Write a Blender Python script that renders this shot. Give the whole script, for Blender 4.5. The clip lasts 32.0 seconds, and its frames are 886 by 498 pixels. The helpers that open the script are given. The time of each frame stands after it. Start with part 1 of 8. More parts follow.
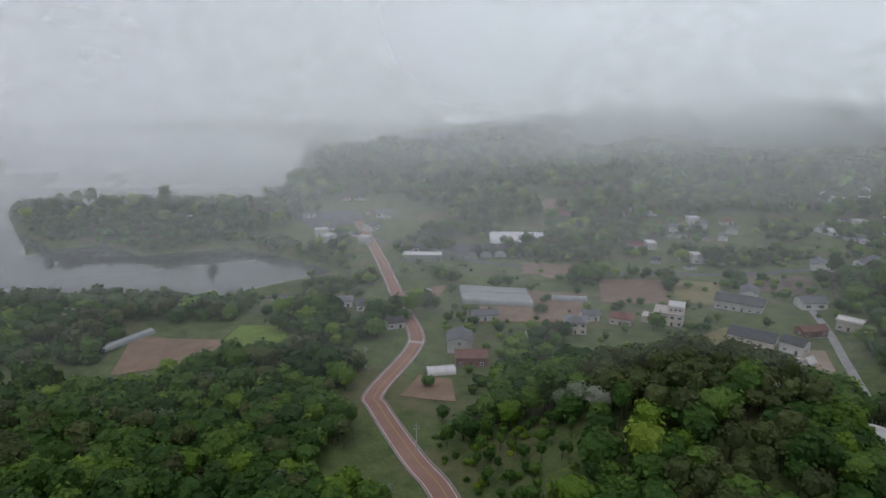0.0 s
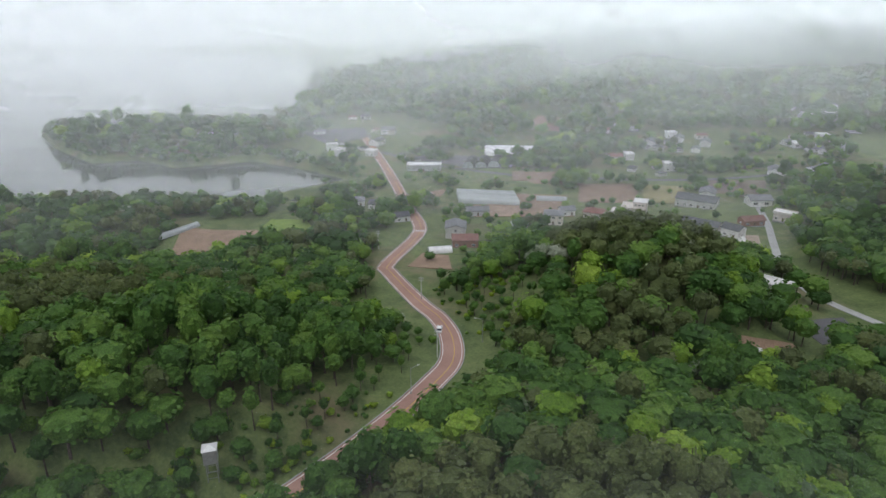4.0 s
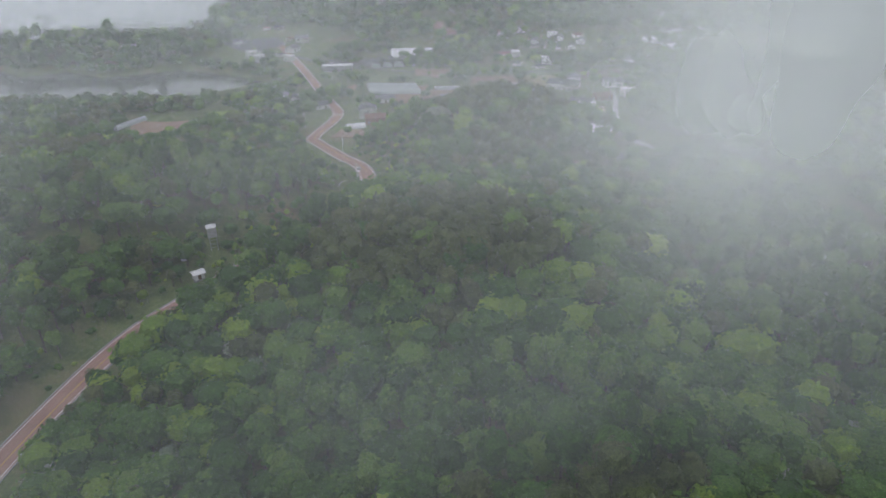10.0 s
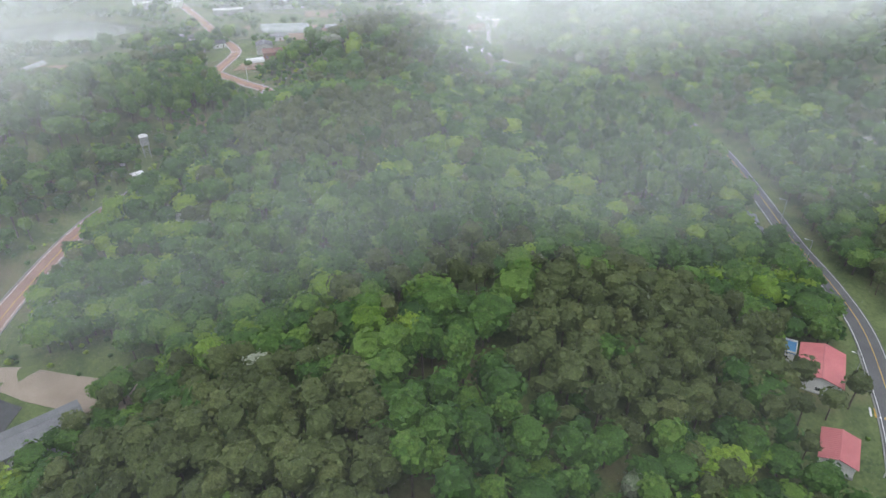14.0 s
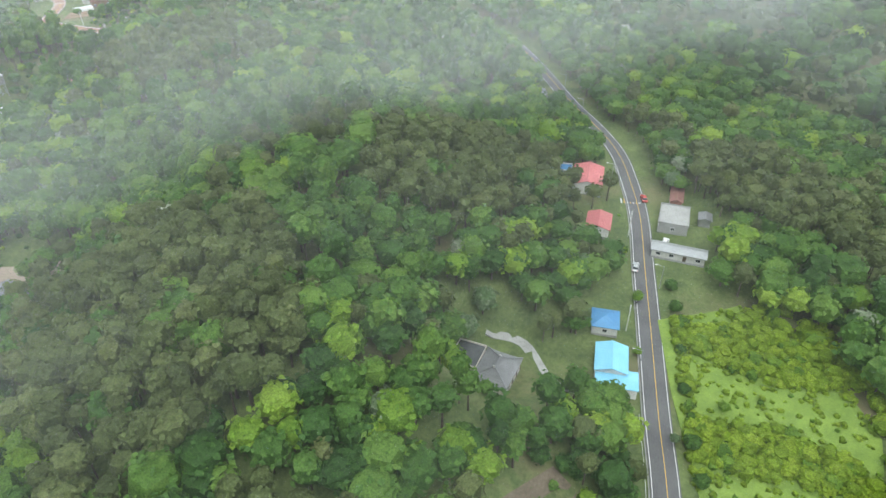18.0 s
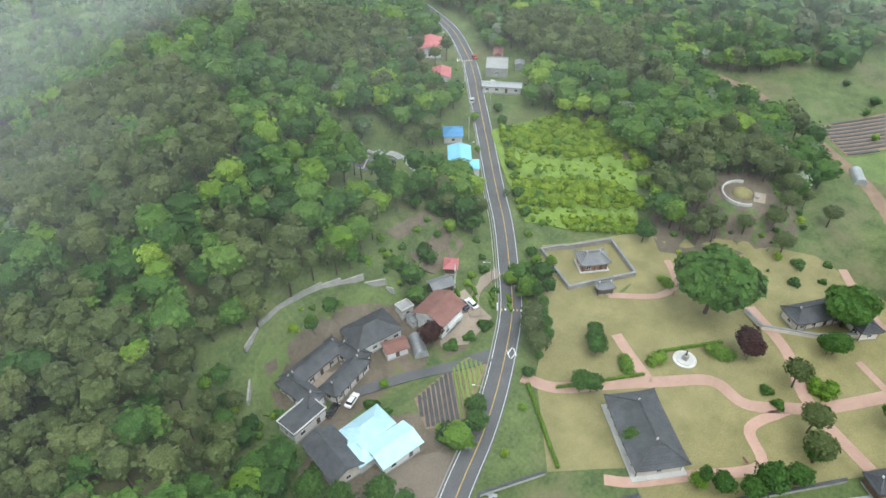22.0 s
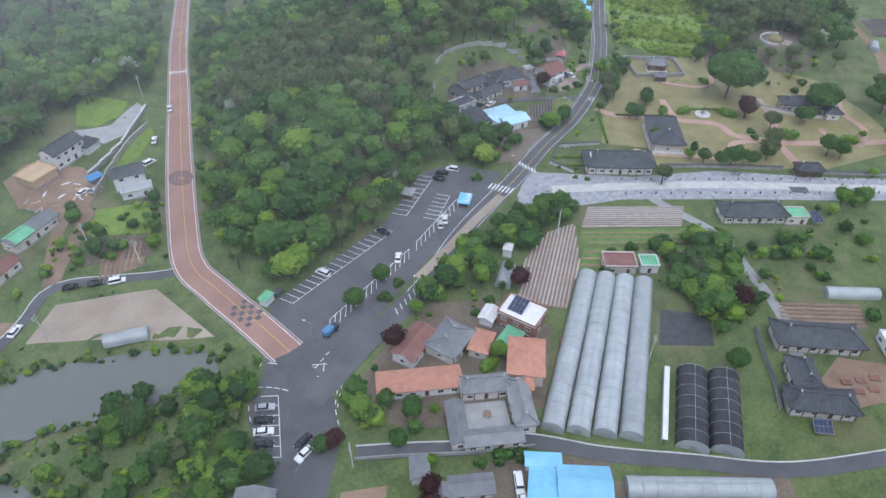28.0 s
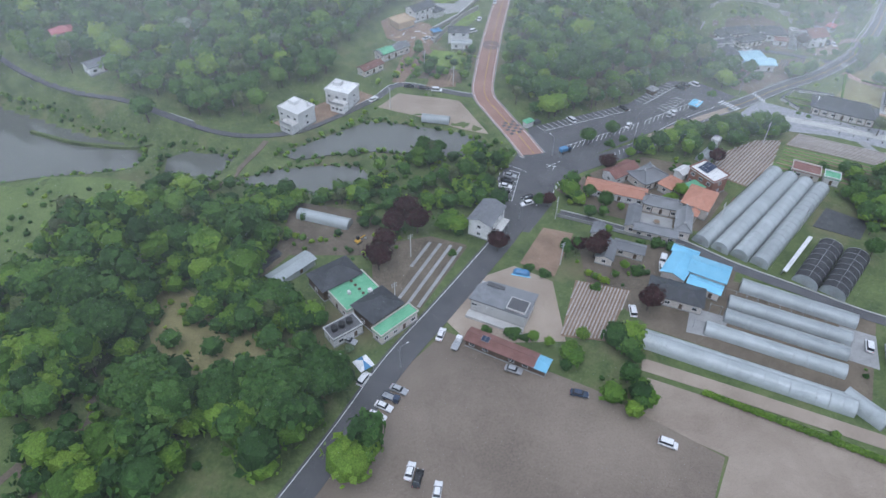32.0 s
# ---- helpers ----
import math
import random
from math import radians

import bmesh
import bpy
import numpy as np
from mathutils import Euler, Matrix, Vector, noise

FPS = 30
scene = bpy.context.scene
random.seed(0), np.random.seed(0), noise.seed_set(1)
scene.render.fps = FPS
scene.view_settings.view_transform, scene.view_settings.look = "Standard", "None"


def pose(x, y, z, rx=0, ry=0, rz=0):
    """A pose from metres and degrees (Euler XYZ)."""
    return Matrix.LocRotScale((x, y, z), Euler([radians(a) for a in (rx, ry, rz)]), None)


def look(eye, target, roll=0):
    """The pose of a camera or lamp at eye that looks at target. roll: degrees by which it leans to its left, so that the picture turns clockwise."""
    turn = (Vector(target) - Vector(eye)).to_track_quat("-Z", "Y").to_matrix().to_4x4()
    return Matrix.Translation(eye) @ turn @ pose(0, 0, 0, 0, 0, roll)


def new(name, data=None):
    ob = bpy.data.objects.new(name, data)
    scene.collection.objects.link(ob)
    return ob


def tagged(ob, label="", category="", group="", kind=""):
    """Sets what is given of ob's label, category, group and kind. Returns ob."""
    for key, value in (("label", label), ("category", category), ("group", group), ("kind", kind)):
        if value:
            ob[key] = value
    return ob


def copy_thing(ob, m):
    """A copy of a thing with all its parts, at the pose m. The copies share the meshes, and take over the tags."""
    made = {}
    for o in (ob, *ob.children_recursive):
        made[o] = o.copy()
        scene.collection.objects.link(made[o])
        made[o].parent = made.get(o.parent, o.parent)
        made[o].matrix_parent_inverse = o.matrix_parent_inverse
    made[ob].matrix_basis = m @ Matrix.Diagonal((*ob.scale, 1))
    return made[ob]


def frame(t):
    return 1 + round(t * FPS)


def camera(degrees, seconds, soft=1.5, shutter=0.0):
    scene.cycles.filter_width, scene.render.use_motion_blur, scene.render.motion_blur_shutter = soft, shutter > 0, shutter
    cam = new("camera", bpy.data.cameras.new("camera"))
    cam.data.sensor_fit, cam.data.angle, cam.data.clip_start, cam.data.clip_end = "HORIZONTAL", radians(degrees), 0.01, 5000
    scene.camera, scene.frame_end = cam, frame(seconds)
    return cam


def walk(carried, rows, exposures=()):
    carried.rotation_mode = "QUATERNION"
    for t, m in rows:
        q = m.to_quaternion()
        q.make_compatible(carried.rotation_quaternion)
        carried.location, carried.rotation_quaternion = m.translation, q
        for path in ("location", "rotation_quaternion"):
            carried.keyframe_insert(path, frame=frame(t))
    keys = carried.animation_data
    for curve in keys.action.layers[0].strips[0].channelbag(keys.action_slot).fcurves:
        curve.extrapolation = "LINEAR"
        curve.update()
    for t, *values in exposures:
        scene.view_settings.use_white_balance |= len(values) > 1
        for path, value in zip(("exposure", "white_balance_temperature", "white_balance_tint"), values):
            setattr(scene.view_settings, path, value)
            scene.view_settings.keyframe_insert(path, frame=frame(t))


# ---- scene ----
cam = camera(67.8, 32.0)
# seconds, eye x y z, yaw, pitch, roll
PATH = [
    (0, -1.84, 6.21, 120.30, -0.42, -15.27, 0.04),
    (0.5, -1.66, -0.52, 120.40, -0.44, -16.21, -0.06),
    (1, -1.44, -7.39, 120.72, -0.40, -17.00, -0.15),
    (1.5, -1.36, -14.31, 121.17, -0.41, -17.84, -0.15),
    (2, -1.31, -21.20, 121.64, -0.39, -18.62, -0.15),
    (2.5, -1.24, -28.36, 122.01, -0.38, -19.37, -0.14),
    (3, -1.30, -35.72, 122.43, -0.39, -20.10, -0.15),
    (3.5, -1.22, -43.11, 122.76, -0.34, -20.85, -0.24),
    (5.5, -0.42, -71.56, 123.30, -0.20, -23.20, -0.23),
    (6, -0.27, -78.84, 123.40, -0.53, -23.75, -0.30),
    (6.5, -0.13, -86.14, 123.61, -1.34, -24.26, -0.28),
    (7, -0.07, -93.55, 123.85, -2.46, -24.81, -0.33),
    (7.5, -0.26, -100.91, 124.11, -3.84, -25.36, -0.36),
    (8, -0.60, -108.30, 124.44, -5.11, -25.91, -0.32),
    (8.5, -0.84, -115.73, 124.90, -6.09, -26.46, -0.37),
    (9, -0.84, -123.28, 125.54, -6.72, -27.03, -0.44),
    (9.5, -1.01, -130.95, 126.30, -7.33, -27.57, -0.42),
    (10, -1.48, -138.66, 126.83, -7.75, -28.13, -0.48),
    (10.5, -2.14, -146.08, 126.97, -8.16, -28.63, -0.48),
    (11, -3.02, -153.53, 127.05, -8.66, -29.08, -0.53),
    (11.5, -4.10, -160.81, 127.16, -9.52, -29.55, -0.42),
    (12, -5.28, -168.05, 127.27, -10.83, -30.06, -0.44),
    (12.5, -6.74, -175.34, 127.44, -12.34, -30.52, -0.38),
    (13, -8.53, -182.64, 127.65, -13.95, -30.92, -0.22),
    (13.5, -10.40, -189.69, 127.91, -15.68, -31.39, -0.07),
    (14, -12.37, -196.69, 128.05, -17.40, -31.85, -0.08),
    (14.5, -14.64, -203.81, 128.11, -19.26, -32.26, -0.11),
    (16.5, -25.18, -231.73, 129.37, -26.44, -34.18, -0.23),
    (17, -28.18, -238.39, 129.45, -28.11, -34.62, -0.36),
    (17.5, -31.51, -244.72, 129.63, -29.98, -35.13, -0.29),
    (18, -35.15, -250.79, 129.72, -31.99, -35.62, -0.14),
    (18.5, -38.94, -257.08, 129.76, -33.93, -36.05, -0.17),
    (19, -42.90, -263.45, 129.79, -35.78, -36.41, -0.30),
    (19.5, -47.20, -269.62, 129.78, -37.67, -36.79, -0.34),
    (20, -52.09, -275.92, 129.76, -39.48, -37.14, -0.38),
    (20.5, -58.54, -283.65, 129.88, -41.88, -37.77, -0.31),
    (21, -66.37, -292.21, 130.12, -44.02, -38.38, -0.25),
    (21.5, -74.68, -300.59, 130.37, -45.00, -38.88, -0.22),
    (22, -83.16, -309.13, 130.61, -45.38, -39.25, -0.38),
    (22.5, -91.65, -317.92, 130.83, -45.49, -39.57, -0.47),
    (23, -100.11, -326.69, 131.02, -45.50, -39.77, -0.55),
    (23.5, -108.60, -335.42, 131.24, -45.49, -39.96, -0.46),
    (24, -117.13, -344.11, 131.43, -45.19, -40.15, -0.36),
    (24.5, -125.54, -352.75, 131.53, -44.81, -40.27, -0.26),
    (26.5, -157.08, -386.96, 130.24, -40.87, -40.39, 0.16),
    (27, -164.36, -395.71, 130.59, -37.89, -40.47, 0.39),
    (27.5, -171.30, -404.74, 131.16, -35.78, -40.62, 0.63),
    (28, -177.79, -414.25, 131.76, -33.75, -40.72, 0.79),
    (28.5, -183.84, -424.24, 132.32, -30.99, -40.81, 0.99),
    (29, -189.43, -434.62, 132.91, -28.04, -40.89, 1.12),
    (29.5, -194.43, -445.19, 133.53, -25.13, -41.05, 1.40),
    (30, -198.85, -455.95, 134.17, -22.06, -41.14, 1.50),
    (30.5, -202.59, -467.04, 134.87, -18.49, -41.33, 1.57),
    (31, -205.51, -478.38, 135.57, -15.06, -41.47, 1.62),
    (31.5, -207.63, -490.03, 136.22, -11.42, -41.53, 1.49),
    (32, -209.25, -501.58, 136.86, -7.69, -41.69, 1.42),
]
walk(cam, [(t, pose(x, y, z, 0, 0, yaw) @ pose(0, 0, 0, 90 + pitch) @ pose(0, 0, 0, 0, 0, roll)) for t, x, y, z, yaw, pitch, roll in PATH],
     [(0, -0.85, 6350, 15), (2, -0.38, 6400, 14), (3, -0.2, 6400, 13), (6, -0.05, 6400, 11), (7, -0.2, 6350, 13), (8, -0.3, 6300, 14), (10, -0.5, 6250, 15), (11, -0.35, 6250, 15), (13, 0.12, 6250, 15), (14, 0.35, 6300, 12), (17, 0.75, 6500, 4), (20, 1.0, 6500, 2), (22, 0.92, 6350, 4), (23, 0.85, 6200, 9), (27, 0.5, 5800, 13), (29, 0.28, 5650, 15), (30, 0.06, 5650, 14), (31, 0.08, 5600, 14), (32, 0.22, 5600, 13)])

# ---- light: a bright fog-white sky and a weak, very wide sun ----
world = bpy.data.worlds.new("foggy_sky")
world.use_nodes = True
scene.world = world
wn = world.node_tree.nodes
wl = world.node_tree.links
wbg = wn["Background"]
wbg.inputs["Strength"].default_value = 1.0
wsky = wn.new("ShaderNodeTexSky")
wsky.sky_type = "NISHITA"
wsky.sun_disc = False
wsky.sun_elevation = radians(58)
wsky.sun_rotation = radians(200)
wmul = wn.new("ShaderNodeMix")
wmul.data_type = "RGBA"
wmul.inputs[0].default_value = 0.02
wmul.inputs[6].default_value = (0.66, 0.69, 0.73, 1)
wl.new(wsky.outputs[0], wmul.inputs[7])
wl.new(wmul.outputs[2], wbg.inputs["Color"])
sun = new("sun", bpy.data.lights.new("sun", "SUN"))
sun.data.energy = 0.9
sun.data.angle = radians(30)
sun.data.color = (1.0, 0.97, 0.93)
sun.matrix_world = look((0, 0, 400), (60, 160, 0))
scene.cycles.transparent_max_bounces = 40


# ---- materials ----
def node(nt, kind, **inputs):
    n = nt.nodes.new("ShaderNode" + kind)
    for k, v in inputs.items():
        n.inputs[k].default_value = v
    return n


def material(name, dark, light, scale=1.0, fine=12.0, rough=0.85, metal=0.0, bump=0.3, spread=0.12, coords="Object", alpha=None):
    """A surface with stains at one scale, grain at a finer one, a little relief, and a shift from object to object."""
    m = bpy.data.materials.new(name)
    m.use_nodes = True
    nt = m.node_tree
    b = nt.nodes["Principled BSDF"]
    b.inputs["Roughness"].default_value = rough
    b.inputs["Metallic"].default_value = metal
    geo = node(nt, "NewGeometry")
    n1 = node(nt, "TexNoise", Scale=scale, Detail=5.0, Roughness=0.6)
    n2 = node(nt, "TexNoise", Scale=fine, Detail=3.0, Roughness=0.6)
    nt.links.new(geo.outputs["Position"], n1.inputs["Vector"])
    nt.links.new(geo.outputs["Position"], n2.inputs["Vector"])
    add = node(nt, "Math")
    add.operation = "MULTIPLY_ADD"
    add.inputs[1].default_value = 0.45
    nt.links.new(n2.outputs["Fac"], add.inputs[0])
    half = node(nt, "Math")
    half.operation = "MULTIPLY"
    half.inputs[1].default_value = 0.6
    nt.links.new(n1.outputs["Fac"], half.inputs[0])
    nt.links.new(half.outputs[0], add.inputs[2])
    ramp = node(nt, "ValToRGB")
    ramp.color_ramp.elements[0].position, ramp.color_ramp.elements[1].position = 0.36, 0.68
    ramp.color_ramp.elements[0].color, ramp.color_ramp.elements[1].color = (*dark, 1), (*light, 1)
    nt.links.new(add.outputs[0], ramp.inputs["Fac"])
    info = node(nt, "ObjectInfo")
    vary = node(nt, "MapRange")
    vary.inputs[3].default_value, vary.inputs[4].default_value = 1 - spread, 1 + spread
    nt.links.new(info.outputs["Random"], vary.inputs[0])
    hsv = node(nt, "HueSaturation")
    nt.links.new(ramp.outputs["Color"], hsv.inputs["Color"])
    nt.links.new(vary.outputs[0], hsv.inputs["Value"])
    nt.links.new(hsv.outputs["Color"], b.inputs["Base Color"])
    if bump:
        bp = node(nt, "Bump", Strength=bump, Distance=0.05)
        nt.links.new(n2.outputs["Fac"], bp.inputs["Height"])
        nt.links.new(bp.outputs["Normal"], b.inputs["Normal"])
    if alpha is not None:
        b.inputs["Alpha"].default_value = alpha
    return m


def foliage(name, stops, glow=0.35):
    """Leaves: the tree's own tint picks the colour, each clump shifts it a little; light passes through them in part."""
    m = bpy.data.materials.new(name)
    m.use_nodes = True
    nt = m.node_tree
    b = nt.nodes["Principled BSDF"]
    b.inputs["Roughness"].default_value = 0.55
    b.inputs["Specular IOR Level"].default_value = 0.25
    at = node(nt, "Attribute")
    at.attribute_name = "tint"
    geo = node(nt, "NewGeometry")
    ramp = node(nt, "ValToRGB")
    e = ramp.color_ramp.elements
    while len(e) < len(stops):
        e.new(0.5)
    for i, c in enumerate(stops):
        e[i].position = i / (len(stops) - 1)
        e[i].color = (*c, 1)
    info = node(nt, "ObjectInfo")
    s = node(nt, "Math")
    s.operation = "MULTIPLY_ADD"
    s.inputs[1].default_value = 0.36
    nt.links.new(geo.outputs["Random Per Island"], s.inputs[0])
    nt.links.new(at.outputs["Fac"], s.inputs[2])
    s2 = node(nt, "Math")
    s2.operation = "MULTIPLY_ADD"
    s2.inputs[1].default_value = 0.3
    nt.links.new(info.outputs["Random"], s2.inputs[0])
    nt.links.new(s.outputs[0], s2.inputs[2])
    s3 = node(nt, "Math")
    s3.operation = "SUBTRACT"
    s3.inputs[1].default_value = 0.31
    nt.links.new(s2.outputs[0], s3.inputs[0])
    nt.links.new(s3.outputs[0], ramp.inputs["Fac"])
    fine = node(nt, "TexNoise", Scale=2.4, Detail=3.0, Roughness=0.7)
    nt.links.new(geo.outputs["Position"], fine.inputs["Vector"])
    # one fine noise drives colour and bump: hollows darker, raised spots lighter
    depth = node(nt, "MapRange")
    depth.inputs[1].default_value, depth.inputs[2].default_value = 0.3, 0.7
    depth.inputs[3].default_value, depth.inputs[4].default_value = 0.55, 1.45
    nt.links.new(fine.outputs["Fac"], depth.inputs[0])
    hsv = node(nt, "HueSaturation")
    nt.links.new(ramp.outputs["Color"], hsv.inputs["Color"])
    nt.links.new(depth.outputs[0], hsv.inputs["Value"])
    bp = node(nt, "Bump", Strength=0.9, Distance=0.35)
    nt.links.new(fine.outputs["Fac"], bp.inputs["Height"])
    nt.links.new(bp.outputs["Normal"], b.inputs["Normal"])
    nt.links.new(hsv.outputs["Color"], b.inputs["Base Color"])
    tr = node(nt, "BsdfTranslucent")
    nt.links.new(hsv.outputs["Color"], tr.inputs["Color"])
    mix = node(nt, "MixShader", Fac=glow)
    nt.links.new(b.outputs[0], mix.inputs[1])
    nt.links.new(tr.outputs[0], mix.inputs[2])
    nt.links.new(mix.outputs[0], nt.nodes["Material Output"].inputs["Surface"])
    return m


def mist(name, density, scale, low, high, box, soft, stretch=(1, 1, 1), upright=False, tone=0.93, warm=0.0):
    """A thin sheet of fog droplets: white, lit by the sky, with drifting gaps; it thins out towards the rim of the box x0, x1, y0, y1, z0, z1."""
    m = bpy.data.materials.new(name)
    m.use_nodes = True
    nt = m.node_tree
    nt.nodes.remove(nt.nodes["Principled BSDF"])
    geo = node(nt, "NewGeometry")
    mp = node(nt, "Mapping")
    mp.inputs["Scale"].default_value = stretch
    nt.links.new(geo.outputs["Position"], mp.inputs["Vector"])
    n1 = node(nt, "TexNoise", Scale=scale, Detail=4.0, Roughness=0.5, Distortion=0.4)
    nt.links.new(mp.outputs[0], n1.inputs["Vector"])
    rng = node(nt, "MapRange")
    rng.interpolation_type = "SMOOTHSTEP"
    rng.inputs[1].default_value, rng.inputs[2].default_value = low, high
    rng.inputs[4].default_value = density
    nt.links.new(n1.outputs["Fac"], rng.inputs[0])
    last = rng.outputs[0]
    sep = node(nt, "SeparateXYZ")
    nt.links.new(geo.outputs["Position"], sep.inputs[0])
    for axis in range(3):
        for side in range(2):
            edge = box[axis * 2 + side]
            if edge is None:
                continue
            r = node(nt, "MapRange")
            r.interpolation_type = "SMOOTHSTEP"
            r.inputs[1].default_value = edge
            r.inputs[2].default_value = edge + (soft[axis] if side == 0 else -soft[axis])
            nt.links.new(sep.outputs[axis], r.inputs[0])
            k = node(nt, "Math")
            k.operation = "MULTIPLY"
            nt.links.new(last, k.inputs[0])
            nt.links.new(r.outputs[0], k.inputs[1])
            last = k.outputs[0]
    tint = (tone * (0.97 + warm * 0.5), tone * (0.985 + warm * 0.2), tone * (1 - warm), 1)
    d1 = node(nt, "BsdfDiffuse", Color=tint, Normal=(0, 0, 1))
    d2 = node(nt, "BsdfTranslucent", Color=tint, Normal=(0, 0, -1))
    # both lobes gather skylight; upright drifts sum them, doubling brightness, lying ones mix them
    d = node(nt, "AddShader") if upright else node(nt, "MixShader", Fac=0.5)
    nt.links.new(d1.outputs[0], d.inputs[0 if upright else 1])
    nt.links.new(d2.outputs[0], d.inputs[1 if upright else 2])
    t = node(nt, "BsdfTransparent")
    mix = node(nt, "MixShader")
    nt.links.new(last, mix.inputs[0])
    nt.links.new(t.outputs[0], mix.inputs[1])
    nt.links.new(d.outputs[0], mix.inputs[2])
    nt.links.new(mix.outputs[0], nt.nodes["Material Output"].inputs["Surface"])
    return m


M_GROUND = material("rough_grass_ground", (0.040, 0.070, 0.018), (0.135, 0.175, 0.055), 0.12, 1.1, bump=0.8)
# worn brown patches among the grass
_nt = M_GROUND.node_tree
_geo, _big, _mask, _mix = node(_nt, "NewGeometry"), node(_nt, "TexNoise", Scale=0.03, Detail=6.0, Roughness=0.65), node(_nt, "MapRange"), node(_nt, "Mix")
_mask.inputs[1].default_value, _mask.inputs[2].default_value, _mask.inputs[4].default_value = 0.52, 0.68, 0.75
_mix.data_type = "RGBA"
_mix.inputs[7].default_value = (0.16, 0.125, 0.075, 1)
_nt.links.new(_geo.outputs["Position"], _big.inputs["Vector"])
_nt.links.new(_big.outputs["Fac"], _mask.inputs[0])
_nt.links.new(_mask.outputs[0], _mix.inputs[0])
_b = _nt.nodes["Principled BSDF"]
_nt.links.new(_b.inputs["Base Color"].links[0].from_socket, _mix.inputs[6])
_nt.links.new(_mix.outputs[2], _b.inputs["Base Color"])
M_LAWN = material("mown_lawn", (0.165, 0.15, 0.058), (0.30, 0.265, 0.12), 0.12, 2.5)
M_MEADOW = material("bright_meadow", (0.10, 0.168, 0.024), (0.195, 0.285, 0.045), 0.22, 1.6, bump=1.0)
M_ROUGH = material("rough_park_grass", (0.070, 0.112, 0.028), (0.155, 0.205, 0.062), 0.1, 1.4, bump=0.8)
M_SOIL = material("bare_soil", (0.17, 0.11, 0.072), (0.30, 0.21, 0.145), 0.15, 2.5)
M_DIRT = material("damp_brown_dirt", (0.085, 0.07, 0.048), (0.20, 0.16, 0.115), 0.12, 1.6, bump=0.6)
M_SAND = material("pale_gravel", (0.24, 0.19, 0.145), (0.40, 0.33, 0.26), 0.08, 3.0)
M_YARD = material("beaten_earth_yard", (0.125, 0.098, 0.074), (0.245, 0.20, 0.155), 0.035, 2.5)
M_ASPHALT = material("worn_asphalt", (0.075, 0.075, 0.08), (0.13, 0.13, 0.135), 0.12, 6.0)
M_RED = material("red_brown_asphalt", (0.24, 0.135, 0.105), (0.36, 0.22, 0.175), 0.1, 5.0)
M_PATH = material("pink_clay_path", (0.36, 0.22, 0.17), (0.50, 0.33, 0.26), 0.15, 4.0)
M_PLAZA = material("grey_granite_setts", (0.17, 0.175, 0.19), (0.40, 0.405, 0.42), 0.5, 1.3)
M_PALE = material("pale_concrete", (0.42, 0.41, 0.39), (0.62, 0.61, 0.58), 0.3, 5.0)
M_CONCRETE = material("grey_concrete", (0.24, 0.24, 0.235), (0.38, 0.38, 0.37), 0.3, 5.0)
M_WHITE = material("white_paint", (0.62, 0.62, 0.62), (0.82, 0.82, 0.81), 0.4, 6.0, rough=0.6)
M_YELLOW = material("yellow_road_paint", (0.55, 0.33, 0.06), (0.72, 0.48, 0.12), 0.6, 6.0)
M_ROOFTILE = material("dark_giwa_tile", (0.035, 0.038, 0.043), (0.085, 0.09, 0.10), 0.5, 6.0, rough=0.6)
M_GREYTILE = material("grey_giwa_tile", (0.16, 0.165, 0.17), (0.28, 0.285, 0.29), 0.5, 6.0, rough=0.7)
M_BLUE = material("sky_blue_sheet_metal", (0.17, 0.44, 0.62), (0.27, 0.60, 0.78), 0.3, 5.0, rough=0.4)
M_PALEBLUE = material("pale_blue_sheet_metal", (0.36, 0.58, 0.68), (0.52, 0.73, 0.81), 0.5, 5.0, rough=0.4)
M_DEEPBLUE = material("deep_blue_sheet_metal", (0.06, 0.19, 0.38), (0.10, 0.28, 0.50), 0.3, 5.0, rough=0.4)
M_PINK = material("faded_red_sheet_metal", (0.42, 0.12, 0.13), (0.55, 0.19, 0.19), 0.3, 5.0, rough=0.5)
M_ORANGE = material("orange_clay_tile", (0.36, 0.165, 0.105), (0.52, 0.27, 0.19), 0.6, 6.0)
M_BROWN = material("brown_sheet_metal", (0.16, 0.075, 0.06), (0.26, 0.13, 0.11), 0.4, 5.0)
M_GREEN = material("green_roof_coating", (0.10, 0.32, 0.18), (0.20, 0.47, 0.28), 0.3, 5.0)
M_SLATE = material("grey_slate_metal", (0.13, 0.135, 0.145), (0.22, 0.225, 0.235), 0.4, 5.0, rough=0.5)
M_FILM = material("greenhouse_film", (0.27, 0.30, 0.30), (0.42, 0.45, 0.45), 0.2, 3.0, rough=0.3)
M_SHADE = material("black_shade_net", (0.022, 0.023, 0.026), (0.05, 0.05, 0.055), 0.3, 5.0)
M_WALL = material("white_render_wall", (0.55, 0.545, 0.53), (0.76, 0.755, 0.74), 0.4, 5.0)
M_CREAM = material("cream_render_wall", (0.50, 0.45, 0.40), (0.68, 0.63, 0.57), 0.4, 5.0)
M_BRICK = material("red_brick_wall", (0.20, 0.09, 0.065), (0.32, 0.15, 0.11), 0.6, 8.0)
M_WOOD = material("dark_timber", (0.06, 0.038, 0.025), (0.13, 0.085, 0.055), 0.8, 8.0)
M_GLASS = material("dark_window_glass", (0.02, 0.024, 0.03), (0.045, 0.05, 0.06), 0.3, 3.0, rough=0.12, bump=0)
M_BARK = material("bark", (0.055, 0.042, 0.032), (0.12, 0.095, 0.075), 1.5, 9.0)
M_DARK = material("black_rubber", (0.015, 0.015, 0.016), (0.03, 0.03, 0.032), 1.0, 9.0, bump=0)
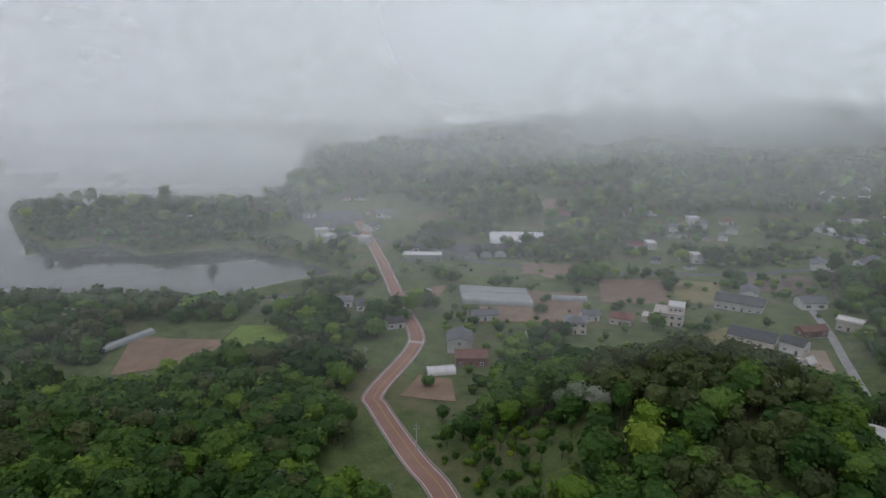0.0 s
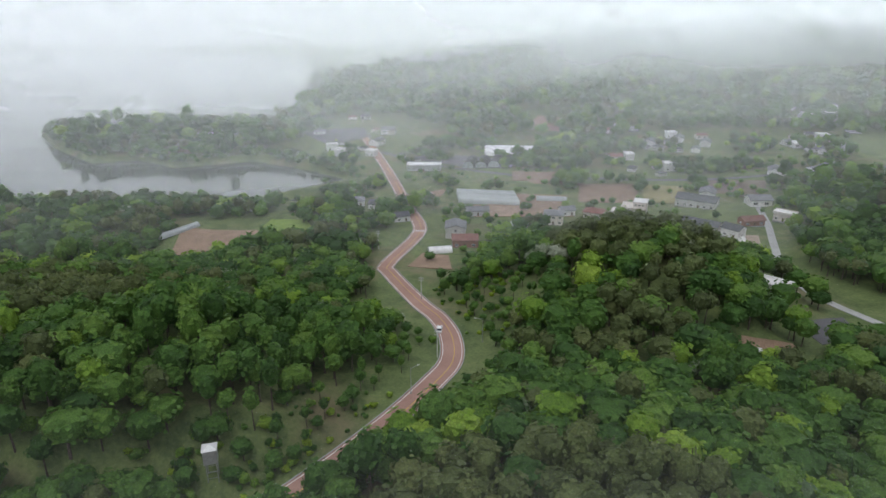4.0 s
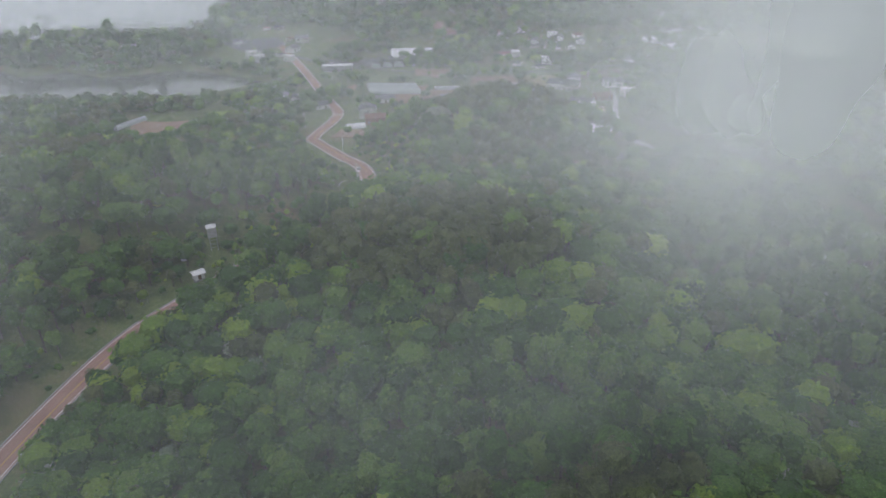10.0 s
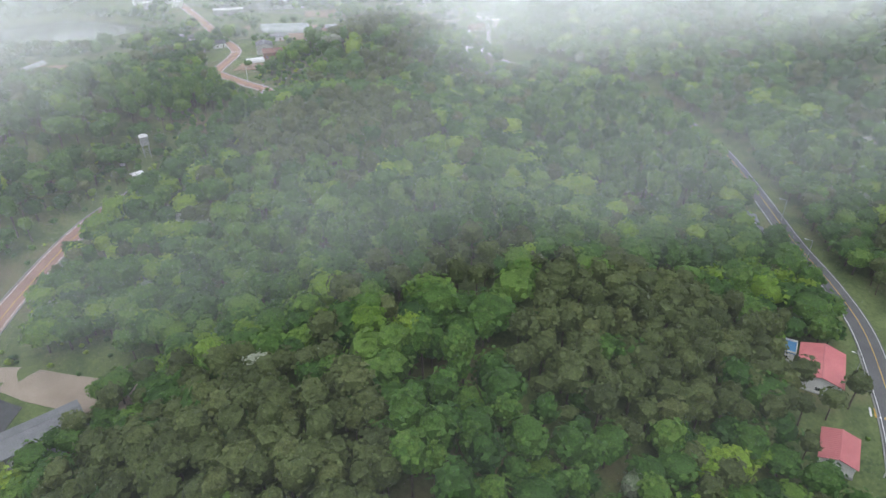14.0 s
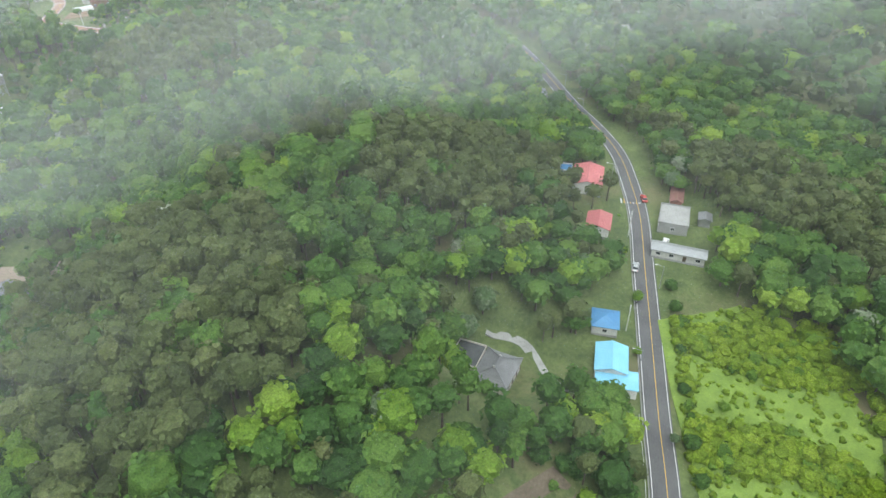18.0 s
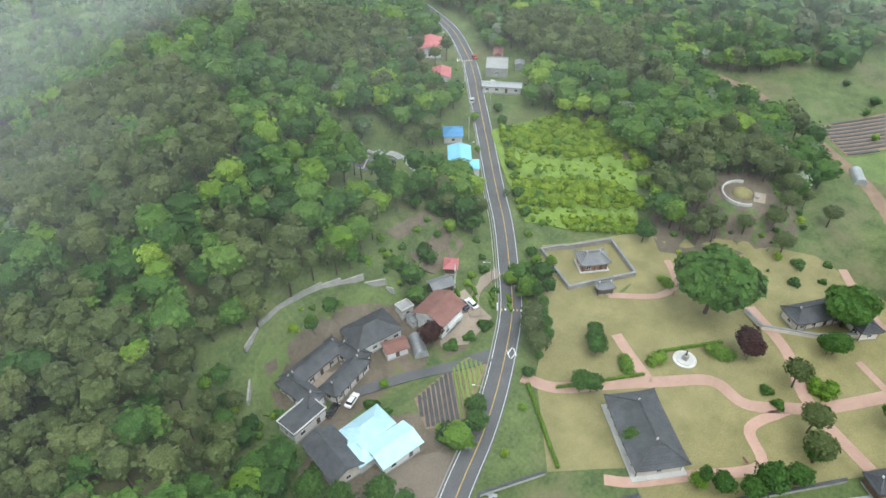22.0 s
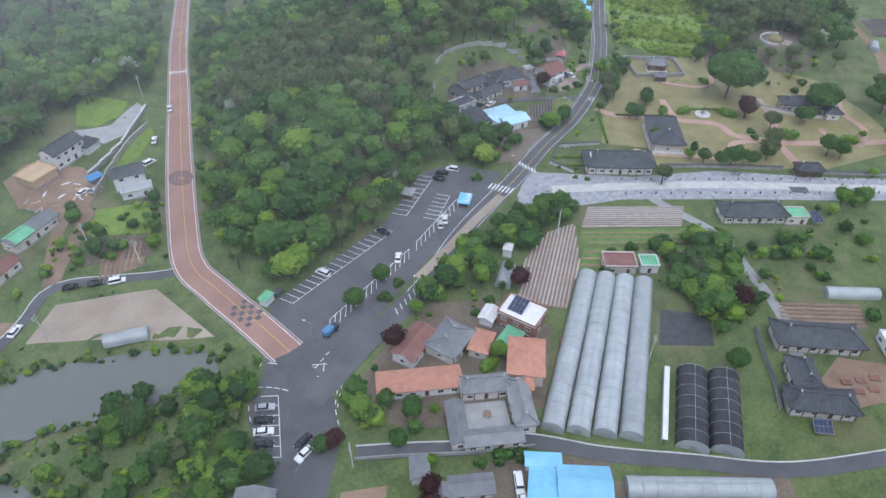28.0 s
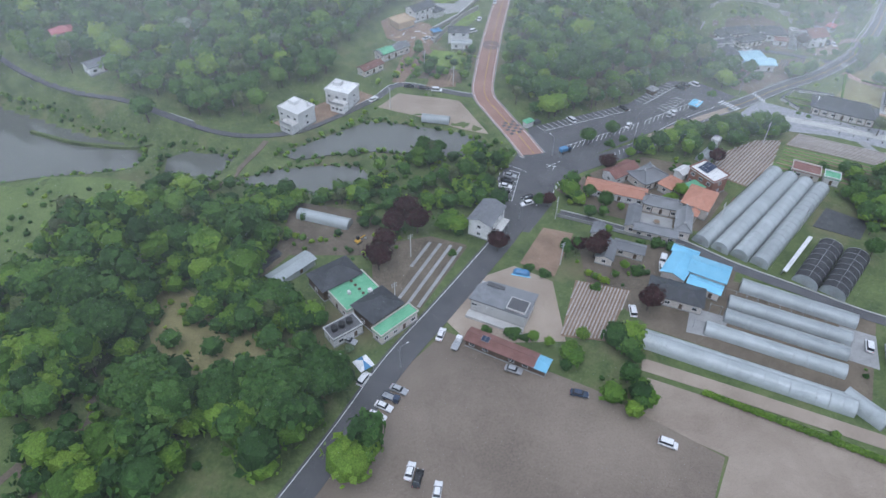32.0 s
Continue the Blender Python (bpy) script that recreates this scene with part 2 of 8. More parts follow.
M_STEEL = material("galvanised_steel", (0.30, 0.31, 0.32), (0.45, 0.46, 0.47), 1.0, 8.0, rough=0.45, metal=0.6, bump=0)
M_PANEL = material("solar_cell_glass", (0.018, 0.028, 0.06), (0.03, 0.045, 0.09), 1.0, 8.0, rough=0.15, bump=0)
M_STONE = material("weathered_field_stone", (0.22, 0.21, 0.19), (0.40, 0.385, 0.36), 0.6, 4.0)
M_MULCH = material("black_mulch_film", (0.028, 0.03, 0.032), (0.07, 0.072, 0.075), 0.5, 4.0, rough=0.5)
M_LIGHTWOOD = material("fresh_sawn_timber", (0.46, 0.33, 0.20), (0.62, 0.47, 0.31), 0.8, 6.0)

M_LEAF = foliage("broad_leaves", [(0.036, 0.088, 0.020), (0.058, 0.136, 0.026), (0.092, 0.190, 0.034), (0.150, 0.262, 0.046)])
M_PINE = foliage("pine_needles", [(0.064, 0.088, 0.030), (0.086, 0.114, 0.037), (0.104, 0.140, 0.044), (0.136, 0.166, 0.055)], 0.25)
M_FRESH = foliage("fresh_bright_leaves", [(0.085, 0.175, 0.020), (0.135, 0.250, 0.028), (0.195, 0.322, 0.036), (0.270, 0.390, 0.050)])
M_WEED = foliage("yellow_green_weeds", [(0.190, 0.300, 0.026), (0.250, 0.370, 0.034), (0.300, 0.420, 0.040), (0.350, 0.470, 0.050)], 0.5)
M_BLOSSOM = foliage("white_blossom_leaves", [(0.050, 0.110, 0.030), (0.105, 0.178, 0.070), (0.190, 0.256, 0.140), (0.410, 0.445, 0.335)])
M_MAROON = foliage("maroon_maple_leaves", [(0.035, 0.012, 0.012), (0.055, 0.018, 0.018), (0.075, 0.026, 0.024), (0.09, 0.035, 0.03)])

M_WATER = bpy.data.materials.new("still_lake_water")
M_WATER.use_nodes = True
_b = M_WATER.node_tree.nodes["Principled BSDF"]
_b.inputs["Base Color"].default_value = (0.10, 0.11, 0.105, 1)
_b.inputs["Roughness"].default_value = 0.06
_n = node(M_WATER.node_tree, "TexNoise", Scale=0.6, Detail=3.0)
_p = node(M_WATER.node_tree, "Bump", Strength=0.06, Distance=0.05)
M_WATER.node_tree.links.new(_n.outputs["Fac"], _p.inputs["Height"])
M_WATER.node_tree.links.new(_p.outputs["Normal"], _b.inputs["Normal"])
M_POND = M_WATER.copy()
M_POND.name = "muddy_pond_water"
M_POND.node_tree.nodes["Principled BSDF"].inputs["Base Color"].default_value = (0.135, 0.14, 0.125, 1)



# ---- the lie of the land ----
def spline(points, step=3.0):
    """A smooth line through the points, sampled about every step metres."""
    p = np.array(points, float)
    p = np.vstack([2 * p[0] - p[1], p, 2 * p[-1] - p[-2]])
    out = []
    for i in range(1, len(p) - 2):
        n = max(1, int(np.linalg.norm(p[i + 1][:2] - p[i][:2]) / step))
        for k in range(n):
            t = k / n
            a, b, c, d = p[i - 1], p[i], p[i + 1], p[i + 2]
            out.append(0.5 * (2 * b + (c - a) * t + (2 * a - 5 * b + 4 * c - d) * t * t + (3 * b - a - 3 * c + d) * t ** 3))
    out.append(p[-2])
    return np.array(out)


RED_ROAD = spline([(-75, 560, 2), (-44, 436, 2), (-30, 369, 4), (-20, 318, 5), (-12, 280, 7), (-13, 258, 8), (-24, 216, 11), (-22, 204, 12), (-9, 167, 16.5), (-2, 151, 18.5),
                   (2, 135, 20), (2, 118, 21.5), (-3, 106, 22), (-14, 88, 22), (-30, 68, 21), (-52, 45, 19), (-70, 24, 17), (-85, -8, 13.5), (-95, -40, 11), (-111, -85, 8),
                   (-123, -120, 6), (-134, -157, 4), (-145, -193, 2), (-156, -233, 0.5), (-160, -253, 0.1), (-157, -268, 0), (-152, -287, 0), (-149, -300, 0)])
SOUTH_ROAD = spline([(-149, -300, 0), (-150, -312, 0), (-156, -325, 0), (-166, -342, 0), (-180, -360, 0), (-193, -376, 0), (-207, -393, 0), (-221, -414, 0), (-244, -446, 0), (-275, -490, 0)])
GREY_ROAD = spline([(-150, -317, 0), (-140, -312, 0), (-129, -307, 0), (-107, -298, 0), (-84, -284, 0), (-63, -274, 0), (-51, -269, 0), (-29, -258, 0), (-12, -251, 0), (0, -245, 0), (12, -238, 0.3),
                    (24, -230, 0.8), (36, -219, 1.5), (51, -204, 3), (64, -189, 4.5), (83, -168, 6.5), (99, -150, 8.5), (117, -130, 10.5), (129, -114, 11.5), (142, -94, 12), (150, -74, 12.5),
                    (157, -50, 13), (170, -14, 14), (180, 20, 15), (184, 55, 16)])
NORTH_LANE = spline([(184, 55, 16), (176, 92, 16.8), (160, 122, 17.2), (147, 148, 17), (141, 172, 15), (145, 205, 11), (159, 243, 8.2), (175, 285, 6), (194, 350, 3.5)])
HILLS = [(24, 42, 20, 44, 38), (40, -10, 3, 35, 35), (48, -78, 23, 36, 36), (-12, -105, 16, 32, 36), (-42, -162, 16, 36, 32), (10, -162, 15, 30, 27), (-96, -217, 15, 34, 30), (-112, -252, 5, 20, 14),
         (-95, 85, 19, 42, 42), (55, 155, 9, 38, 34), (74, 172, 15, 32, 28), (-150, 150, 5, 42, 42), (-225, -135, 5, 38, 38), (125, -235, 10, 30, 24), (152, -150, 9, 28, 36), (250, -190, 6, 36, 30), (-195, 70, 14, 50, 52),
         (-230, 288, 9, 95, 26), (-305, -180, 22, 38, 60), (-330, -50, 30, 70, 70), (252, 215, 24, 46, 75)]
FAR_HILLS = [(105, 580, 22, 85, 45), (330, 690, 44, 120, 75), (620, 700, 60, 180, 120), (520, 230, 40, 80, 100), (370, 60, 34, 55, 80), (-40, 680, 14, 110, 40), (-250, 532, 11, 85, 24),
             (150, 860, 46, 200, 70), (480, 950, 70, 200, 90), (500, -150, 40, 90, 120), (-800, 0, 60, 180, 220), (-620, -420, 40, 120, 140)]


def bumps(x, y, hills):
    return sum(a * np.exp(-((x - cx) / sx) ** 2 / 2 - ((y - cy) / sy) ** 2 / 2) for cx, cy, a, sx, sy in hills)


def ramp01(x, a, b):
    t = np.clip((x - a) / (b - a), 0, 1)
    return t * t * (3 - 2 * t)


def road_gap(x, y, line):
    """Distance of places from a line, and the line's height there."""
    best, high = np.full(x.shape, 1e9), np.zeros(x.shape)
    for p, q in zip(line[:-1], line[1:]):
        vx, vy = q[0] - p[0], q[1] - p[1]
        t = np.clip(((x - p[0]) * vx + (y - p[1]) * vy) / (vx * vx + vy * vy + 1e-9), 0, 1)
        d = np.hypot(x - p[0] - t * vx, y - p[1] - t * vy)
        near = d < best
        best, high = np.where(near, d, best), np.where(near, p[2] + t * (q[2] - p[2]), high)
    return best, high


def inside(x, y, poly):
    """Which places lie inside a polygon."""
    x, y = np.asarray(x, float), np.asarray(y, float)
    res = np.zeros(x.shape, bool)
    n = len(poly)
    for i in range(n):
        (x1, y1), (x2, y2) = poly[i][:2], poly[i - 1][:2]
        if y1 == y2:
            continue
        cross = ((y1 > y) != (y2 > y)) & (x < (x2 - x1) * (y - y1) / (y2 - y1) + x1)
        res ^= cross
    return res


def rim(x, y, poly):
    """Distance from a polygon's rim: negative inside."""
    ring = np.array([(*p[:2], 0) for p in list(poly) + [poly[0]]], float)
    d, _ = road_gap(np.asarray(x, float), np.asarray(y, float), ring)
    return np.where(inside(x, y, poly), -d, d)


# water: the lake with its inlet, and the ponds below the village
INLET = [(-420, 332), (-232, 328), (-165, 335), (-130, 350), (-114, 360), (-85, 378), (-64, 394), (-70, 412), (-101, 438), (-148, 466), (-205, 446), (-243, 474), (-275, 462), (-331, 516), (-378, 575), (-340, 584), (-240, 592), (-155, 640),
         (-160, 760), (-185, 900), (-170, 1010), (-250, 1200), (-330, 1357), (-900, 1500), (-1800, 1300), (-1800, 500), (-800, 420)]
CREEK = [(-104, 345), (-79, 337), (-55, 350), (-46, 376), (-60, 376), (-76, 356), (-92, 358)]
REEDS = [(-146, 482), (-108, 456), (-100, 470), (-124, 502)]
POND_A = [(-243, -290), (-234, -284), (-221, -276), (-209, -269), (-200, -271), (-186, -276), (-173, -281), (-165, -289), (-166, -296), (-174, -297), (-186, -296), (-208, -291), (-225, -292), (-236, -294)]
POND_B = [(-260, -305), (-243, -299), (-226, -298), (-213, -300), (-210, -307), (-214, -315), (-228, -316), (-243, -311)]
POND_C = [(-374, -232), (-338, -253), (-318, -266), (-296, -277), (-290, -286), (-294, -297), (-325, -300), (-345, -303), (-374, -300)]
POND_E = [(-285, -285), (-276, -283), (-258, -288), (-265, -304), (-284, -306)]
POND_D = [(118, -310), (140, -296), (168, -290), (176, -300), (160, -318), (128, -326)]
WATERS = [(INLET, -4.0, "lake"), (CREEK, -1.6, "creek"), (REEDS, -1.5, "reed_pond"), (POND_A, -1.0, "pond"), (POND_B, -1.4, "pond"), (POND_C, -1.4, "pond"), (POND_E, -1.4, "pond"), (POND_D, -1.0, "pond")]


LOT = [(-147, -281), (-128, -275), (-101, -266), (-76, -248), (-64, -250), (-52, -264), (-73, -276), (-104, -291), (-128, -303), (-141, -308), (-149, -300)]

# levelled building plots: x, y, height, half-width, half-depth
PADS = [(-24, -219, 1.0, 30, 13), (-34, -236, 0.4, 22, 12), (6, -221, 1.6, 16, 12), (22, -208, 3.0, 12, 8), (42, -158, 8.0, 16, 13), (-66, -66, 9.6, 22, 17), (-54, 62, 23.5, 16, 11), (-82, 50, 21, 14, 9),
        (62, -172, 6.0, 12, 12), (115, -106, 12.4, 13, 10), (122, -140, 10.2, 14, 14), (58, -235, 0.6, 17, 14), (112, -256, 9.0, 12, 10), (98, 118, 17.5, 16, 11), (128, 142, 17.5, 20, 16)]


def land(x, y):
    x, y = np.asarray(x, float), np.asarray(y, float)
    z = np.interp(y, [-600, -235, -150, -60, 40, 120, 160, 240, 320, 420, 700], [0, 0, 5, 11, 16, 17, 15, 8, 4, 1.5, 0])
    z = z * (1 - 0.85 * ramp01(-x, 70, 130) * ramp01(y, 185, 240)) * (1 - 0.75 * ramp01(-x, 142, 175) * (1 - ramp01(y, -120, -40)))
    h = bumps(x, y, HILLS)
    flat = ramp01(y, -262, -200) + ramp01(-x, 55, 90) * ramp01(y, -290, -262) + ramp01(-x, 245, 290) + ramp01(x, 80, 105)
    z = z + h * np.clip(flat, 0, 1) + bumps(x, y, FAR_HILLS)
    for cx, cy, high, a, b in PADS:
        d = np.hypot((x - cx) / a, (y - cy) / b)
        k = ramp01(d, 0.85, 1.6)
        z = high * (1 - k) + z * k
    d = rim(x, y, LOT)
    z = z * ramp01(d, 1, 16)
    for line, w in ((RED_ROAD, 5.2), (GREY_ROAD, 3.6), (NORTH_LANE, 2.4), (SOUTH_ROAD, 4.0)):
        d, high = road_gap(x, y, line)
        k = ramp01(d, w + 0.5, w + 16)
        z = np.where(d < w + 16, (high - 0.12) * (1 - k) + z * k, z)
    for poly, level, _ in WATERS:
        d = rim(x, y, poly)
        z = np.where(d < 10, np.minimum(z, level - 0.9) * ramp01(-d, -6, 3) + z * (1 - ramp01(-d, -6, 3)), z)
    return z


def axis(lo, hi, step, far, grow=1.16):
    """Even steps from lo to hi, widening out to far on both sides."""
    v = list(np.arange(lo, hi + 0.1, step))
    s = step
    while v[-1] < far:
        s *= grow
        v.append(v[-1] + s)
    s = step
    while v[0] > -far:
        s *= grow
        v.insert(0, v[0] - s)
    return np.array(v)


def grid_mesh(name, gx, gy, gz):
    nx, ny = len(gx), len(gy)
    xx, yy = np.meshgrid(gx, gy)
    co = np.column_stack([xx.ravel(), yy.ravel(), gz.ravel()])
    i = (np.arange(ny - 1)[:, None] * nx + np.arange(nx - 1)[None]).ravel()
    return quads_mesh(name, co, np.column_stack([i, i + 1, i + nx + 1, i + nx]), smooth=True)


def quads_mesh(name, co, faces, smooth=False, tint=None, mats=(), index=None):
    """A mesh of four-cornered faces from arrays."""
    me = bpy.data.meshes.new(name)
    me.vertices.add(len(co))
    me.vertices.foreach_set("co", np.asarray(co, np.float32).ravel())
    me.loops.add(faces.size)
    me.loops.foreach_set("vertex_index", np.asarray(faces, np.int32).ravel())
    me.polygons.add(len(faces))
    me.polygons.foreach_set("loop_start", np.arange(0, faces.size, 4, dtype=np.int32))
    me.polygons.foreach_set("use_smooth", np.full(len(faces), smooth))
    for m in mats:
        me.materials.append(m)
    if index is not None:
        me.polygons.foreach_set("material_index", np.asarray(index, np.int32))
    if tint is not None:
        at = me.attributes.new("tint", "FLOAT", "FACE")
        at.data.foreach_set("value", np.asarray(tint, np.float32))
    me.update(calc_edges=True)
    return me


GX, GY = axis(-400, 420, 4.0, 4200), axis(-560, 620, 4.0, 4200)
_xx, _yy = np.meshgrid(GX, GY)
GZ = land(_xx, _yy)
ground = new("ground", grid_mesh("ground", GX, GY, GZ))
ground.data.materials.append(M_GROUND)
tagged(ground, "rolling green ground of grass and undergrowth in a misty valley", "ground", kind="structure")


def gz(x, y):
    """Height of the ground sheet itself at a place."""
    i = min(max(int(np.searchsorted(GX, x)) - 1, 0), len(GX) - 2)
    j = min(max(int(np.searchsorted(GY, y)) - 1, 0), len(GY) - 2)
    u, v = (x - GX[i]) / (GX[i + 1] - GX[i]), (y - GY[j]) / (GY[j + 1] - GY[j])
    return float((GZ[j, i] * (1 - u) + GZ[j, i + 1] * u) * (1 - v) + (GZ[j + 1, i] * (1 - u) + GZ[j + 1, i + 1] * u) * v)


TENDED = []  # worked ground on which nothing wild grows


def sheet(name, poly, mat, lift=0.06, label="", category="", step=6.0, z=None, kind="structure", parent=None):
    """A polygon laid on the ground as a thin layer, with edges that go down into the ground."""
    bm = bmesh.new()
    ring = []
    n = len(poly)
    for i in range(n):
        a, b = Vector(poly[i][:2]), Vector(poly[(i + 1) % n][:2])
        k = max(1, int((b - a).length / step))
        ring += [a.lerp(b, s / k) for s in range(k)]
    top = [bm.verts.new((p.x, p.y, (gz(p.x, p.y) if z is None else z) + lift)) for p in ring]
    face = bm.faces.new(top)
    ext = bmesh.ops.extrude_face_region(bm, geom=[face])
    for v in [g for g in ext["geom"] if isinstance(g, bmesh.types.BMVert)]:
        v.co.z -= 0.5
    bmesh.ops.recalc_face_normals(bm, faces=bm.faces)
    bmesh.ops.triangulate(bm, faces=bm.faces)
    if z is None:
        for _ in range(4):
            wide = [e for e in bm.edges if e.calc_length() > 7]
            if not wide:
                break
            bmesh.ops.subdivide_edges(bm, edges=wide, cuts=1)
            bmesh.ops.triangulate(bm, faces=bm.faces)
        low = {v for f in bm.faces if f.normal.z < -0.3 for v in f.verts}
        for v in bm.verts:
            v.co.z = gz(v.co.x, v.co.y) + (lift - 0.5 if v in low else lift)
    me = bpy.data.meshes.new(name)
    bm.to_mesh(me)
    bm.free()
    me.materials.append(mat)
    ob = new(name, me)
    if parent is not None:
        ob.parent = parent
        return ob
    if category in ("yard", "drive", "field", "car park", "plaza", "road"):
        TENDED.append(poly)
    return tagged(ob, label, category, kind=kind)


def ribbon(name, line, width, mat, lift=0.05, shift=0.0, label="", category="", parent=None, dash=None, deep=0.5):
    """A strip of even width along a line, raised a little, with side faces. dash: painted length and gap."""
    line = np.asarray(line, float)
    t = np.gradient(line[:, :2], axis=0)
    t /= np.linalg.norm(t, axis=1)[:, None] + 1e-9
    nrm = np.column_stack([t[:, 1], -t[:, 0]])
    a = line[:, :2] + nrm * (shift - width / 2)
    b = line[:, :2] + nrm * (shift + width / 2)
    z = line[:, 2] + lift
    n = len(line)
    co = np.vstack([np.column_stack([a, z]), np.column_stack([b, z]), np.column_stack([a, z - deep]), np.column_stack([b, z - deep])])
    i = np.arange(n - 1)
    if dash:
        run = np.concatenate([[0], np.cumsum(np.linalg.norm(np.diff(line[:, :2], axis=0), axis=1))])
        i = i[(run[:-1] % (dash[0] + dash[1])) < dash[0]]
    faces = np.vstack([np.column_stack([i, n + i, n + i + 1, i + 1]), np.column_stack([i, i + 1, 2 * n + i + 1, 2 * n + i]), np.column_stack([n + i, 3 * n + i, 3 * n + i + 1, n + i + 1])])
    ob = new(name, quads_mesh(name, co, faces, mats=(mat,)))
    if parent is not None:
        ob.parent = parent
        return ob
    return tagged(ob, label, category, kind="structure")


for poly, level, nm in WATERS:
    w = sheet(nm, poly, M_POND if nm == "pond" else M_WATER, 0.0, "still grey-green water mirroring the pale sky", "water", 60.0, level)
    w.name = nm

RED_WIDE = np.interp(RED_ROAD[:, 1], [-210, -70], [9.0, 6.9])[:, None]
red_road = ribbon("road_red", RED_ROAD, RED_WIDE, M_RED, 0.05, 0, "two-lane red-brown asphalt road winding down to the village", "road")
south_road = ribbon("road_south", SOUTH_ROAD, 7.4, M_ASPHALT, 0.06, 0, "narrow grey asphalt road leading out of the village", "road")
grey_road = ribbon("road_grey", GREY_ROAD, 6.6, M_ASPHALT, 0.07, 0, "two-lane grey asphalt road with a yellow centre line", "road")


ribbon("lane_north", NORTH_LANE, 3.6, M_CONCRETE, 0.07, 0, "narrow worn lane winding through the valley fields", "lane")


# ---- roads, lots, fields ----
def part(name, me, mat, parent, label="", m=None):
    """Links a bmesh or a mesh as one object under a thing."""
    if isinstance(me, bmesh.types.BMesh):
        bm, me = me, bpy.data.meshes.new(name)
        bm.to_mesh(me)
        bm.free()
    if mat is not None and not me.materials:
        me.materials.append(mat)
    ob = new(name, me)
    ob.parent = parent
    if m is not None:
        ob.matrix_basis = m
    return tagged(ob, label)


def box(sx, sy, sz, x=0, y=0, z=0, bevel=0.0, taper=1.0, bm=None, rz=0.0):
    """A block standing on z, its top drawn in by taper, with softened edges."""
    own = bmesh.new()
    bmesh.ops.create_cube(own, size=1)
    for v in own.verts:
        k = taper if v.co.z > 0 else 1
        v.co = Vector((v.co.x * sx * k, v.co.y * sy * k, (v.co.z + 0.5) * sz))
    if bevel:
        bmesh.ops.bevel(own, geom=own.edges[:], offset=bevel, segments=1, affect="EDGES")
    bmesh.ops.transform(own, matrix=pose(x, y, z, 0, 0, rz), verts=own.verts)
    if bm is None:
        return own
    tmp = bpy.data.meshes.new("tmp")
    own.to_mesh(tmp)
    own.free()
    bm.from_mesh(tmp)
    bpy.data.meshes.remove(tmp)
    return bm


def rod(r, h, x=0, y=0, z=0, sides=8, r2=None, m=None, bm=None):
    bm = bm or bmesh.new()
    mat = (m or Matrix()) @ pose(x, y, z + h / 2)
    bmesh.ops.create_cone(bm, cap_ends=True, segments=sides, radius1=r, radius2=r if r2 is None else r2, depth=h, matrix=mat)
    return bm


def mesh_of(bm, name, mat=None):
    me = bpy.data.meshes.new(name)
    bm.to_mesh(me)
    bm.free()
    if mat:
        me.materials.append(mat)
    return me


def stretch_of(line, y0, y1):
    """The piece of a line between two northings."""
    return line[(line[:, 1] >= y0) & (line[:, 1] <= y1)]


ribbon("edge_line", RED_ROAD, 0.16, M_WHITE, 0.075, RED_WIDE / 2 - 0.55, parent=red_road)
ribbon("edge_line", RED_ROAD, 0.16, M_WHITE, 0.075, 0.55 - RED_WIDE / 2, parent=red_road)
ribbon("centre_line", RED_ROAD, 0.2, M_YELLOW, 0.075, -0.6, parent=red_road)
ribbon("kerb", RED_ROAD, 0.28, M_CONCRETE, 0.2, RED_WIDE / 2 + 0.2, parent=red_road)
ribbon("kerb", RED_ROAD, 0.28, M_CONCRETE, 0.2, -0.2 - RED_WIDE / 2, parent=red_road)
ribbon("edge_line", stretch_of(GREY_ROAD, -300, 60), 0.14, M_WHITE, 0.09, 2.9, parent=grey_road)
ribbon("edge_line", stretch_of(GREY_ROAD, -300, 60), 0.14, M_WHITE, 0.09, -2.9, parent=grey_road)
ribbon("centre_line", stretch_of(GREY_ROAD, -283, 60), 0.16, M_YELLOW, 0.09, 0.3, parent=grey_road)
ribbon("pavement_strip", spline([(-106, -294, 0), (-90, -287, 0), (-77, -281, 0), (-61, -274.5, 0)]), 3.0, M_SAND, 0.13, 0, "", "", parent=grey_road)
ribbon("kerb", stretch_of(GREY_ROAD, -262, -100), 0.25, M_CONCRETE, 0.22, -3.6, parent=grey_road)
ribbon("edge_line", SOUTH_ROAD[15:], 0.16, M_WHITE, 0.085, 3.0, parent=south_road)

car_park = sheet("car_park", LOT, M_ASPHALT, 0.03, "grey asphalt car park with white bay lines at the foot of the wood", "car park")
junction = sheet("road_junction", [(-153, -296), (-141, -299), (-129, -306), (-145, -318), (-149, -330), (-160, -344), (-170, -341), (-166, -326), (-165, -313), (-158, -304)], M_ASPHALT, 0.05, "wide grey asphalt road junction with white arrows and bays", "road")


def stroke(parent, x, y, ang, length, width=0.16, mat=M_WHITE, lift=0.10, name="bay_line", z=None):
    key = (round(length, 1), width, mat.name)
    if key not in STROKES:
        STROKES[key] = mesh_of(box(length, width, 0.03), "paint", mat)
    ob = new(name, STROKES[key])
    ob.parent = parent
    ob.matrix_basis = pose(x, y, (gz(x, y) if z is None else z) + lift, 0, 0, ang)
    return ob


STROKES = {}


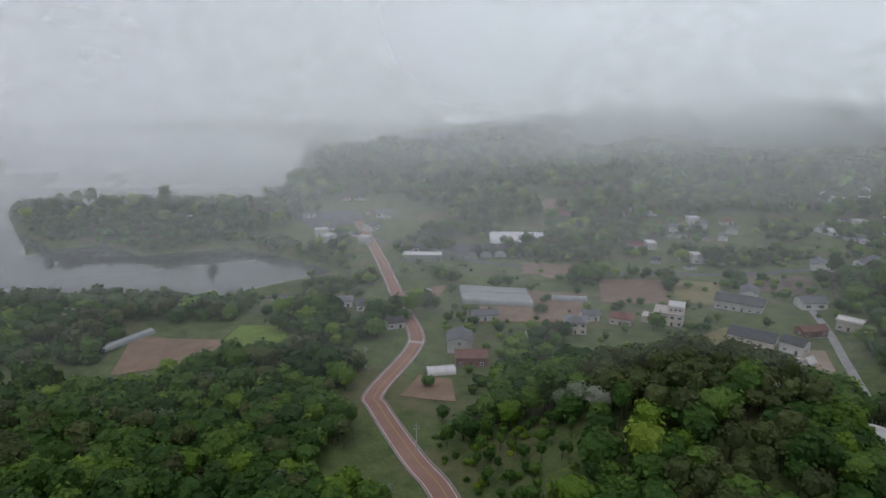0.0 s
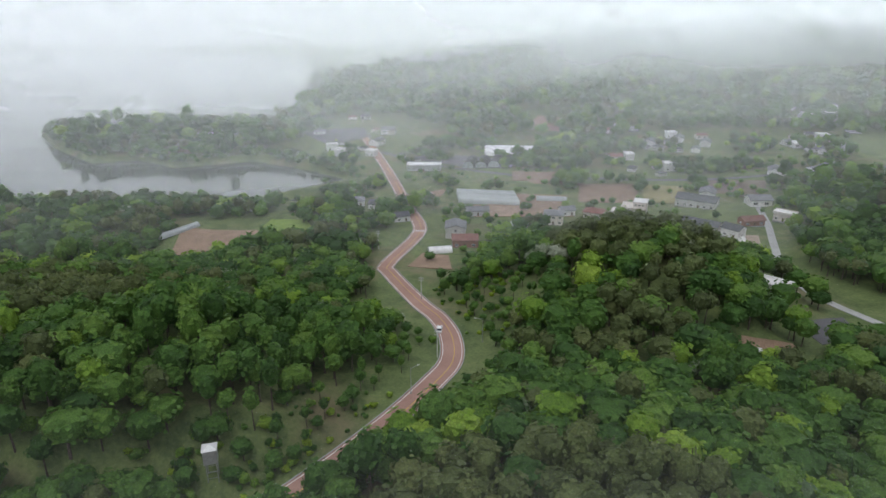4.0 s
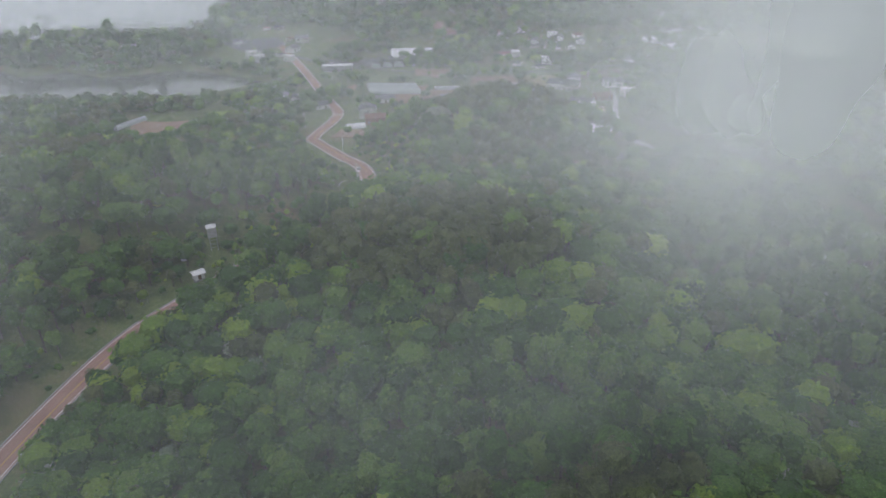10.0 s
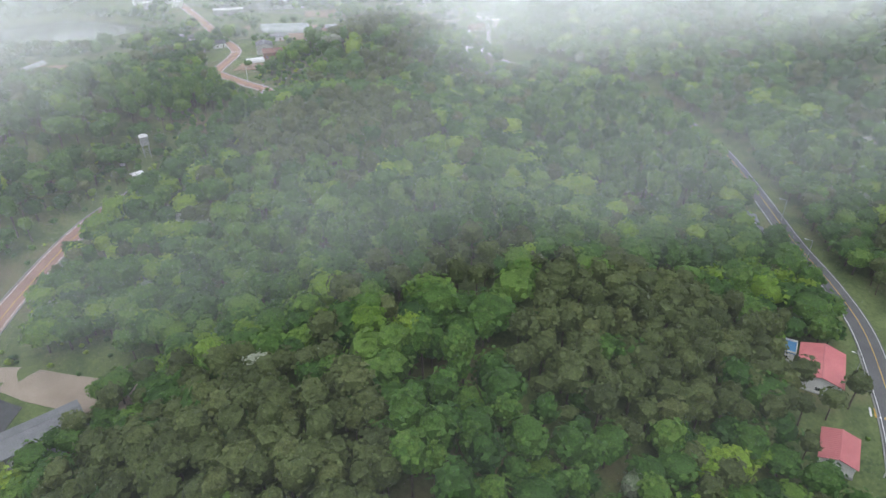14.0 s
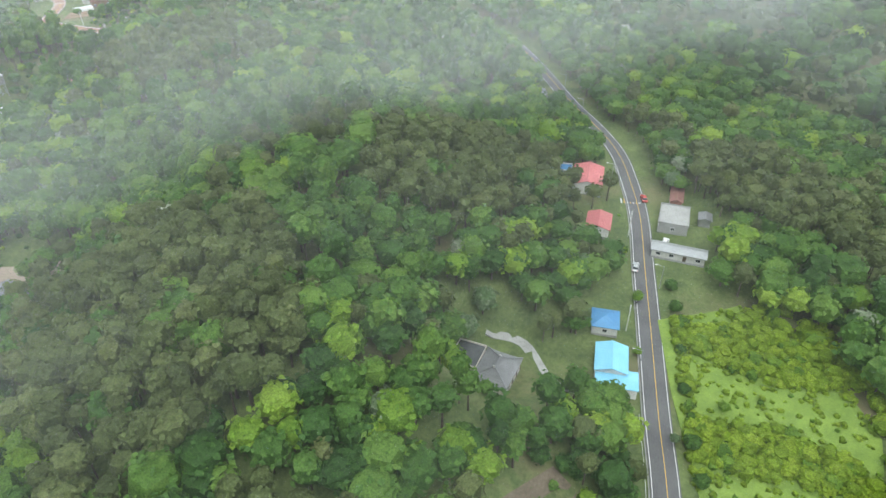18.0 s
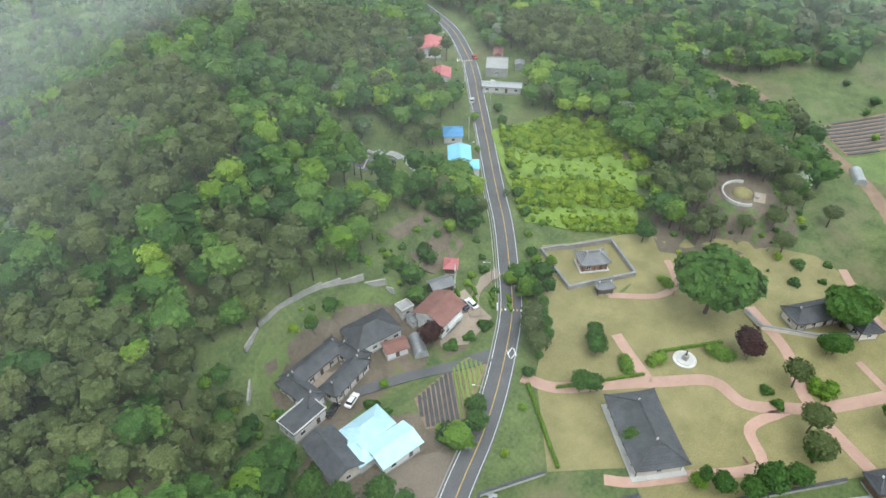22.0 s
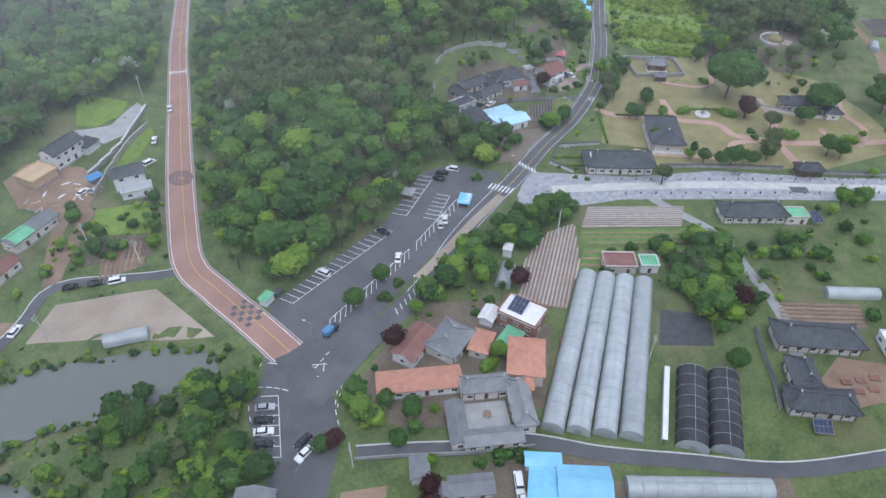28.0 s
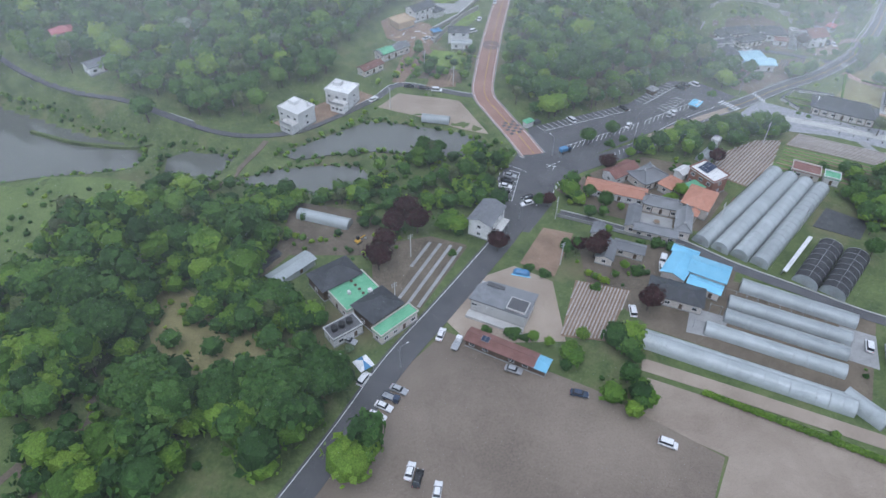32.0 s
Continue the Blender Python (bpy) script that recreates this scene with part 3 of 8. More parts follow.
def bays(parent, a, b, count, length, ang, rail=True):
    a, b = Vector(a), Vector(b)
    for i in range(count + 1):
        p = a.lerp(b, i / count)
        stroke(parent, p.x + math.cos(radians(ang)) * length / 2, p.y + math.sin(radians(ang)) * length / 2, ang, length)
    if rail:
        d = b - a
        q = (a + b) / 2 + Vector((math.cos(radians(ang)), math.sin(radians(ang)))) * length
        stroke(parent, q.x, q.y, math.degrees(math.atan2(d.y, d.x)), d.length)


bays(car_park, (-143, -280), (-104, -267.5), 17, 4.6, -60)
bays(car_park, (-97, -263), (-78, -249.5), 9, 5.0, -48)
bays(car_park, (-89.5, -270.5), (-79, -262), 6, 4.6, -48)
bays(car_park, (-137, -299), (-104, -285.5), 16, 4.6, 60)
bays(car_park, (-100, -283.5), (-77, -272), 10, 4.6, 60)
bays(junction, (-150.5, -312), (-158, -331), 8, 3.6, 205, False)
stroke(junction, -150.7, -321, 68, 21)
bays(junction, (-160, -309), (-166, -325), 6, 4.2, -30)
for i in range(6):
    stroke(junction, -140.5 - i * 2.1, -305.5 - i * 1.15, 205, 1.3, 0.18)
for i in range(5):
    stroke(junction, -139 - i * 1.6, -312.5 - i * 2.2, 55, 1.3, 0.18)
stroke(junction, -146, -306.5, -28, 9), stroke(junction, -143.6, -309.6, 58, 4), stroke(junction, -148.5, -309.5, -28, 7)
stroke(junction, -147.5, -303, -28, 3.4, 0.5, name="arrow_shaft"), stroke(junction, -152.2, -314, 62, 3.2, 0.4, name="arrow_shaft")

for cx, cy, r, a0, a1 in ((-128, -330, 20, 100, 168), (-139, -319, 26, 118, 176), (-168, -322, 18, 20, 74)):
    for i in range(9):
        a = radians(a0 + (a1 - a0) * i / 8)
        stroke(junction, cx + math.cos(a) * r, cy + math.sin(a) * r, math.degrees(a) + 90, 1.5, 0.18, name="dash")
stroke(junction, -150, -304, -40, 12, 0.2), stroke(junction, -141, -311.5, 62, 7, 0.35, name="stop_line")
for i in range(8):
    stroke(grey_road, -118 + i * 2.0, -302.2 + i * 0.95, 75, 2.4, 0.2, name="hatch_bar", z=0.0)

# crossings, humps and painted signs on the road
for i in range(7):
    stroke(grey_road, -56.5 - i * 0.7, -271.2 + i * 1.05 - 3.0, 27, 3.4, 0.5, name="crossing_bar", z=0.0)
for i in range(6):
    stroke(grey_road, -43.5 + i * 0.3, -262.5 - i * 1.35, 60, 2.6, 0.45, name="crossing_bar", z=0.0, lift=0.12)
for i in range(7):
    stroke(grey_road, 26.6 - i * 0.72, -229.0 + i * 0.82 - 2.4, 41, 3.2, 0.45, M_YELLOW if i % 2 else M_WHITE, name="hump_stripe", z=0.75)
    stroke(grey_road, 124.4 - i * 0.8, -120.6 + i * 0.6 - 1.8, 50, 3.2, 0.45, M_YELLOW if i % 2 else M_WHITE, name="hump_stripe", z=11.0)
for ang, dx, dy in ((55, -0.9, 0.35), (55, 0.9, -0.35), (10, 0.35, 0.9), (10, -0.35, -0.9)):
    stroke(grey_road, 12.0 + dx, -240.2 + dy, ang, 2.6, 0.25, name="diamond_mark", z=0.28)
    stroke(red_road, -160.5 + dx, -249 + dy + 5, ang + 30, 2.6, 0.25, name="diamond_mark", z=0.1)
for k in range(6):
    for i in range(4):
        if (i + k) % 2:
            stroke(red_road, -156.6 + i * 1.6 + k * 0.5, -277.5 + i * 0.5 - k * 1.5, 15, 1.5, 1.4, M_ASPHALT, 0.08, "dark_block", z=0.03)
for r, w in ((3.6, 0.5), (2.6, 0.4), (1.6, 0.4)):
    ring = [(-149.1 + math.cos(a) * r, -208.6 + math.sin(a) * r * 1.1, 1.42 + 0.038 * math.sin(a) * r) for a in np.linspace(0, 6.3, 28)]
    ribbon("round_mark", ring, w, M_ASPHALT, 0.07, parent=red_road, deep=0.05)
for y0 in (-140, 262):
    seg = stretch_of(RED_ROAD, y0, y0 + 7)
    if len(seg) > 1:
        p, q = seg[0], seg[-1]
        ang = math.degrees(math.atan2(q[1] - p[1], q[0] - p[0]))
        for i in range(6):
            s = (i - 2.5) * 1.15
            stroke(red_road, p[0] + math.cos(radians(ang + 90)) * s, p[1] + math.sin(radians(ang + 90)) * s, ang, 3.0, 0.5, name="crossing_bar", z=p[2] - 0.02)

# lanes of the village
LANES = {}
for nm, pts_, w, mat, lab in (
        ("lane_mid", [(-148, -335.5, 0), (-138, -341, 0), (-126, -348, 0), (-114, -353.5, 0), (-101, -366, 0), (-86, -378, 0), (-68, -392, 0), (-40, -405, 0)], 3.6, M_ASPHALT, "narrow grey village lane between walls and greenhouses"),
        ("lane_west", [(-162, -254, 0.05), (-170, -252, 0.1), (-180, -248, 0.2), (-191, -243, 0.3), (-198, -244, 0.3), (-206, -254, 0.2), (-224, -269, 0.1), (-240, -278, 0.1), (-263, -279, 0.1), (-279, -274, 0.2), (-299, -264, 0.3), (-320, -257, 0.4), (-344, -240, 0.5), (-370, -212, 0.6)], 3.6, M_ASPHALT, "narrow asphalt lane along the pond"),
        ("lane_hamlet", [(11, -238, 0.4), (3, -234.5, 0.6), (-6, -230, 0.8), (-16, -224.5, 0.9), (-24, -221, 1.0)], 4.0, M_ASPHALT, "short asphalt lane into a hamlet"),
        ("lane_yard", [(36, -218, 1.6), (28, -217, 1.8), (20, -219, 1.7), (15, -225, 1.6)], 3.6, M_SAND, "pale gravel drive to a house"),
        ("lane_field", [(-19, -303, 0), (-17, -316, 0), (-16, -328, 0), (-22, -345, 0), (-30, -362, 0), (-44, -378, 0)], 3.4, M_CONCRETE, "concrete farm lane between fields"),
        ("lane_east", [(196, -200, 2), (194, -226, 1), (176, -252, 0.3), (156, -280, 0), (140, -292, 0)], 7, M_SOIL, "wide reddish dirt track along the wood"),
        ("lane_gravel", [(-142, -399.5, 0), (-120, -412, 0), (-90, -429.5, 0), (-60, -447, 0)], 4.2, M_SAND, "pale gravel lane along the greenhouses"),
        ("lane_west_farm", [(-196, -241, 0.3), (-193, -228, 0.5), (-189, -216, 0.8), (-183, -206, 1.2)], 4.0, M_SOIL, "earth track up to a building site"),
        ("lane_valley", [(-48, 470, 1.4), (-8, 431, 1.5), (46, 398, 2), (90, 387, 2.2), (173, 377, 2.6), (235, 386, 2.4), (330, 410, 2)], 5, M_ASPHALT, "worn grey road across the valley fields"),
        ("lane_lake", [(-50, 468, 1.4), (-72, 490, 1.2), (-106, 522, 1), (-151, 574, 1)], 7, M_CONCRETE, "pale road along the lake shore"),
        ("lane_tile_house", [(59, -186, 4.4), (53, -178, 6.0), (48, -168, 7.4), (50, -154, 8.2), (44, -146, 8.6)], 3.0, M_CONCRETE, "curving grey drive up to a tiled house")):
    ln = spline(pts_, 2.5)
    ln[:, 2] = [max(gz(p[0], p[1]) + 0.02, p[2] - 0.3) for p in ln]
    LANES[nm] = ln
    ribbon(nm, ln, w, mat, 0.09, 0, lab, "lane")
ribbon("lane_kerb", LANES["lane_mid"], 0.3, M_PALE, 0.3, -2.0, "pale concrete kerb along a village lane", "kerb")
ribbon("lane_kerb", LANES["lane_west"], 0.25, M_WHITE, 0.12, 1.6, "white painted edge of a lane", "kerb")

# plaza with its pale lane, dark inlays and edging
PLAZA = [(-44, -268), (-30, -279), (-14, -291), (12, -303), (46, -330), (86, -356), (80, -366), (40, -342), (4, -318), (-28, -298), (-48, -291), (-60, -284), (-56, -277)]
sheet("plaza", PLAZA, M_PLAZA, 0.06, "broad plaza of pale granite setts", "plaza")
plaza_lane = ribbon("plaza_lane", spline([(-44, -281, 0), (-20, -294, 0), (10, -312, 0), (44, -336, 0), (80, -360, 0)]), 4.2, M_PALE, 0.10, 0, "smooth pale strip down the middle of the plaza", "paving")
for x0, y0 in ((16, -308.5), (47, -331)):
    for i in range(4):
        for j in range(3):
            if (i + j) % 2 == 0:
                stroke(plaza_lane, x0 + i * 0.85 + j * 0.5, y0 - i * 0.6 + j * 0.8, -35, 1.0, 0.95, M_ASPHALT, 0.115, "dark_inlay", z=0)
stroke(plaza_lane, 28, -327, -35, 6, 3.4, M_ASPHALT, 0.115, "dark_inlay", z=0)

# fields: soil with ridges, each ridge a piece of its field
def field(name, poly, soil, label, ridge=None, ang=0.0, gap=1.2, width=0.6, high=0.25, lift=0.08, every=1):
    ob = sheet(name, poly, soil, lift, label, "field")
    if ridge is None:
        return ob
    p = np.array([q[:2] for q in poly], float)
    c = p.mean(0)
    ca, sa = math.cos(radians(ang)), math.sin(radians(ang))
    loc = np.column_stack([(p - c) @ (ca, sa), (p - c) @ (-sa, ca)])
    v = loc[:, 1].min() + gap / 2
    while v < loc[:, 1].max():
        xs = []
        for i in range(len(loc)):
            a, b = loc[i - 1], loc[i]
            if (a[1] > v) != (b[1] > v):
                xs.append(a[0] + (b[0] - a[0]) * (v - a[1]) / (b[1] - a[1]))
        xs.sort()
        if len(xs) >= 2 and xs[-1] - xs[0] > 3:
            u0, u1 = xs[0] + 0.4, xs[-1] - 0.4
            line = []
            for k in range(int((u1 - u0) / 4) + 2):
                u = min(u0 + k * 4, u1)
                x, y = c[0] + u * ca - v * sa, c[1] + u * sa + v * ca
                line.append((x, y, gz(x, y) + lift))
            if np.hypot(line[-1][0] - line[-2][0], line[-1][1] - line[-2][1]) < 0.05:
                line.pop()
            if len(line) > 1:
                ribbon("ridge", line, width, ridge, high, parent=ob, deep=high + 0.1)
        v += gap
    return ob


M_CROPS = material("leafy_crop_rows", (0.075, 0.135, 0.028), (0.17, 0.26, 0.06), 0.4, 1.8, bump=1.0)
M_FILMROW = material("clear_mulch_film", (0.27, 0.235, 0.205), (0.45, 0.405, 0.365), 0.5, 4.0, rough=0.35)
field("field_long", [(-87, -318), (-78, -327), (-62, -315), (-50, -299), (-60, -298), (-72, -303), (-82, -309)], M_SOIL, "brown field in narrow ridges under clear film", M_FILMROW, 41, 1.1, 0.55)
field("field_plaza", [(-50, -302), (-22, -319), (-13, -312), (-41, -295)], M_SOIL, "field of pale filmed ridges beside the plaza", M_FILMROW, -32, 1.1, 0.6)
field("field_greens", [(-55, -309), (-26, -326), (-22, -320), (-51, -303)], M_CROPS, "strip field of green crops", M_SOIL, -32, 2.4, 0.5, 0.1)
field("field_green_beds", [(-64, -316), (-34, -334), (-27, -327), (-56, -310)], M_CROPS, "kitchen garden of bright green beds", M_SOIL, -32, 3.0, 0.8, 0.1)
field("field_village", [(-161, -388), (-149, -391), (-136, -373), (-151, -367)], M_SOIL, "brown field in even ridges with pale film", M_FILMROW, 57, 0.95, 0.4)
field("field_bare", [(-155, -342), (-146, -346), (-157, -365), (-166, -358)], M_SOIL, "bare brown plot behind a hedge")
field("field_black_rows", [(-16, -232.5), (-4, -232.5), (-1, -236), (-13, -245), (-20, -241)], M_SOIL, "plot covered by strips of black mulch film", M_MULCH, 52, 1.2, 0.85, 0.2)
field("field_crops", [(-3.5, -232.5), (3, -233), (5, -238), (-11, -245.5), (-12.5, -244.5), (-0.5, -236)], M_SOIL, "plot of young green crops in rows", M_MEADOW, 52, 1.2, 0.6, 0.35)
field("field_nets", [(-263, -352), (-255, -340), (-243, -341), (-238, -347), (-245, -357), (-255, -360)], M_MULCH, "plot under black ground sheets", M_SHADE, 35, 2.6, 1.4, 0.12)
field("field_strips", [(-206, -371), (-194, -345), (-181, -349), (-198, -374)], M_DIRT, "dark soil strips with slabs of grey stone", M_CONCRETE, 57, 3.2, 1.0, 0.08)
field("field_pond", [(-205, -261), (-196, -250), (-171, -258), (-163, -284), (-176, -277), (-189, -269)], M_SAND, "bare sandy plot beside the pond")
field("field_lane", [(-184, -247), (-171, -246), (-169, -234), (-181, -236)], M_SOIL, "dark dug plot beside the red road", M_SOIL, 70, 1.4, 0.7)
field("field_slope", [(18, -206), (34, -203), (30, -190), (12, -192)], M_DIRT, "patchy slope of reddish soil and grass")
field("meadow", [(88, -166), (112, -174), (117, -192), (100, -222), (80, -236), (66, -222), (56, -209), (72, -186)], M_MEADOW, "bright green overgrown meadow beside the road", lift=0.3)
field("field_east", [(188, -251), (224, -268), (200, -281), (173, -268)], M_SOIL, "ploughed brown plot below the wood", M_MULCH, -30, 2.4, 1.2)
field("lawn_east", [(168, -262), (174, -270), (200, -284), (240, -262), (260, -290), (190, -320), (160, -290)], M_ROUGH, "pale green grass beyond the pond", lift=0.04)
yard = sheet("gravel_yard", [(-226, -418), (-208, -398), (-192, -383), (-157, -406), (-132, -428), (-142, -442), (-190, -470), (-240, -450)], M_YARD, 0.07, "large open yard of brown beaten earth", "yard")
sheet("gravel_strip", [(-142, -404), (-128, -412), (-96, -433), (-80, -446), (-96, -462), (-140, -440), (-131, -428), (-150, -414)], M_SAND, 0.05, "strip of pale sandy ground beside the yard", "yard")
sheet("gravel_court", [(-182, -364), (-168, -359), (-158, -367), (-160, -390), (-186, -388), (-192, -378)], M_SAND, 0.06, "pale gravel court round a modern building", "yard")
sheet("hamlet_yard", [(-32, -242), (-22, -247), (-20, -254), (-34, -262), (-50, -258), (-52, -250), (-40, -246)], M_YARD, 0.08, "earth yard below blue-roofed houses", "yard")
sheet("house_yard", [(10, -214), (20, -216), (18, -228), (6, -230), (0, -226)], M_SAND, 0.10, "gravel yard beside a white house", "yard")
sheet("shed_yard", [(-90, -36), (-72, -44), (-48, -54), (-46, -66), (-60, -62), (-76, -52), (-88, -44)], M_SAND, 0.12, "pale gravel clearing beside farm sheds", "yard")
sheet("shed_plot", [(-88, -46), (-76, -54), (-80, -66), (-94, -62)], M_MULCH, 0.12, "plot under dark ground sheet", "field")
sheet("clearing", [(92, 131), (110, 131), (109, 119), (94, 113)], M_SOIL, 0.12, "bare brown clearing in the wood", "yard")
sheet("dark_lot", [(118, 147), (138, 152), (136, 138), (120, 132)], M_ASPHALT, 0.14, "dark asphalt lot in a clearing", "yard")
sheet("sand_lot", [(127, 233), (148, 256), (158, 257), (150, 236), (135, 218)], M_SAND, 0.2, "pale sandy lot with parked cars", "yard")
sheet("pitch", [(116, 278), (130, 288), (136, 254), (124, 238), (114, 246)], M_LAWN, 0.2, "pale green playing field", "lawn")
sheet("field_mid", [(91, 369), (129, 368), (117, 324), (82, 327)], M_SOIL, 0.25, "wide brown ploughed field in the valley", "field")
sheet("field_mid_green", [(131, 367), (157, 360), (143, 318), (122, 328)], M_LAWN, 0.25, "pale green field in the valley", "field")
sheet("field_far", [(52, 392), (98, 382), (94, 371), (62, 372)], M_SOIL, 0.25, "strip of brown field along the valley road", "field")
sheet("field_near_sheds", [(26, 350), (78, 341), (69, 313), (28, 316)], M_SOIL, 0.25, "brown field below white greenhouses", "field")
sheet("field_hillside", [(72, 520), (88, 542), (106, 536), (102, 512)], M_SOIL, 0.4, "brown clearing on a far wooded slope", "field")
sheet("field_village_far", [(187, 418), (203, 434), (236, 429), (229, 413)], M_SOIL, 0.3, "brown field before a far village", "field")
sheet("far_car_park", [(-122, 534), (-91, 492), (-61, 530), (-72, 568), (-97, 560)], M_ASPHALT, 0.3, "dark asphalt car park near the lake", "car park")
sheet("far_lot", [(-24, 448), (24, 416), (50, 418), (51, 444), (-8, 462)], M_ASPHALT, 0.3, "grey lot beside far greenhouses", "yard")
sheet("roadside_field", [(-22, 342), (4, 360), (-3, 331), (-16, 325)], M_SOIL, 0.25, "brown grassy plot with parked cars", "field")
sheet("plot_west", [(-132, 246), (-137, 280), (-96, 272), (-84, 258), (-108, 252)], M_SOIL, 0.25, "dug brown plot beside a long greenhouse", "field")
sheet("lawn_west", [(-95, 268), (-92, 288), (-72, 284), (-64, 264), (-76, 259)], M_MEADOW, 0.25, "green grass plot in the valley", "lawn")
sheet("plot_white_tunnel", [(-15, 213), (4, 205), (3, 229), (-9, 233)], M_SOIL, 0.25, "bare brown plot below a white greenhouse", "field")

field("garden_beds", [(-26, -357), (-7, -370), (-14, -377), (-33, -363)], M_DIRT, "brown garden beds beside an inn", M_SOIL, -35, 1.6, 0.8, 0.2)
sheet("netted_plot", [(-56, -341), (-46, -350), (-54, -358), (-66, -350)], M_MULCH, 0.1, "dark plot under black ground cloth", "field")
sheet("field_dull", [(173, 376), (213, 367), (195, 329), (164, 343)], M_DIRT, 0.3, "grey-brown fallow field in the valley", "field")
sheet("field_long_strip", [(51, 406), (93, 400), (88, 378), (48, 380)], M_SOIL, 0.3, "long brown field behind the valley road", "field")
sheet("field_low", [(19, 322), (78, 312), (73, 296), (18, 296)], M_SOIL, 0.28, "brown field below white greenhouses", "field")
sheet("hamlet_ground", [(-46, -222), (-38, -203), (-16, -201), (2, -207), (12, -212), (17, -224), (4, -231), (-14, -226), (-34, -226)], M_DIRT, 0.03, "trodden ground between village houses", "soil")

sheet("village_ground", [(-146, -322), (-128, -312), (-108, -305), (-93, -312), (-86, -330), (-104, -349), (-118, -345), (-134, -337)], M_DIRT, 0.025, "trodden earth and gardens round orange-roofed houses", "soil")
sheet("village_ground", [(-146, -352), (-118, -354), (-101, -368), (-112, -384), (-136, -386), (-148, -368)], M_DIRT, 0.02, "trodden earth round a blue-roofed workshop", "soil")

# park: lawn, clay paths and a round platform
sheet("park_lawn", [(11, -249), (20, -244), (36, -230), (52, -219), (82, -238), (106, -282), (100, -308), (86, -333), (46, -324), (12, -299), (-3, -291), (4, -280), (-9, -268)], M_LAWN, 0.05, "pale mown park lawn", "lawn")
for nm, pts_, w in (("park_path", [(8, -247), (11, -255), (20, -263), (31, -273), (40, -282), (39, -291), (45, -299), (52, -306), (72, -319), (86, -326)], 3.4),
                    ("park_path", [(37, -256), (33, -263), (29, -271)], 3.0),
                    ("park_path", [(72, -277), (63, -291), (50, -302), (41, -319)], 3.2),
                    ("park_path", [(44, -299), (33, -295), (25, -301), (12, -291), (2, -283), (-2, -278)], 2.6),
                    ("park_path", [(106, -290), (91, -304), (86, -316), (72, -322)], 2.6),
                    ("park_path", [(48, -246), (58, -256), (67, -257), (74, -250)], 2.2),
                    ("park_path", [(72, -306), (66, -316)], 2.0)):
    ribbon(nm, [(x, y, gz(x, y)) for x, y, _ in spline([(x, y, 0.0) for x, y in pts_], 1.5)], w, M_PATH, 0.11, 0, "winding pink clay path across the lawn", "path")
sheet("tunnel_dirt", [(-137, -387), (-104, -372), (-70, -391), (-88, -417)], M_DIRT, 0.03, "damp brown dirt between greenhouses", "soil")
sheet("farmyard_dirt", [(-126, -364), (-111, -371), (-119, -387), (-138, -384)], M_DIRT, 0.04, "dark dirt yard round a blue-roofed house", "yard")
sheet("digger_dirt", [(-236, -321), (-211, -329), (-206, -341), (-214, -350), (-236, -348), (-244, -358), (-239, -340)], M_DIRT, 0.05, "churned brown dirt beside a small greenhouse", "soil")
sheet("maple_dirt", [(-211, -346), (-192, -343), (-181, -348), (-193, -364), (-203, -373), (-211, -367)], M_DIRT, 0.03, "bare dark soil under maroon maples", "soil")
sheet("hamlet_garden", [(-45, -211), (-40, -203), (-30, -199), (-18, -198.5), (-4, -202), (4, -207), (0, -212), (-4, -204), (-20, -203.5), (-34, -206), (-40, -216)], M_ROUGH, 0.08, "overgrown garden between tiled houses and a stone wall", "garden")
sheet("pine_slope", [(86, -236), (104, -238), (118, -244), (128, -256), (122, -268), (109, -275), (95, -268), (84, -260), (76, -246)], M_DIRT, 0.1, "brown needle-strewn slope under pines", "soil")
sheet("hamlet_dirt", [(-48, -229), (-35, -223), (-16, -238), (-22, -254), (-46, -264), (-43, -239)], M_DIRT, 0.05, "littered brown dirt round farmhouses", "yard")
sheet("earth_track", [(-198, -240), (-195, -235), (-188, -224), (-183, -213), (-184, -204), (-189, -195), (-186, -193), (-180, -203), (-178, -213), (-184, -225), (-191, -236), (-193, -241)], M_SOIL, 0.12, "rutted earth track leading to a building site", "path")
sheet("vegetable_plot", [(-182.5, -223), (-177, -213), (-161, -218), (-165.5, -232), (-180, -226.5)], M_MEADOW, 0.10, "patchy green vegetable garden", "garden")
sheet("dug_plot", [(-180, -227.5), (-166.5, -233), (-168, -243), (-187, -237.5)], M_DIRT, 0.11, "freshly dug dark plot beside the road", "field")
sheet("bean_rows", [(-171, -192.5), (-159, -181.3), (-150, -168), (-149, -176), (-157.5, -190), (-166.4, -194.6)], M_MEADOW, 0.12, "strip of green crops below a wall", "field")
sheet("villa_lawn", [(-169.4, -142), (-164.3, -136), (-152, -152), (-156, -160), (-167, -162), (-172.5, -157)], M_MEADOW, 0.14, "green garden lawn of a new villa", "lawn")
sheet("villa_drive", [(-174.5, -160.5), (-161.7, -164.5), (-149, -154), (-147, -160), (-157.5, -174), (-166.5, -175.5), (-171.9, -167)], M_CONCRETE, 0.13, "grey paved drive of a new villa", "drive")


# ---- things: helpers ----
def thing(name, x, y, ang, label, category, group="", z=None, scale=1.0):
    ob = new(name)
    ob.empty_display_size = 0.3
    ob.matrix_basis = pose(x, y, gz(x, y) if z is None else z, 0, 0, ang) @ Matrix.Scale(scale, 4)
    return tagged(ob, label, category, group)


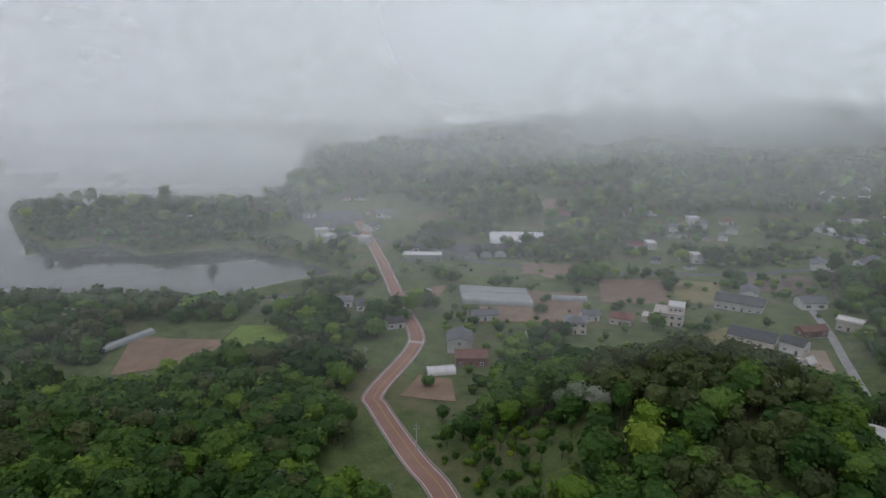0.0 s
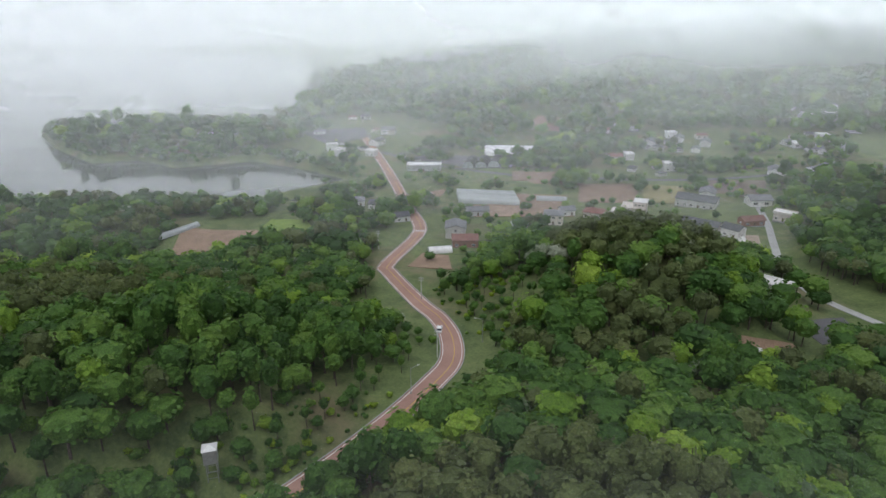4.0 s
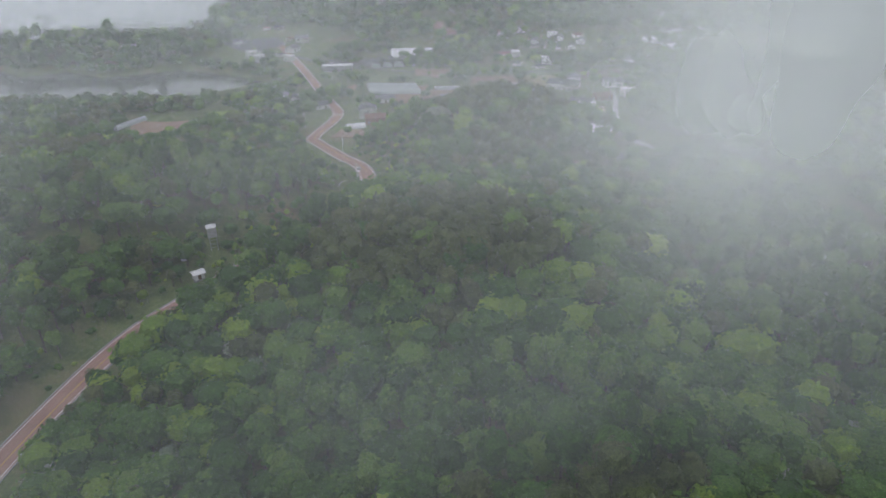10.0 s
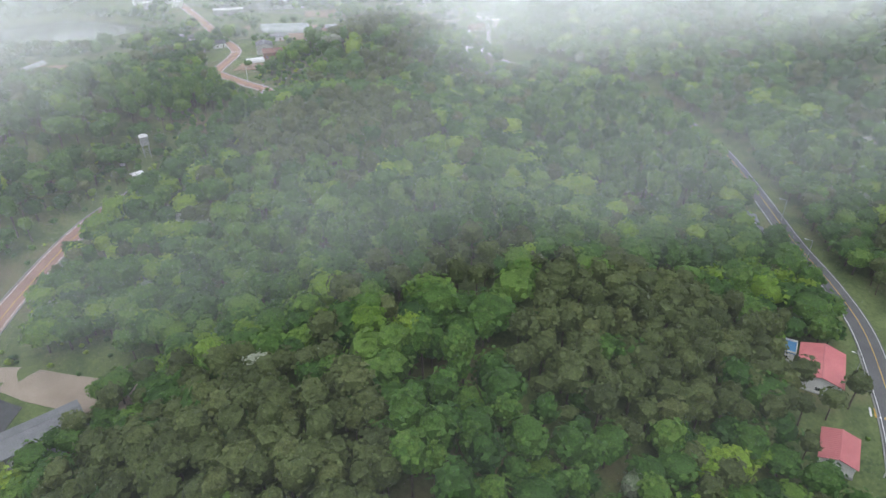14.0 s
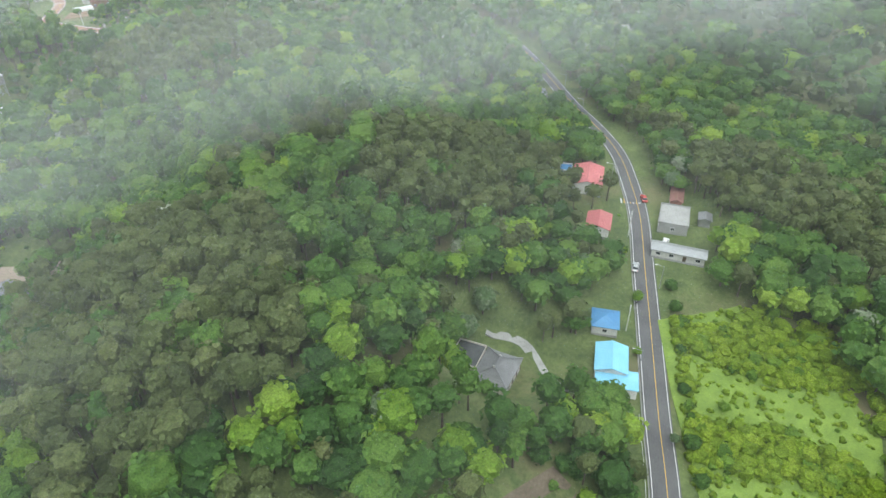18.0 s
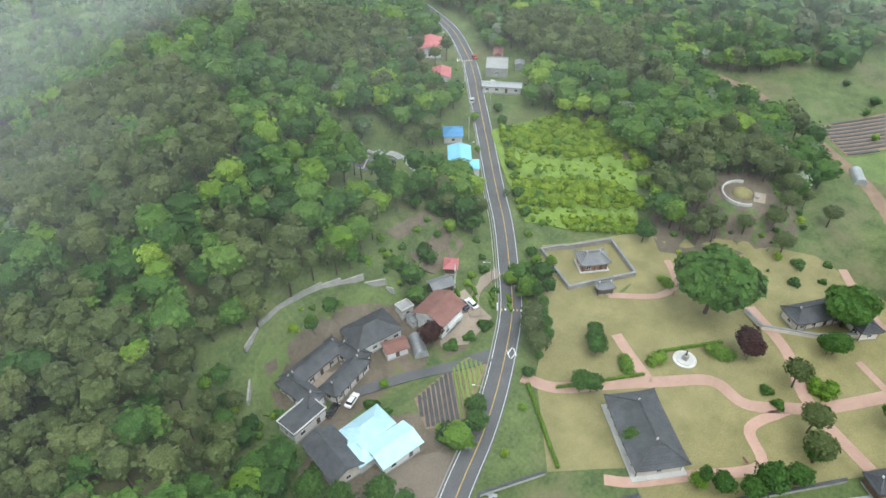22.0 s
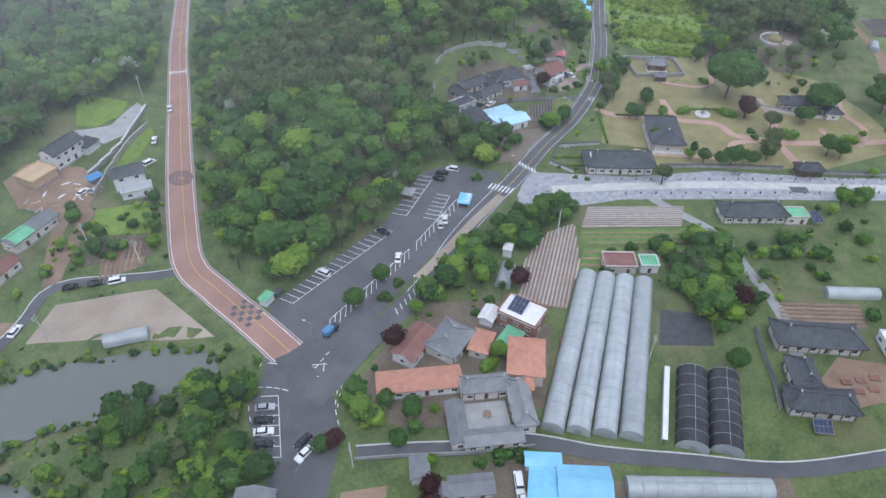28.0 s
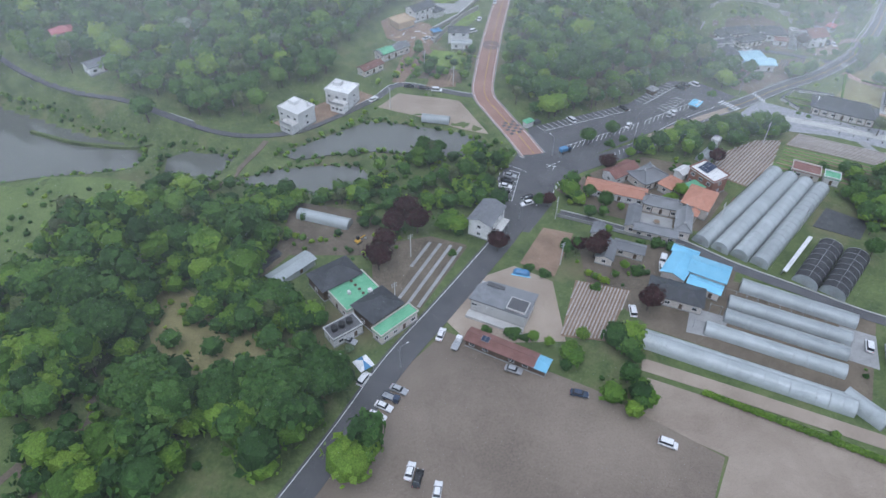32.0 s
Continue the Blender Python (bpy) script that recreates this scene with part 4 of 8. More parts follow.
def roof_hip(L, W, rise, over, thick=0.18, ridge=None, seams=0.0):
    """A pitched roof over L x W with standing seams, hipped, or gabled where ridge is longer than L."""
    a, b = L / 2 + over, W / 2 + over
    r = a if ridge is not None and ridge >= L else max(0.05, (L - W) / 2)
    cols = {-a: 0.0, a: 0.0}
    if r < a:
        cols.update({-r: 0.0, r: 0.0})
    if seams:
        n = max(2, int(2 * a / seams))
        for i in range(1, n):
            x = -a + i * 2 * a / n
            cols.update({x - 0.06: 0.0, x - 0.04: 0.07, x + 0.04: 0.07, x + 0.06: 0.0})
    co, fc = [], []
    xs = sorted(cols)
    for down in (0.0, thick):
        for x in xs:
            k = 1.0 if abs(x) <= r or r >= a else max(0.0, (a - abs(x)) / (a - r))
            up = cols[x] - down if not down else -down
            w = max(b * (1 - k), 0.01)
            co += [(x, -b, up), (x, -w, rise * k + up), (x, w, rise * k + up), (x, b, up)]
    n = len(xs)
    for i in range(n - 1):
        for j in range(3):
            q, u = i * 4 + j, (n + i) * 4 + j
            fc += [(q, q + 4, q + 5, q + 1), (u, u + 1, u + 5, u + 4)]
        for j in (0, 3):
            q, u = i * 4 + j, (n + i) * 4 + j
            fc.append((q, u, u + 4, q + 4) if j == 0 else (q, q + 4, u + 4, u))
    for i in (0, n - 1):
        for j in range(3):
            q, u = i * 4 + j, (n + i) * 4 + j
            fc.append((q, q + 1, u + 1, u) if i == 0 else (q, u, u + 1, q + 1))
    return quads_mesh("roof", np.array(co), np.array(fc))


def roof_giwa(L, W, rise, over):
    """A tiled hip-and-gable roof with hollow slopes, lifted corners and raised tile rows."""
    a, b = L / 2 + over, W / 2 + over

    def h(x, y):
        u, v = abs(x) / a, abs(y) / b
        k = min(1 - v, (1 - u) * a / b * 1.15 + 0.02)
        k = max(k, 0)
        return rise * (0.55 * k + 0.45 * k * k) * 1.0 + 0.45 * (u ** 5) * (v ** 5) + 0.12 * u ** 4

    rows = max(8, int(2 * a / 0.55)) * 2 + 1
    cols = 11
    xs = np.linspace(-a, a, rows)
    ys = np.linspace(-b, b, cols)
    co, fc = [], []
    for i, x in enumerate(xs):
        for y in ys:
            co.append((x, y, h(x, y) + (0.13 if i % 2 else 0.0)))
    n = len(co)
    for i, x in enumerate(xs):
        for y in ys:
            co.append((x, y, h(x, y) - 0.28))
    for i in range(rows - 1):
        for j in range(cols - 1):
            k = i * cols + j
            fc.append((k, k + cols, k + cols + 1, k + 1))
            fc.append((n + k, n + k + 1, n + k + cols + 1, n + k + cols))
    for j in range(cols - 1):
        fc.append((j, j + 1, n + j + 1, n + j))
        k = (rows - 1) * cols + j
        fc.append((k + 1, k, n + k, n + k + 1))
    for i in range(rows - 1):
        k = i * cols
        fc.append((k + cols, k, n + k, n + k + cols))
        k = i * cols + cols - 1
        fc.append((k, k + cols, n + k + cols, n + k))
    return quads_mesh("giwa_roof", np.array(co), np.array(fc)), max(0.6, 2 * (a - b / 1.15)), rise


PANE = {}


def window(parent, x, y, z, w, h, ang, frame_mat=None):
    """A framed window set proud on a wall: frame with a pane inside it."""
    key = (round(w, 1), round(h, 1))
    if key not in PANE:
        bm = bmesh.new()
        for sx, sz, cx, cz in ((w, 0.1, 0, -h / 2), (w, 0.1, 0, h / 2 - 0.1), (0.1, h, -w / 2 + 0.05, -h / 2), (0.1, h, w / 2 - 0.05, -h / 2), (0.06, h, 0, -h / 2)):
            box(sx, 0.12, sz, cx, 0, cz, bm=bm)
        PANE[key] = (mesh_of(bm, "window_frame", M_WHITE), mesh_of(box(w - 0.12, 0.05, h - 0.1, 0, 0, -h / 2 + 0.05), "pane", M_GLASS))
    f = part("window", PANE[key][0], None, parent, m=pose(x, y, z, 0, 0, ang))
    p = part("pane", PANE[key][1], None, f)
    return f


def house(name, x, y, ang, L, W, H, roof, walls, roofing, label, rise=1.6, over=0.5, category="house", group="", wins=2, storeys=1, z=None, seams=0.6, door=True, chimney=False, sink=0.4):
    t = thing(name, x, y, ang, label, category, group, z)
    part("wall", box(L, W, H + sink, 0, 0, -sink, 0.03), walls, t)
    base = part("plinth", box(L + 0.25, W + 0.25, 0.35 + sink, 0, 0, -sink, 0.03), M_CONCRETE, t)
    if roof == "giwa":
        me, ridge, rise = roof_giwa(L, W, rise, over)
        r = part("roof", me, roofing, t, m=pose(0, 0, H))
        part("ridge", box(ridge + 0.6, 0.42, 0.5, 0, 0, rise - 0.12, 0.08), roofing, r)
        for s in (-1, 1):
            part("ridge_end", box(0.25, 0.5, 0.7, s * (ridge / 2 + 0.35), 0, rise - 0.12, 0.05), M_PALE, r)
            for q in (-1, 1):
                p0, p1 = Vector((s * ridge / 2, 0, rise)), Vector((s * (L / 2 + over - 0.1), q * (W / 2 + over - 0.1), 0.5))
                d = p1 - p0
                bm = box(d.length, 0.3, 0.28, d.length / 2, 0, -0.1, 0.05)
                bmesh.ops.transform(bm, matrix=Matrix.Translation(p0) @ d.to_track_quat("X", "Z").to_matrix().to_4x4(), verts=bm.verts)
                part("hip_ridge", bm, roofing, r)
        n = max(2, int(L / 2.6))
        for i in range(n + 1):
            for s in (-1, 1):
                part("post", rod(0.14, H, -L / 2 + 0.1 + i * (L - 0.2) / n, s * (W / 2 + 0.06), 0, 6), M_WOOD, t)
    elif roof == "flat":
        r = part("roof", box(L + 2 * over, W + 2 * over, 0.3, 0, 0, H, 0.03), roofing, t)
        for s in (-1, 1):
            part("parapet", box(L + 2 * over, 0.18, 0.5, 0, s * (W / 2 + over - 0.09), H + 0.3, 0.02), walls, r)
            part("parapet", box(0.18, W + 2 * over - 0.4, 0.5, s * (L / 2 + over - 0.09), 0, H + 0.3, 0.02), walls, r)
    else:
        part("roof", roof_hip(L, W, rise, over, ridge=(L + 1 if roof == "gable" else None), seams=seams), roofing, t, m=pose(0, 0, H + 0.1))
        part("ridge", box(L + 2 * over if roof == "gable" else max(L - W, 0.5) + 0.3, 0.3, 0.16, 0, 0, H + rise + 0.05, 0.04), roofing, t)
        if roof == "gable":
            for s in (-1, 1):
                bm = bmesh.new()
                pts_ = [(s * (L / 2 - 0.02), -W / 2, H), (s * (L / 2 - 0.02), W / 2, H), (s * (L / 2 - 0.02), 0, H + rise * (W / 2) / (W / 2 + over) )]
                f0 = bm.faces.new([bm.verts.new(p) for p in pts_])
                ext = bmesh.ops.extrude_face_region(bm, geom=[f0])
                for v in [g for g in ext["geom"] if isinstance(g, bmesh.types.BMVert)]:
                    v.co.x -= s * 0.2
                bmesh.ops.recalc_face_normals(bm, faces=bm.faces)
                part("gable_wall", bm, walls, t)
    for k in range(storeys):
        zc = 1.6 + k * 2.8
        if zc + 0.6 > H:
            break
        n = max(1, int(L / 3.2)) if wins else 0
        for i in range(n):
            px = -L / 2 + (i + 0.5) * L / n
            for s in (-1, 1):
                if door and s == -1 and i == n // 2 and k == 0:
                    continue
                window(t, px, s * (W / 2 + 0.03), zc, 1.5, 1.2, 0)
        if wins > 1:
            for s in (-1, 1):
                window(t, s * (L / 2 + 0.03), 0, zc, 1.3, 1.2, 90)
    if door:
        px = -L / 2 + (max(1, int(L / 3.2)) // 2 + 0.5) * L / max(1, int(L / 3.2))
        d = part("door", box(1.0, 0.1, 2.05, px, -W / 2 - 0.04, 0.05, 0.02), M_WOOD, t)
        part("handle", box(0.05, 0.08, 0.16, px + 0.36, -W / 2 - 0.11, 1.0), M_STEEL, d)
    if chimney:
        part("chimney", box(0.7, 0.7, 1.6, L * 0.22, W * 0.12, H + rise * 0.5, 0.04), M_BRICK, t)
    return t


def solar(parent, x, y, z, cols, rows, tilt=12, ang=0):
    """A rack of solar panels with its cells as pieces."""
    r = part("solar_rack", box(cols * 1.05 + 0.1, rows * 1.65 + 0.1, 0.06, 0, 0, 0), M_STEEL, parent, "tilted rack of dark blue solar panels", pose(x, y, z, tilt, 0, ang))
    key = "cell"
    if key not in PANE:
        PANE[key] = mesh_of(box(0.98, 1.58, 0.05, bevel=0.01), "panel", M_PANEL)
    for i in range(cols):
        for j in range(rows):
            part("panel", PANE[key], None, r, m=pose((i - (cols - 1) / 2) * 1.05, (j - (rows - 1) / 2) * 1.65, 0.07))
    return r


HOOPS = {}


def tunnel(x, y, ang, L, W, H, film, label, hoop_gap=3.0, ends=True, group="polytunnels", z=None, name="greenhouse"):
    """A long round-topped greenhouse: skin, hoops, end walls with doors."""
    t = thing(name, x, y, ang, label, "greenhouse", group, z)
    n, k = 12, max(2, int(L / 4))
    an = np.linspace(0, np.pi, n)
    prof = [(-np.cos(q) * W / 2, (np.sin(q) ** 0.75) * H) for q in an]
    co, fc = [], []
    for i in range(k + 1):
        sag = 0.05 * (i % 2)
        for w, h in prof:
            co.append((-L / 2 + i * L / k, w * (1 - 0.01 * (i % 2)), h - sag * h / H))
    for i in range(k):
        for j in range(n - 1):
            q = i * n + j
            fc.append((q, q + 1, q + n + 1, q + n))
    skin = part("skin", quads_mesh("skin", np.array(co), np.array(fc), True), film, t)
    key = (W, H)
    if key not in HOOPS:
        bm = bmesh.new()
        for j in range(n - 1):
            p, q = Vector((0, prof[j][0] * 1.012, prof[j][1] * 1.012)), Vector((0, prof[j + 1][0] * 1.012, prof[j + 1][1] * 1.012))
            d = q - p
            rod(0.05, d.length, 0, 0, 0, 4, m=Matrix.Translation(p) @ d.to_track_quat("Z", "X").to_matrix().to_4x4(), bm=bm)
        hoop = mesh_of(bm, "hoop", M_STEEL)
        bm = bmesh.new()
        vs = [bm.verts.new((0, w, h)) for w, h in prof]
        bm.faces.new(vs)
        ext = bmesh.ops.extrude_face_region(bm, geom=bm.faces[:])
        for v in [g for g in ext["geom"] if isinstance(g, bmesh.types.BMVert)]:
            v.co.x += 0.06
        bmesh.ops.recalc_face_normals(bm, faces=bm.faces)
        HOOPS[key] = (hoop, mesh_of(bm, "end_wall", M_FILM))
    m = max(2, int(L / hoop_gap))
    for i in range(m + 1):
        part("hoop", HOOPS[key][0], None, t, m=pose(-L / 2 + 0.05 + i * (L - 0.1) / m, 0, 0))
    if ends:
        for s in (-1, 1):
            e = part("end_wall", HOOPS[key][1], None, t, m=pose(s * (L / 2 - 0.03), 0, 0))
            part("door", box(0.1, 1.3, min(2.0, H * 0.8), s * (L / 2 + 0.05), 0, 0.05, 0.02), M_STEEL, t)
    part("ridge_rope", box(L, 0.08, 0.06, 0, 0, H + 0.02), M_STEEL, t)
    return t


CARS = {}


def car_proto(key, paint, long, wide, high, van=False):
    t = new("van" if van else "car")
    bm = bmesh.new()
    half = long / 2
    prof = [(-half, 0.35), (-half, 0.75), (-half + 0.2, 0.92), (-half + 0.9, 0.98), (half - 1.25, 0.92), (half - 0.25, 0.78), (half, 0.6), (half, 0.35)]
    lv = [bm.verts.new((x, -wide / 2, z)) for x, z in prof]
    f = bm.faces.new(lv)
    ext = bmesh.ops.extrude_face_region(bm, geom=[f])
    for v in [g for g in ext["geom"] if isinstance(g, bmesh.types.BMVert)]:
        v.co.y += wide
    bmesh.ops.recalc_face_normals(bm, faces=bm.faces)
    bmesh.ops.bevel(bm, geom=bm.edges[:], offset=0.07, segments=2, affect="EDGES")
    part("body", bm, paint, t)
    c0, c1 = (-half + 0.15, half - 1.0) if van else (-half + 0.55, half - 1.35)
    cl = c1 - c0
    bm = box(cl, wide - 0.16, high - 0.92, (c0 + c1) / 2, 0, 0.92, 0.06, 0.86 if van else 0.72)
    part("glasshouse", bm, M_GLASS, t, "dark tinted windows")
    k = 0.84 if van else 0.66
    part("roof_panel", box(cl * k, (wide - 0.16) * (0.88 if van else 0.76), 0.07, (c0 + c1) / 2, 0, high - 0.05, 0.03), paint, t)
    for sx in (-1, 1):
        for sy in (-1, 1):
            w = part("wheel", None or mesh_of(rod(0.16, 0.06, 0, 0, -0.03, 10), "wheel_hub", M_STEEL), None, t, m=pose(sx * long * 0.3, sy * (wide / 2 - 0.08), 0.33, 90))
            part("tyre", mesh_of(rod(0.33, 0.2, 0, 0, -0.1, 14), "tyre", M_DARK), None, w)
            part("rim", mesh_of(rod(0.2, 0.22, 0, 0, -0.11, 10), "rim", M_STEEL), None, w)
    for sy in (-1, 1):
        part("headlight", box(0.12, 0.38, 0.14, half - 0.06, sy * (wide / 2 - 0.3), 0.62, 0.02), M_WHITE, t)
        part("tail_light", box(0.1, 0.32, 0.16, -half + 0.04, sy * (wide / 2 - 0.25), 0.68, 0.02), M_PINK, t)
        part("mirror", box(0.16, 0.2, 0.14, half - 1.45, sy * (wide / 2 + 0.06), 0.95, 0.03), paint, t)
    CARS[key] = [t, False]
    return t


def put(store, key, x, y, ang, z=None, scale=1.0):
    """The first call sets the prototype itself down, later ones a copy."""
    m = pose(x, y, (gz(x, y) if z is None else z), 0, 0, ang) @ Matrix.Scale(scale, 4)
    ob, used = store[key]
    if used:
        return copy_thing(ob, m)
    store[key][1] = True
    ob.matrix_basis = m
    return ob


TREES = {}


def tree_proto(key, name, kind, mat, count, size, seed, label, stretch=(1, 1, 1)):
    t = new(name)
    tagged(t, label, "tree", "single trees")
    (cc, cf), (tc, tf) = tree_forms(seed, kind, count, size)
    s = np.array(stretch)
    rng = np.random.default_rng(seed)
    me = quads_mesh("crown", cc * s, cf, True, np.full(len(cf), 0.42))
    part("crown", me, mat, t)
    part("trunk", quads_mesh("trunk", tc * s, tf, True), M_BARK, t)
    TREES[key] = [t, False]


def bush_proto(key, name, mat, count, size, label, lobes, squash, seed=5):
    t = new(name)
    tagged(t, label, "shrub", "shrubs")
    rng = np.random.default_rng(seed)
    lobes = [(np.array(c, float), r) for c, r in lobes]
    bits = [leaves(rng, lobes, count, size, squash)] + [blob(rng, c, r * 0.86, squash) for c, r in lobes]
    co, fc = stack(bits)
    me = quads_mesh("leaves", co, fc, True, np.full(len(fc), 0.42))
    part("leaves", me, mat, t)
    part("stem", rod(0.07, 0.6, 0, 0, -0.2, 5), M_BARK, t)
    TREES[key] = [t, False]


# ---- trees ----
def blob(rng, c, r, squash):
    """A small lumpy closed form of 24 four-cornered faces, the dense inside of a crown."""
    g = np.linspace(-1, 1, 3)
    co, fc = [], []
    for ax in range(3):
        for s in (-1, 1):
            b0 = len(co)
            for u in g:
                for v in g:
                    p = np.zeros(3)
                    p[ax], p[(ax + 1) % 3], p[(ax + 2) % 3] = s, u * s, v
                    co.append(p / np.linalg.norm(p))
            for i in range(2):
                for j in range(2):
                    k = b0 + i * 3 + j
                    fc.append((k, k + 3, k + 4, k + 1))
    co = np.array(co)
    lump = 1 + 0.22 * np.sin(co @ rng.normal(0, 2.4, 3) + rng.uniform(0, 6)) + 0.15 * np.sin(co @ rng.normal(0, 4, 3))
    return np.asarray(c) + co * (r * lump)[:, None] * np.array([1, 1, squash]), np.array(fc)


def leaves(rng, lobes, count, size, squash, droop=0.0):
    """Leaf clumps over the lobes: bent four-cornered pieces that face outward and up, at uneven depth."""
    w = np.array([r for _, r in lobes]) ** 2
    pick = rng.choice(len(lobes), count, p=w / w.sum())
    d = rng.normal(size=(count, 3))
    d[:, 2] = np.abs(d[:, 2]) * 1.1 - 0.35
    d /= np.linalg.norm(d, axis=1)[:, None]
    c = np.array([lobes[k][0] for k in pick])
    r = np.array([lobes[k][1] for k in pick]) * rng.uniform(0.78, 1.12, count)
    p = c + d * r[:, None] * np.array([1, 1, squash])
    n = d + rng.normal(0, 0.42, (count, 3)) + np.array([0, 0, 0.35])
    n /= np.linalg.norm(n, axis=1)[:, None]
    a = np.cross(n, rng.normal(size=(count, 3)))
    a /= np.linalg.norm(a, axis=1)[:, None]
    b = np.cross(n, a)
    s = size * rng.uniform(0.6, 1.35, count)[:, None]
    k = rng.uniform(0.55, 1.0, (count, 4, 1))
    co = np.stack([p - a * s * k[:, 0], p - b * s * k[:, 1] * 0.8 + n * s * 0.2, p + a * s * k[:, 2], p + b * s * k[:, 3] * 0.8 - n * s * 0.25], 1)
    co[:, :, 2] -= droop * rng.uniform(0, 1, (count, 1))
    return co.reshape(-1, 3), np.arange(count * 4).reshape(-1, 4)


def pole(p, q, r0, r1, sides=5):
    p, q = np.array(p, float), np.array(q, float)
    d = (q - p) / np.linalg.norm(q - p)
    u = np.cross(d, (0.3, 0.9, 0.2))
    u /= np.linalg.norm(u)
    v = np.cross(d, u)
    an = np.arange(sides) / sides * 2 * np.pi
    ring = np.cos(an)[:, None] * u + np.sin(an)[:, None] * v
    co = np.vstack([p + ring * r0, q + ring * r1])
    i = np.arange(sides)
    return co, np.column_stack([i, (i + 1) % sides, (i + 1) % sides + sides, i + sides])


def stack(bits):
    co, fc, at = [], [], 0
    for c, f in bits:
        co.append(c)
        fc.append(f + at)
        at += len(c)
    return np.vstack(co), np.vstack(fc)


def dome(rng, knobs, c, rad, squash, n):
    """The dense inside of a crown: a knobbly dome, open below."""
    g = np.linspace(-1, 1, n + 1)
    co, fc = [], []
    for ax, s in ((2, 1), (0, 1), (0, -1), (1, 1), (1, -1)):
        b0 = len(co)
        for u in g:
            for v in g:
                q = np.zeros(3)
                q[ax], q[(ax + 1) % 3], q[(ax + 2) % 3] = s, u * s, v
                co.append(q / np.linalg.norm(q))
        for i in range(n):
            for j in range(n):
                k = b0 + i * (n + 1) + j
                fc.append((k, k + n + 1, k + n + 2, k + 1))
    co = np.array(co)
    return np.asarray(c) + co * (rad * 0.93 * knob(co, knobs))[:, None] * np.array([1, 1, squash]), np.array(fc)


def knob(d, knobs):
    """How far a crown reaches in each direction: boughs stand out from it."""
    near = np.max(d @ knobs.T, axis=1)
    return 0.76 + 0.30 * np.exp(-((1 - near) / 0.13) ** 1.0)


def tree_forms(seed, kind, count, size, n=3):
    """Crown and trunk of one tree, at its full height; returns crown and trunk arrays."""
    rng = np.random.default_rng(seed)
    h, rad, zc, squash, boughs = {"pine": (10.5, 2.45, 6.8, 1.15, 14), "tall": (13.0, 2.5, 8.6, 1.6, 10)}.get(kind, (9.0, 3.7, 5.4, 0.92, 9))
    knobs = rng.normal(size=(boughs, 3))
    knobs[:, 2] = np.abs(knobs[:, 2]) * 0.9 + 0.05
    knobs /= np.linalg.norm(knobs, axis=1)[:, None]
    c = np.array([rng.normal(0, 0.2), rng.normal(0, 0.2), zc])
    d = rng.normal(size=(count, 3))
    d[:, 2] = np.abs(d[:, 2]) * 1.2 - 0.3
    d /= np.linalg.norm(d, axis=1)[:, None]
    reach = rad * knob(d, knobs) * rng.uniform(0.9, 1.1, count)
    p = c + d * reach[:, None] * np.array([1, 1, squash])
    nn = d + rng.normal(0, 0.28, (count, 3)) + np.array([0, 0, 0.2])
    nn /= np.linalg.norm(nn, axis=1)[:, None]
    a = np.cross(nn, rng.normal(size=(count, 3)))
    a /= np.linalg.norm(a, axis=1)[:, None]
    b = np.cross(nn, a)
    s = size * rng.uniform(0.55, 1.3, count)[:, None]
    k = rng.uniform(0.5, 1.0, (count, 4, 1))
    tuft = 0.35 if kind == "pine" else 0.2
    s = s * (0.78 if kind == "pine" else 1.0)
    co = np.stack([p - a * s * k[:, 0], p - b * s * k[:, 1] * 0.8 + nn * s * tuft, p + a * s * k[:, 2], p + b * s * k[:, 3] * 0.8 - nn * s * 0.25], 1)
    crown = [(co.reshape(-1, 3), np.arange(count * 4).reshape(-1, 4)), dome(rng, knobs, c, rad, squash, n)]
    trunk = [pole((0, 0, -1.0), (c[0], c[1], zc + rad * 0.5), 0.24, 0.07, 4)]
    for q in knobs[:2]:
        trunk.append(pole((c[0] * 0.5, c[1] * 0.5, zc * 0.62), c + q * rad * 0.8, 0.1, 0.03, 3))
    return stack(crown), stack(trunk)


SORTS = {"broad": ("broad", M_LEAF), "fresh": ("broad", M_FRESH), "blossom": ("broad", M_BLOSSOM), "pine": ("pine", M_PINE), "tall": ("tall", M_LEAF), "weed": ("broad", M_WEED)}
SORT_MATS = [M_LEAF, M_FRESH, M_BLOSSOM, M_PINE, M_BARK, M_WEED]
SORT_INDEX = {"broad": 0, "fresh": 1, "blossom": 2, "pine": 3, "tall": 0, "weed": 5}


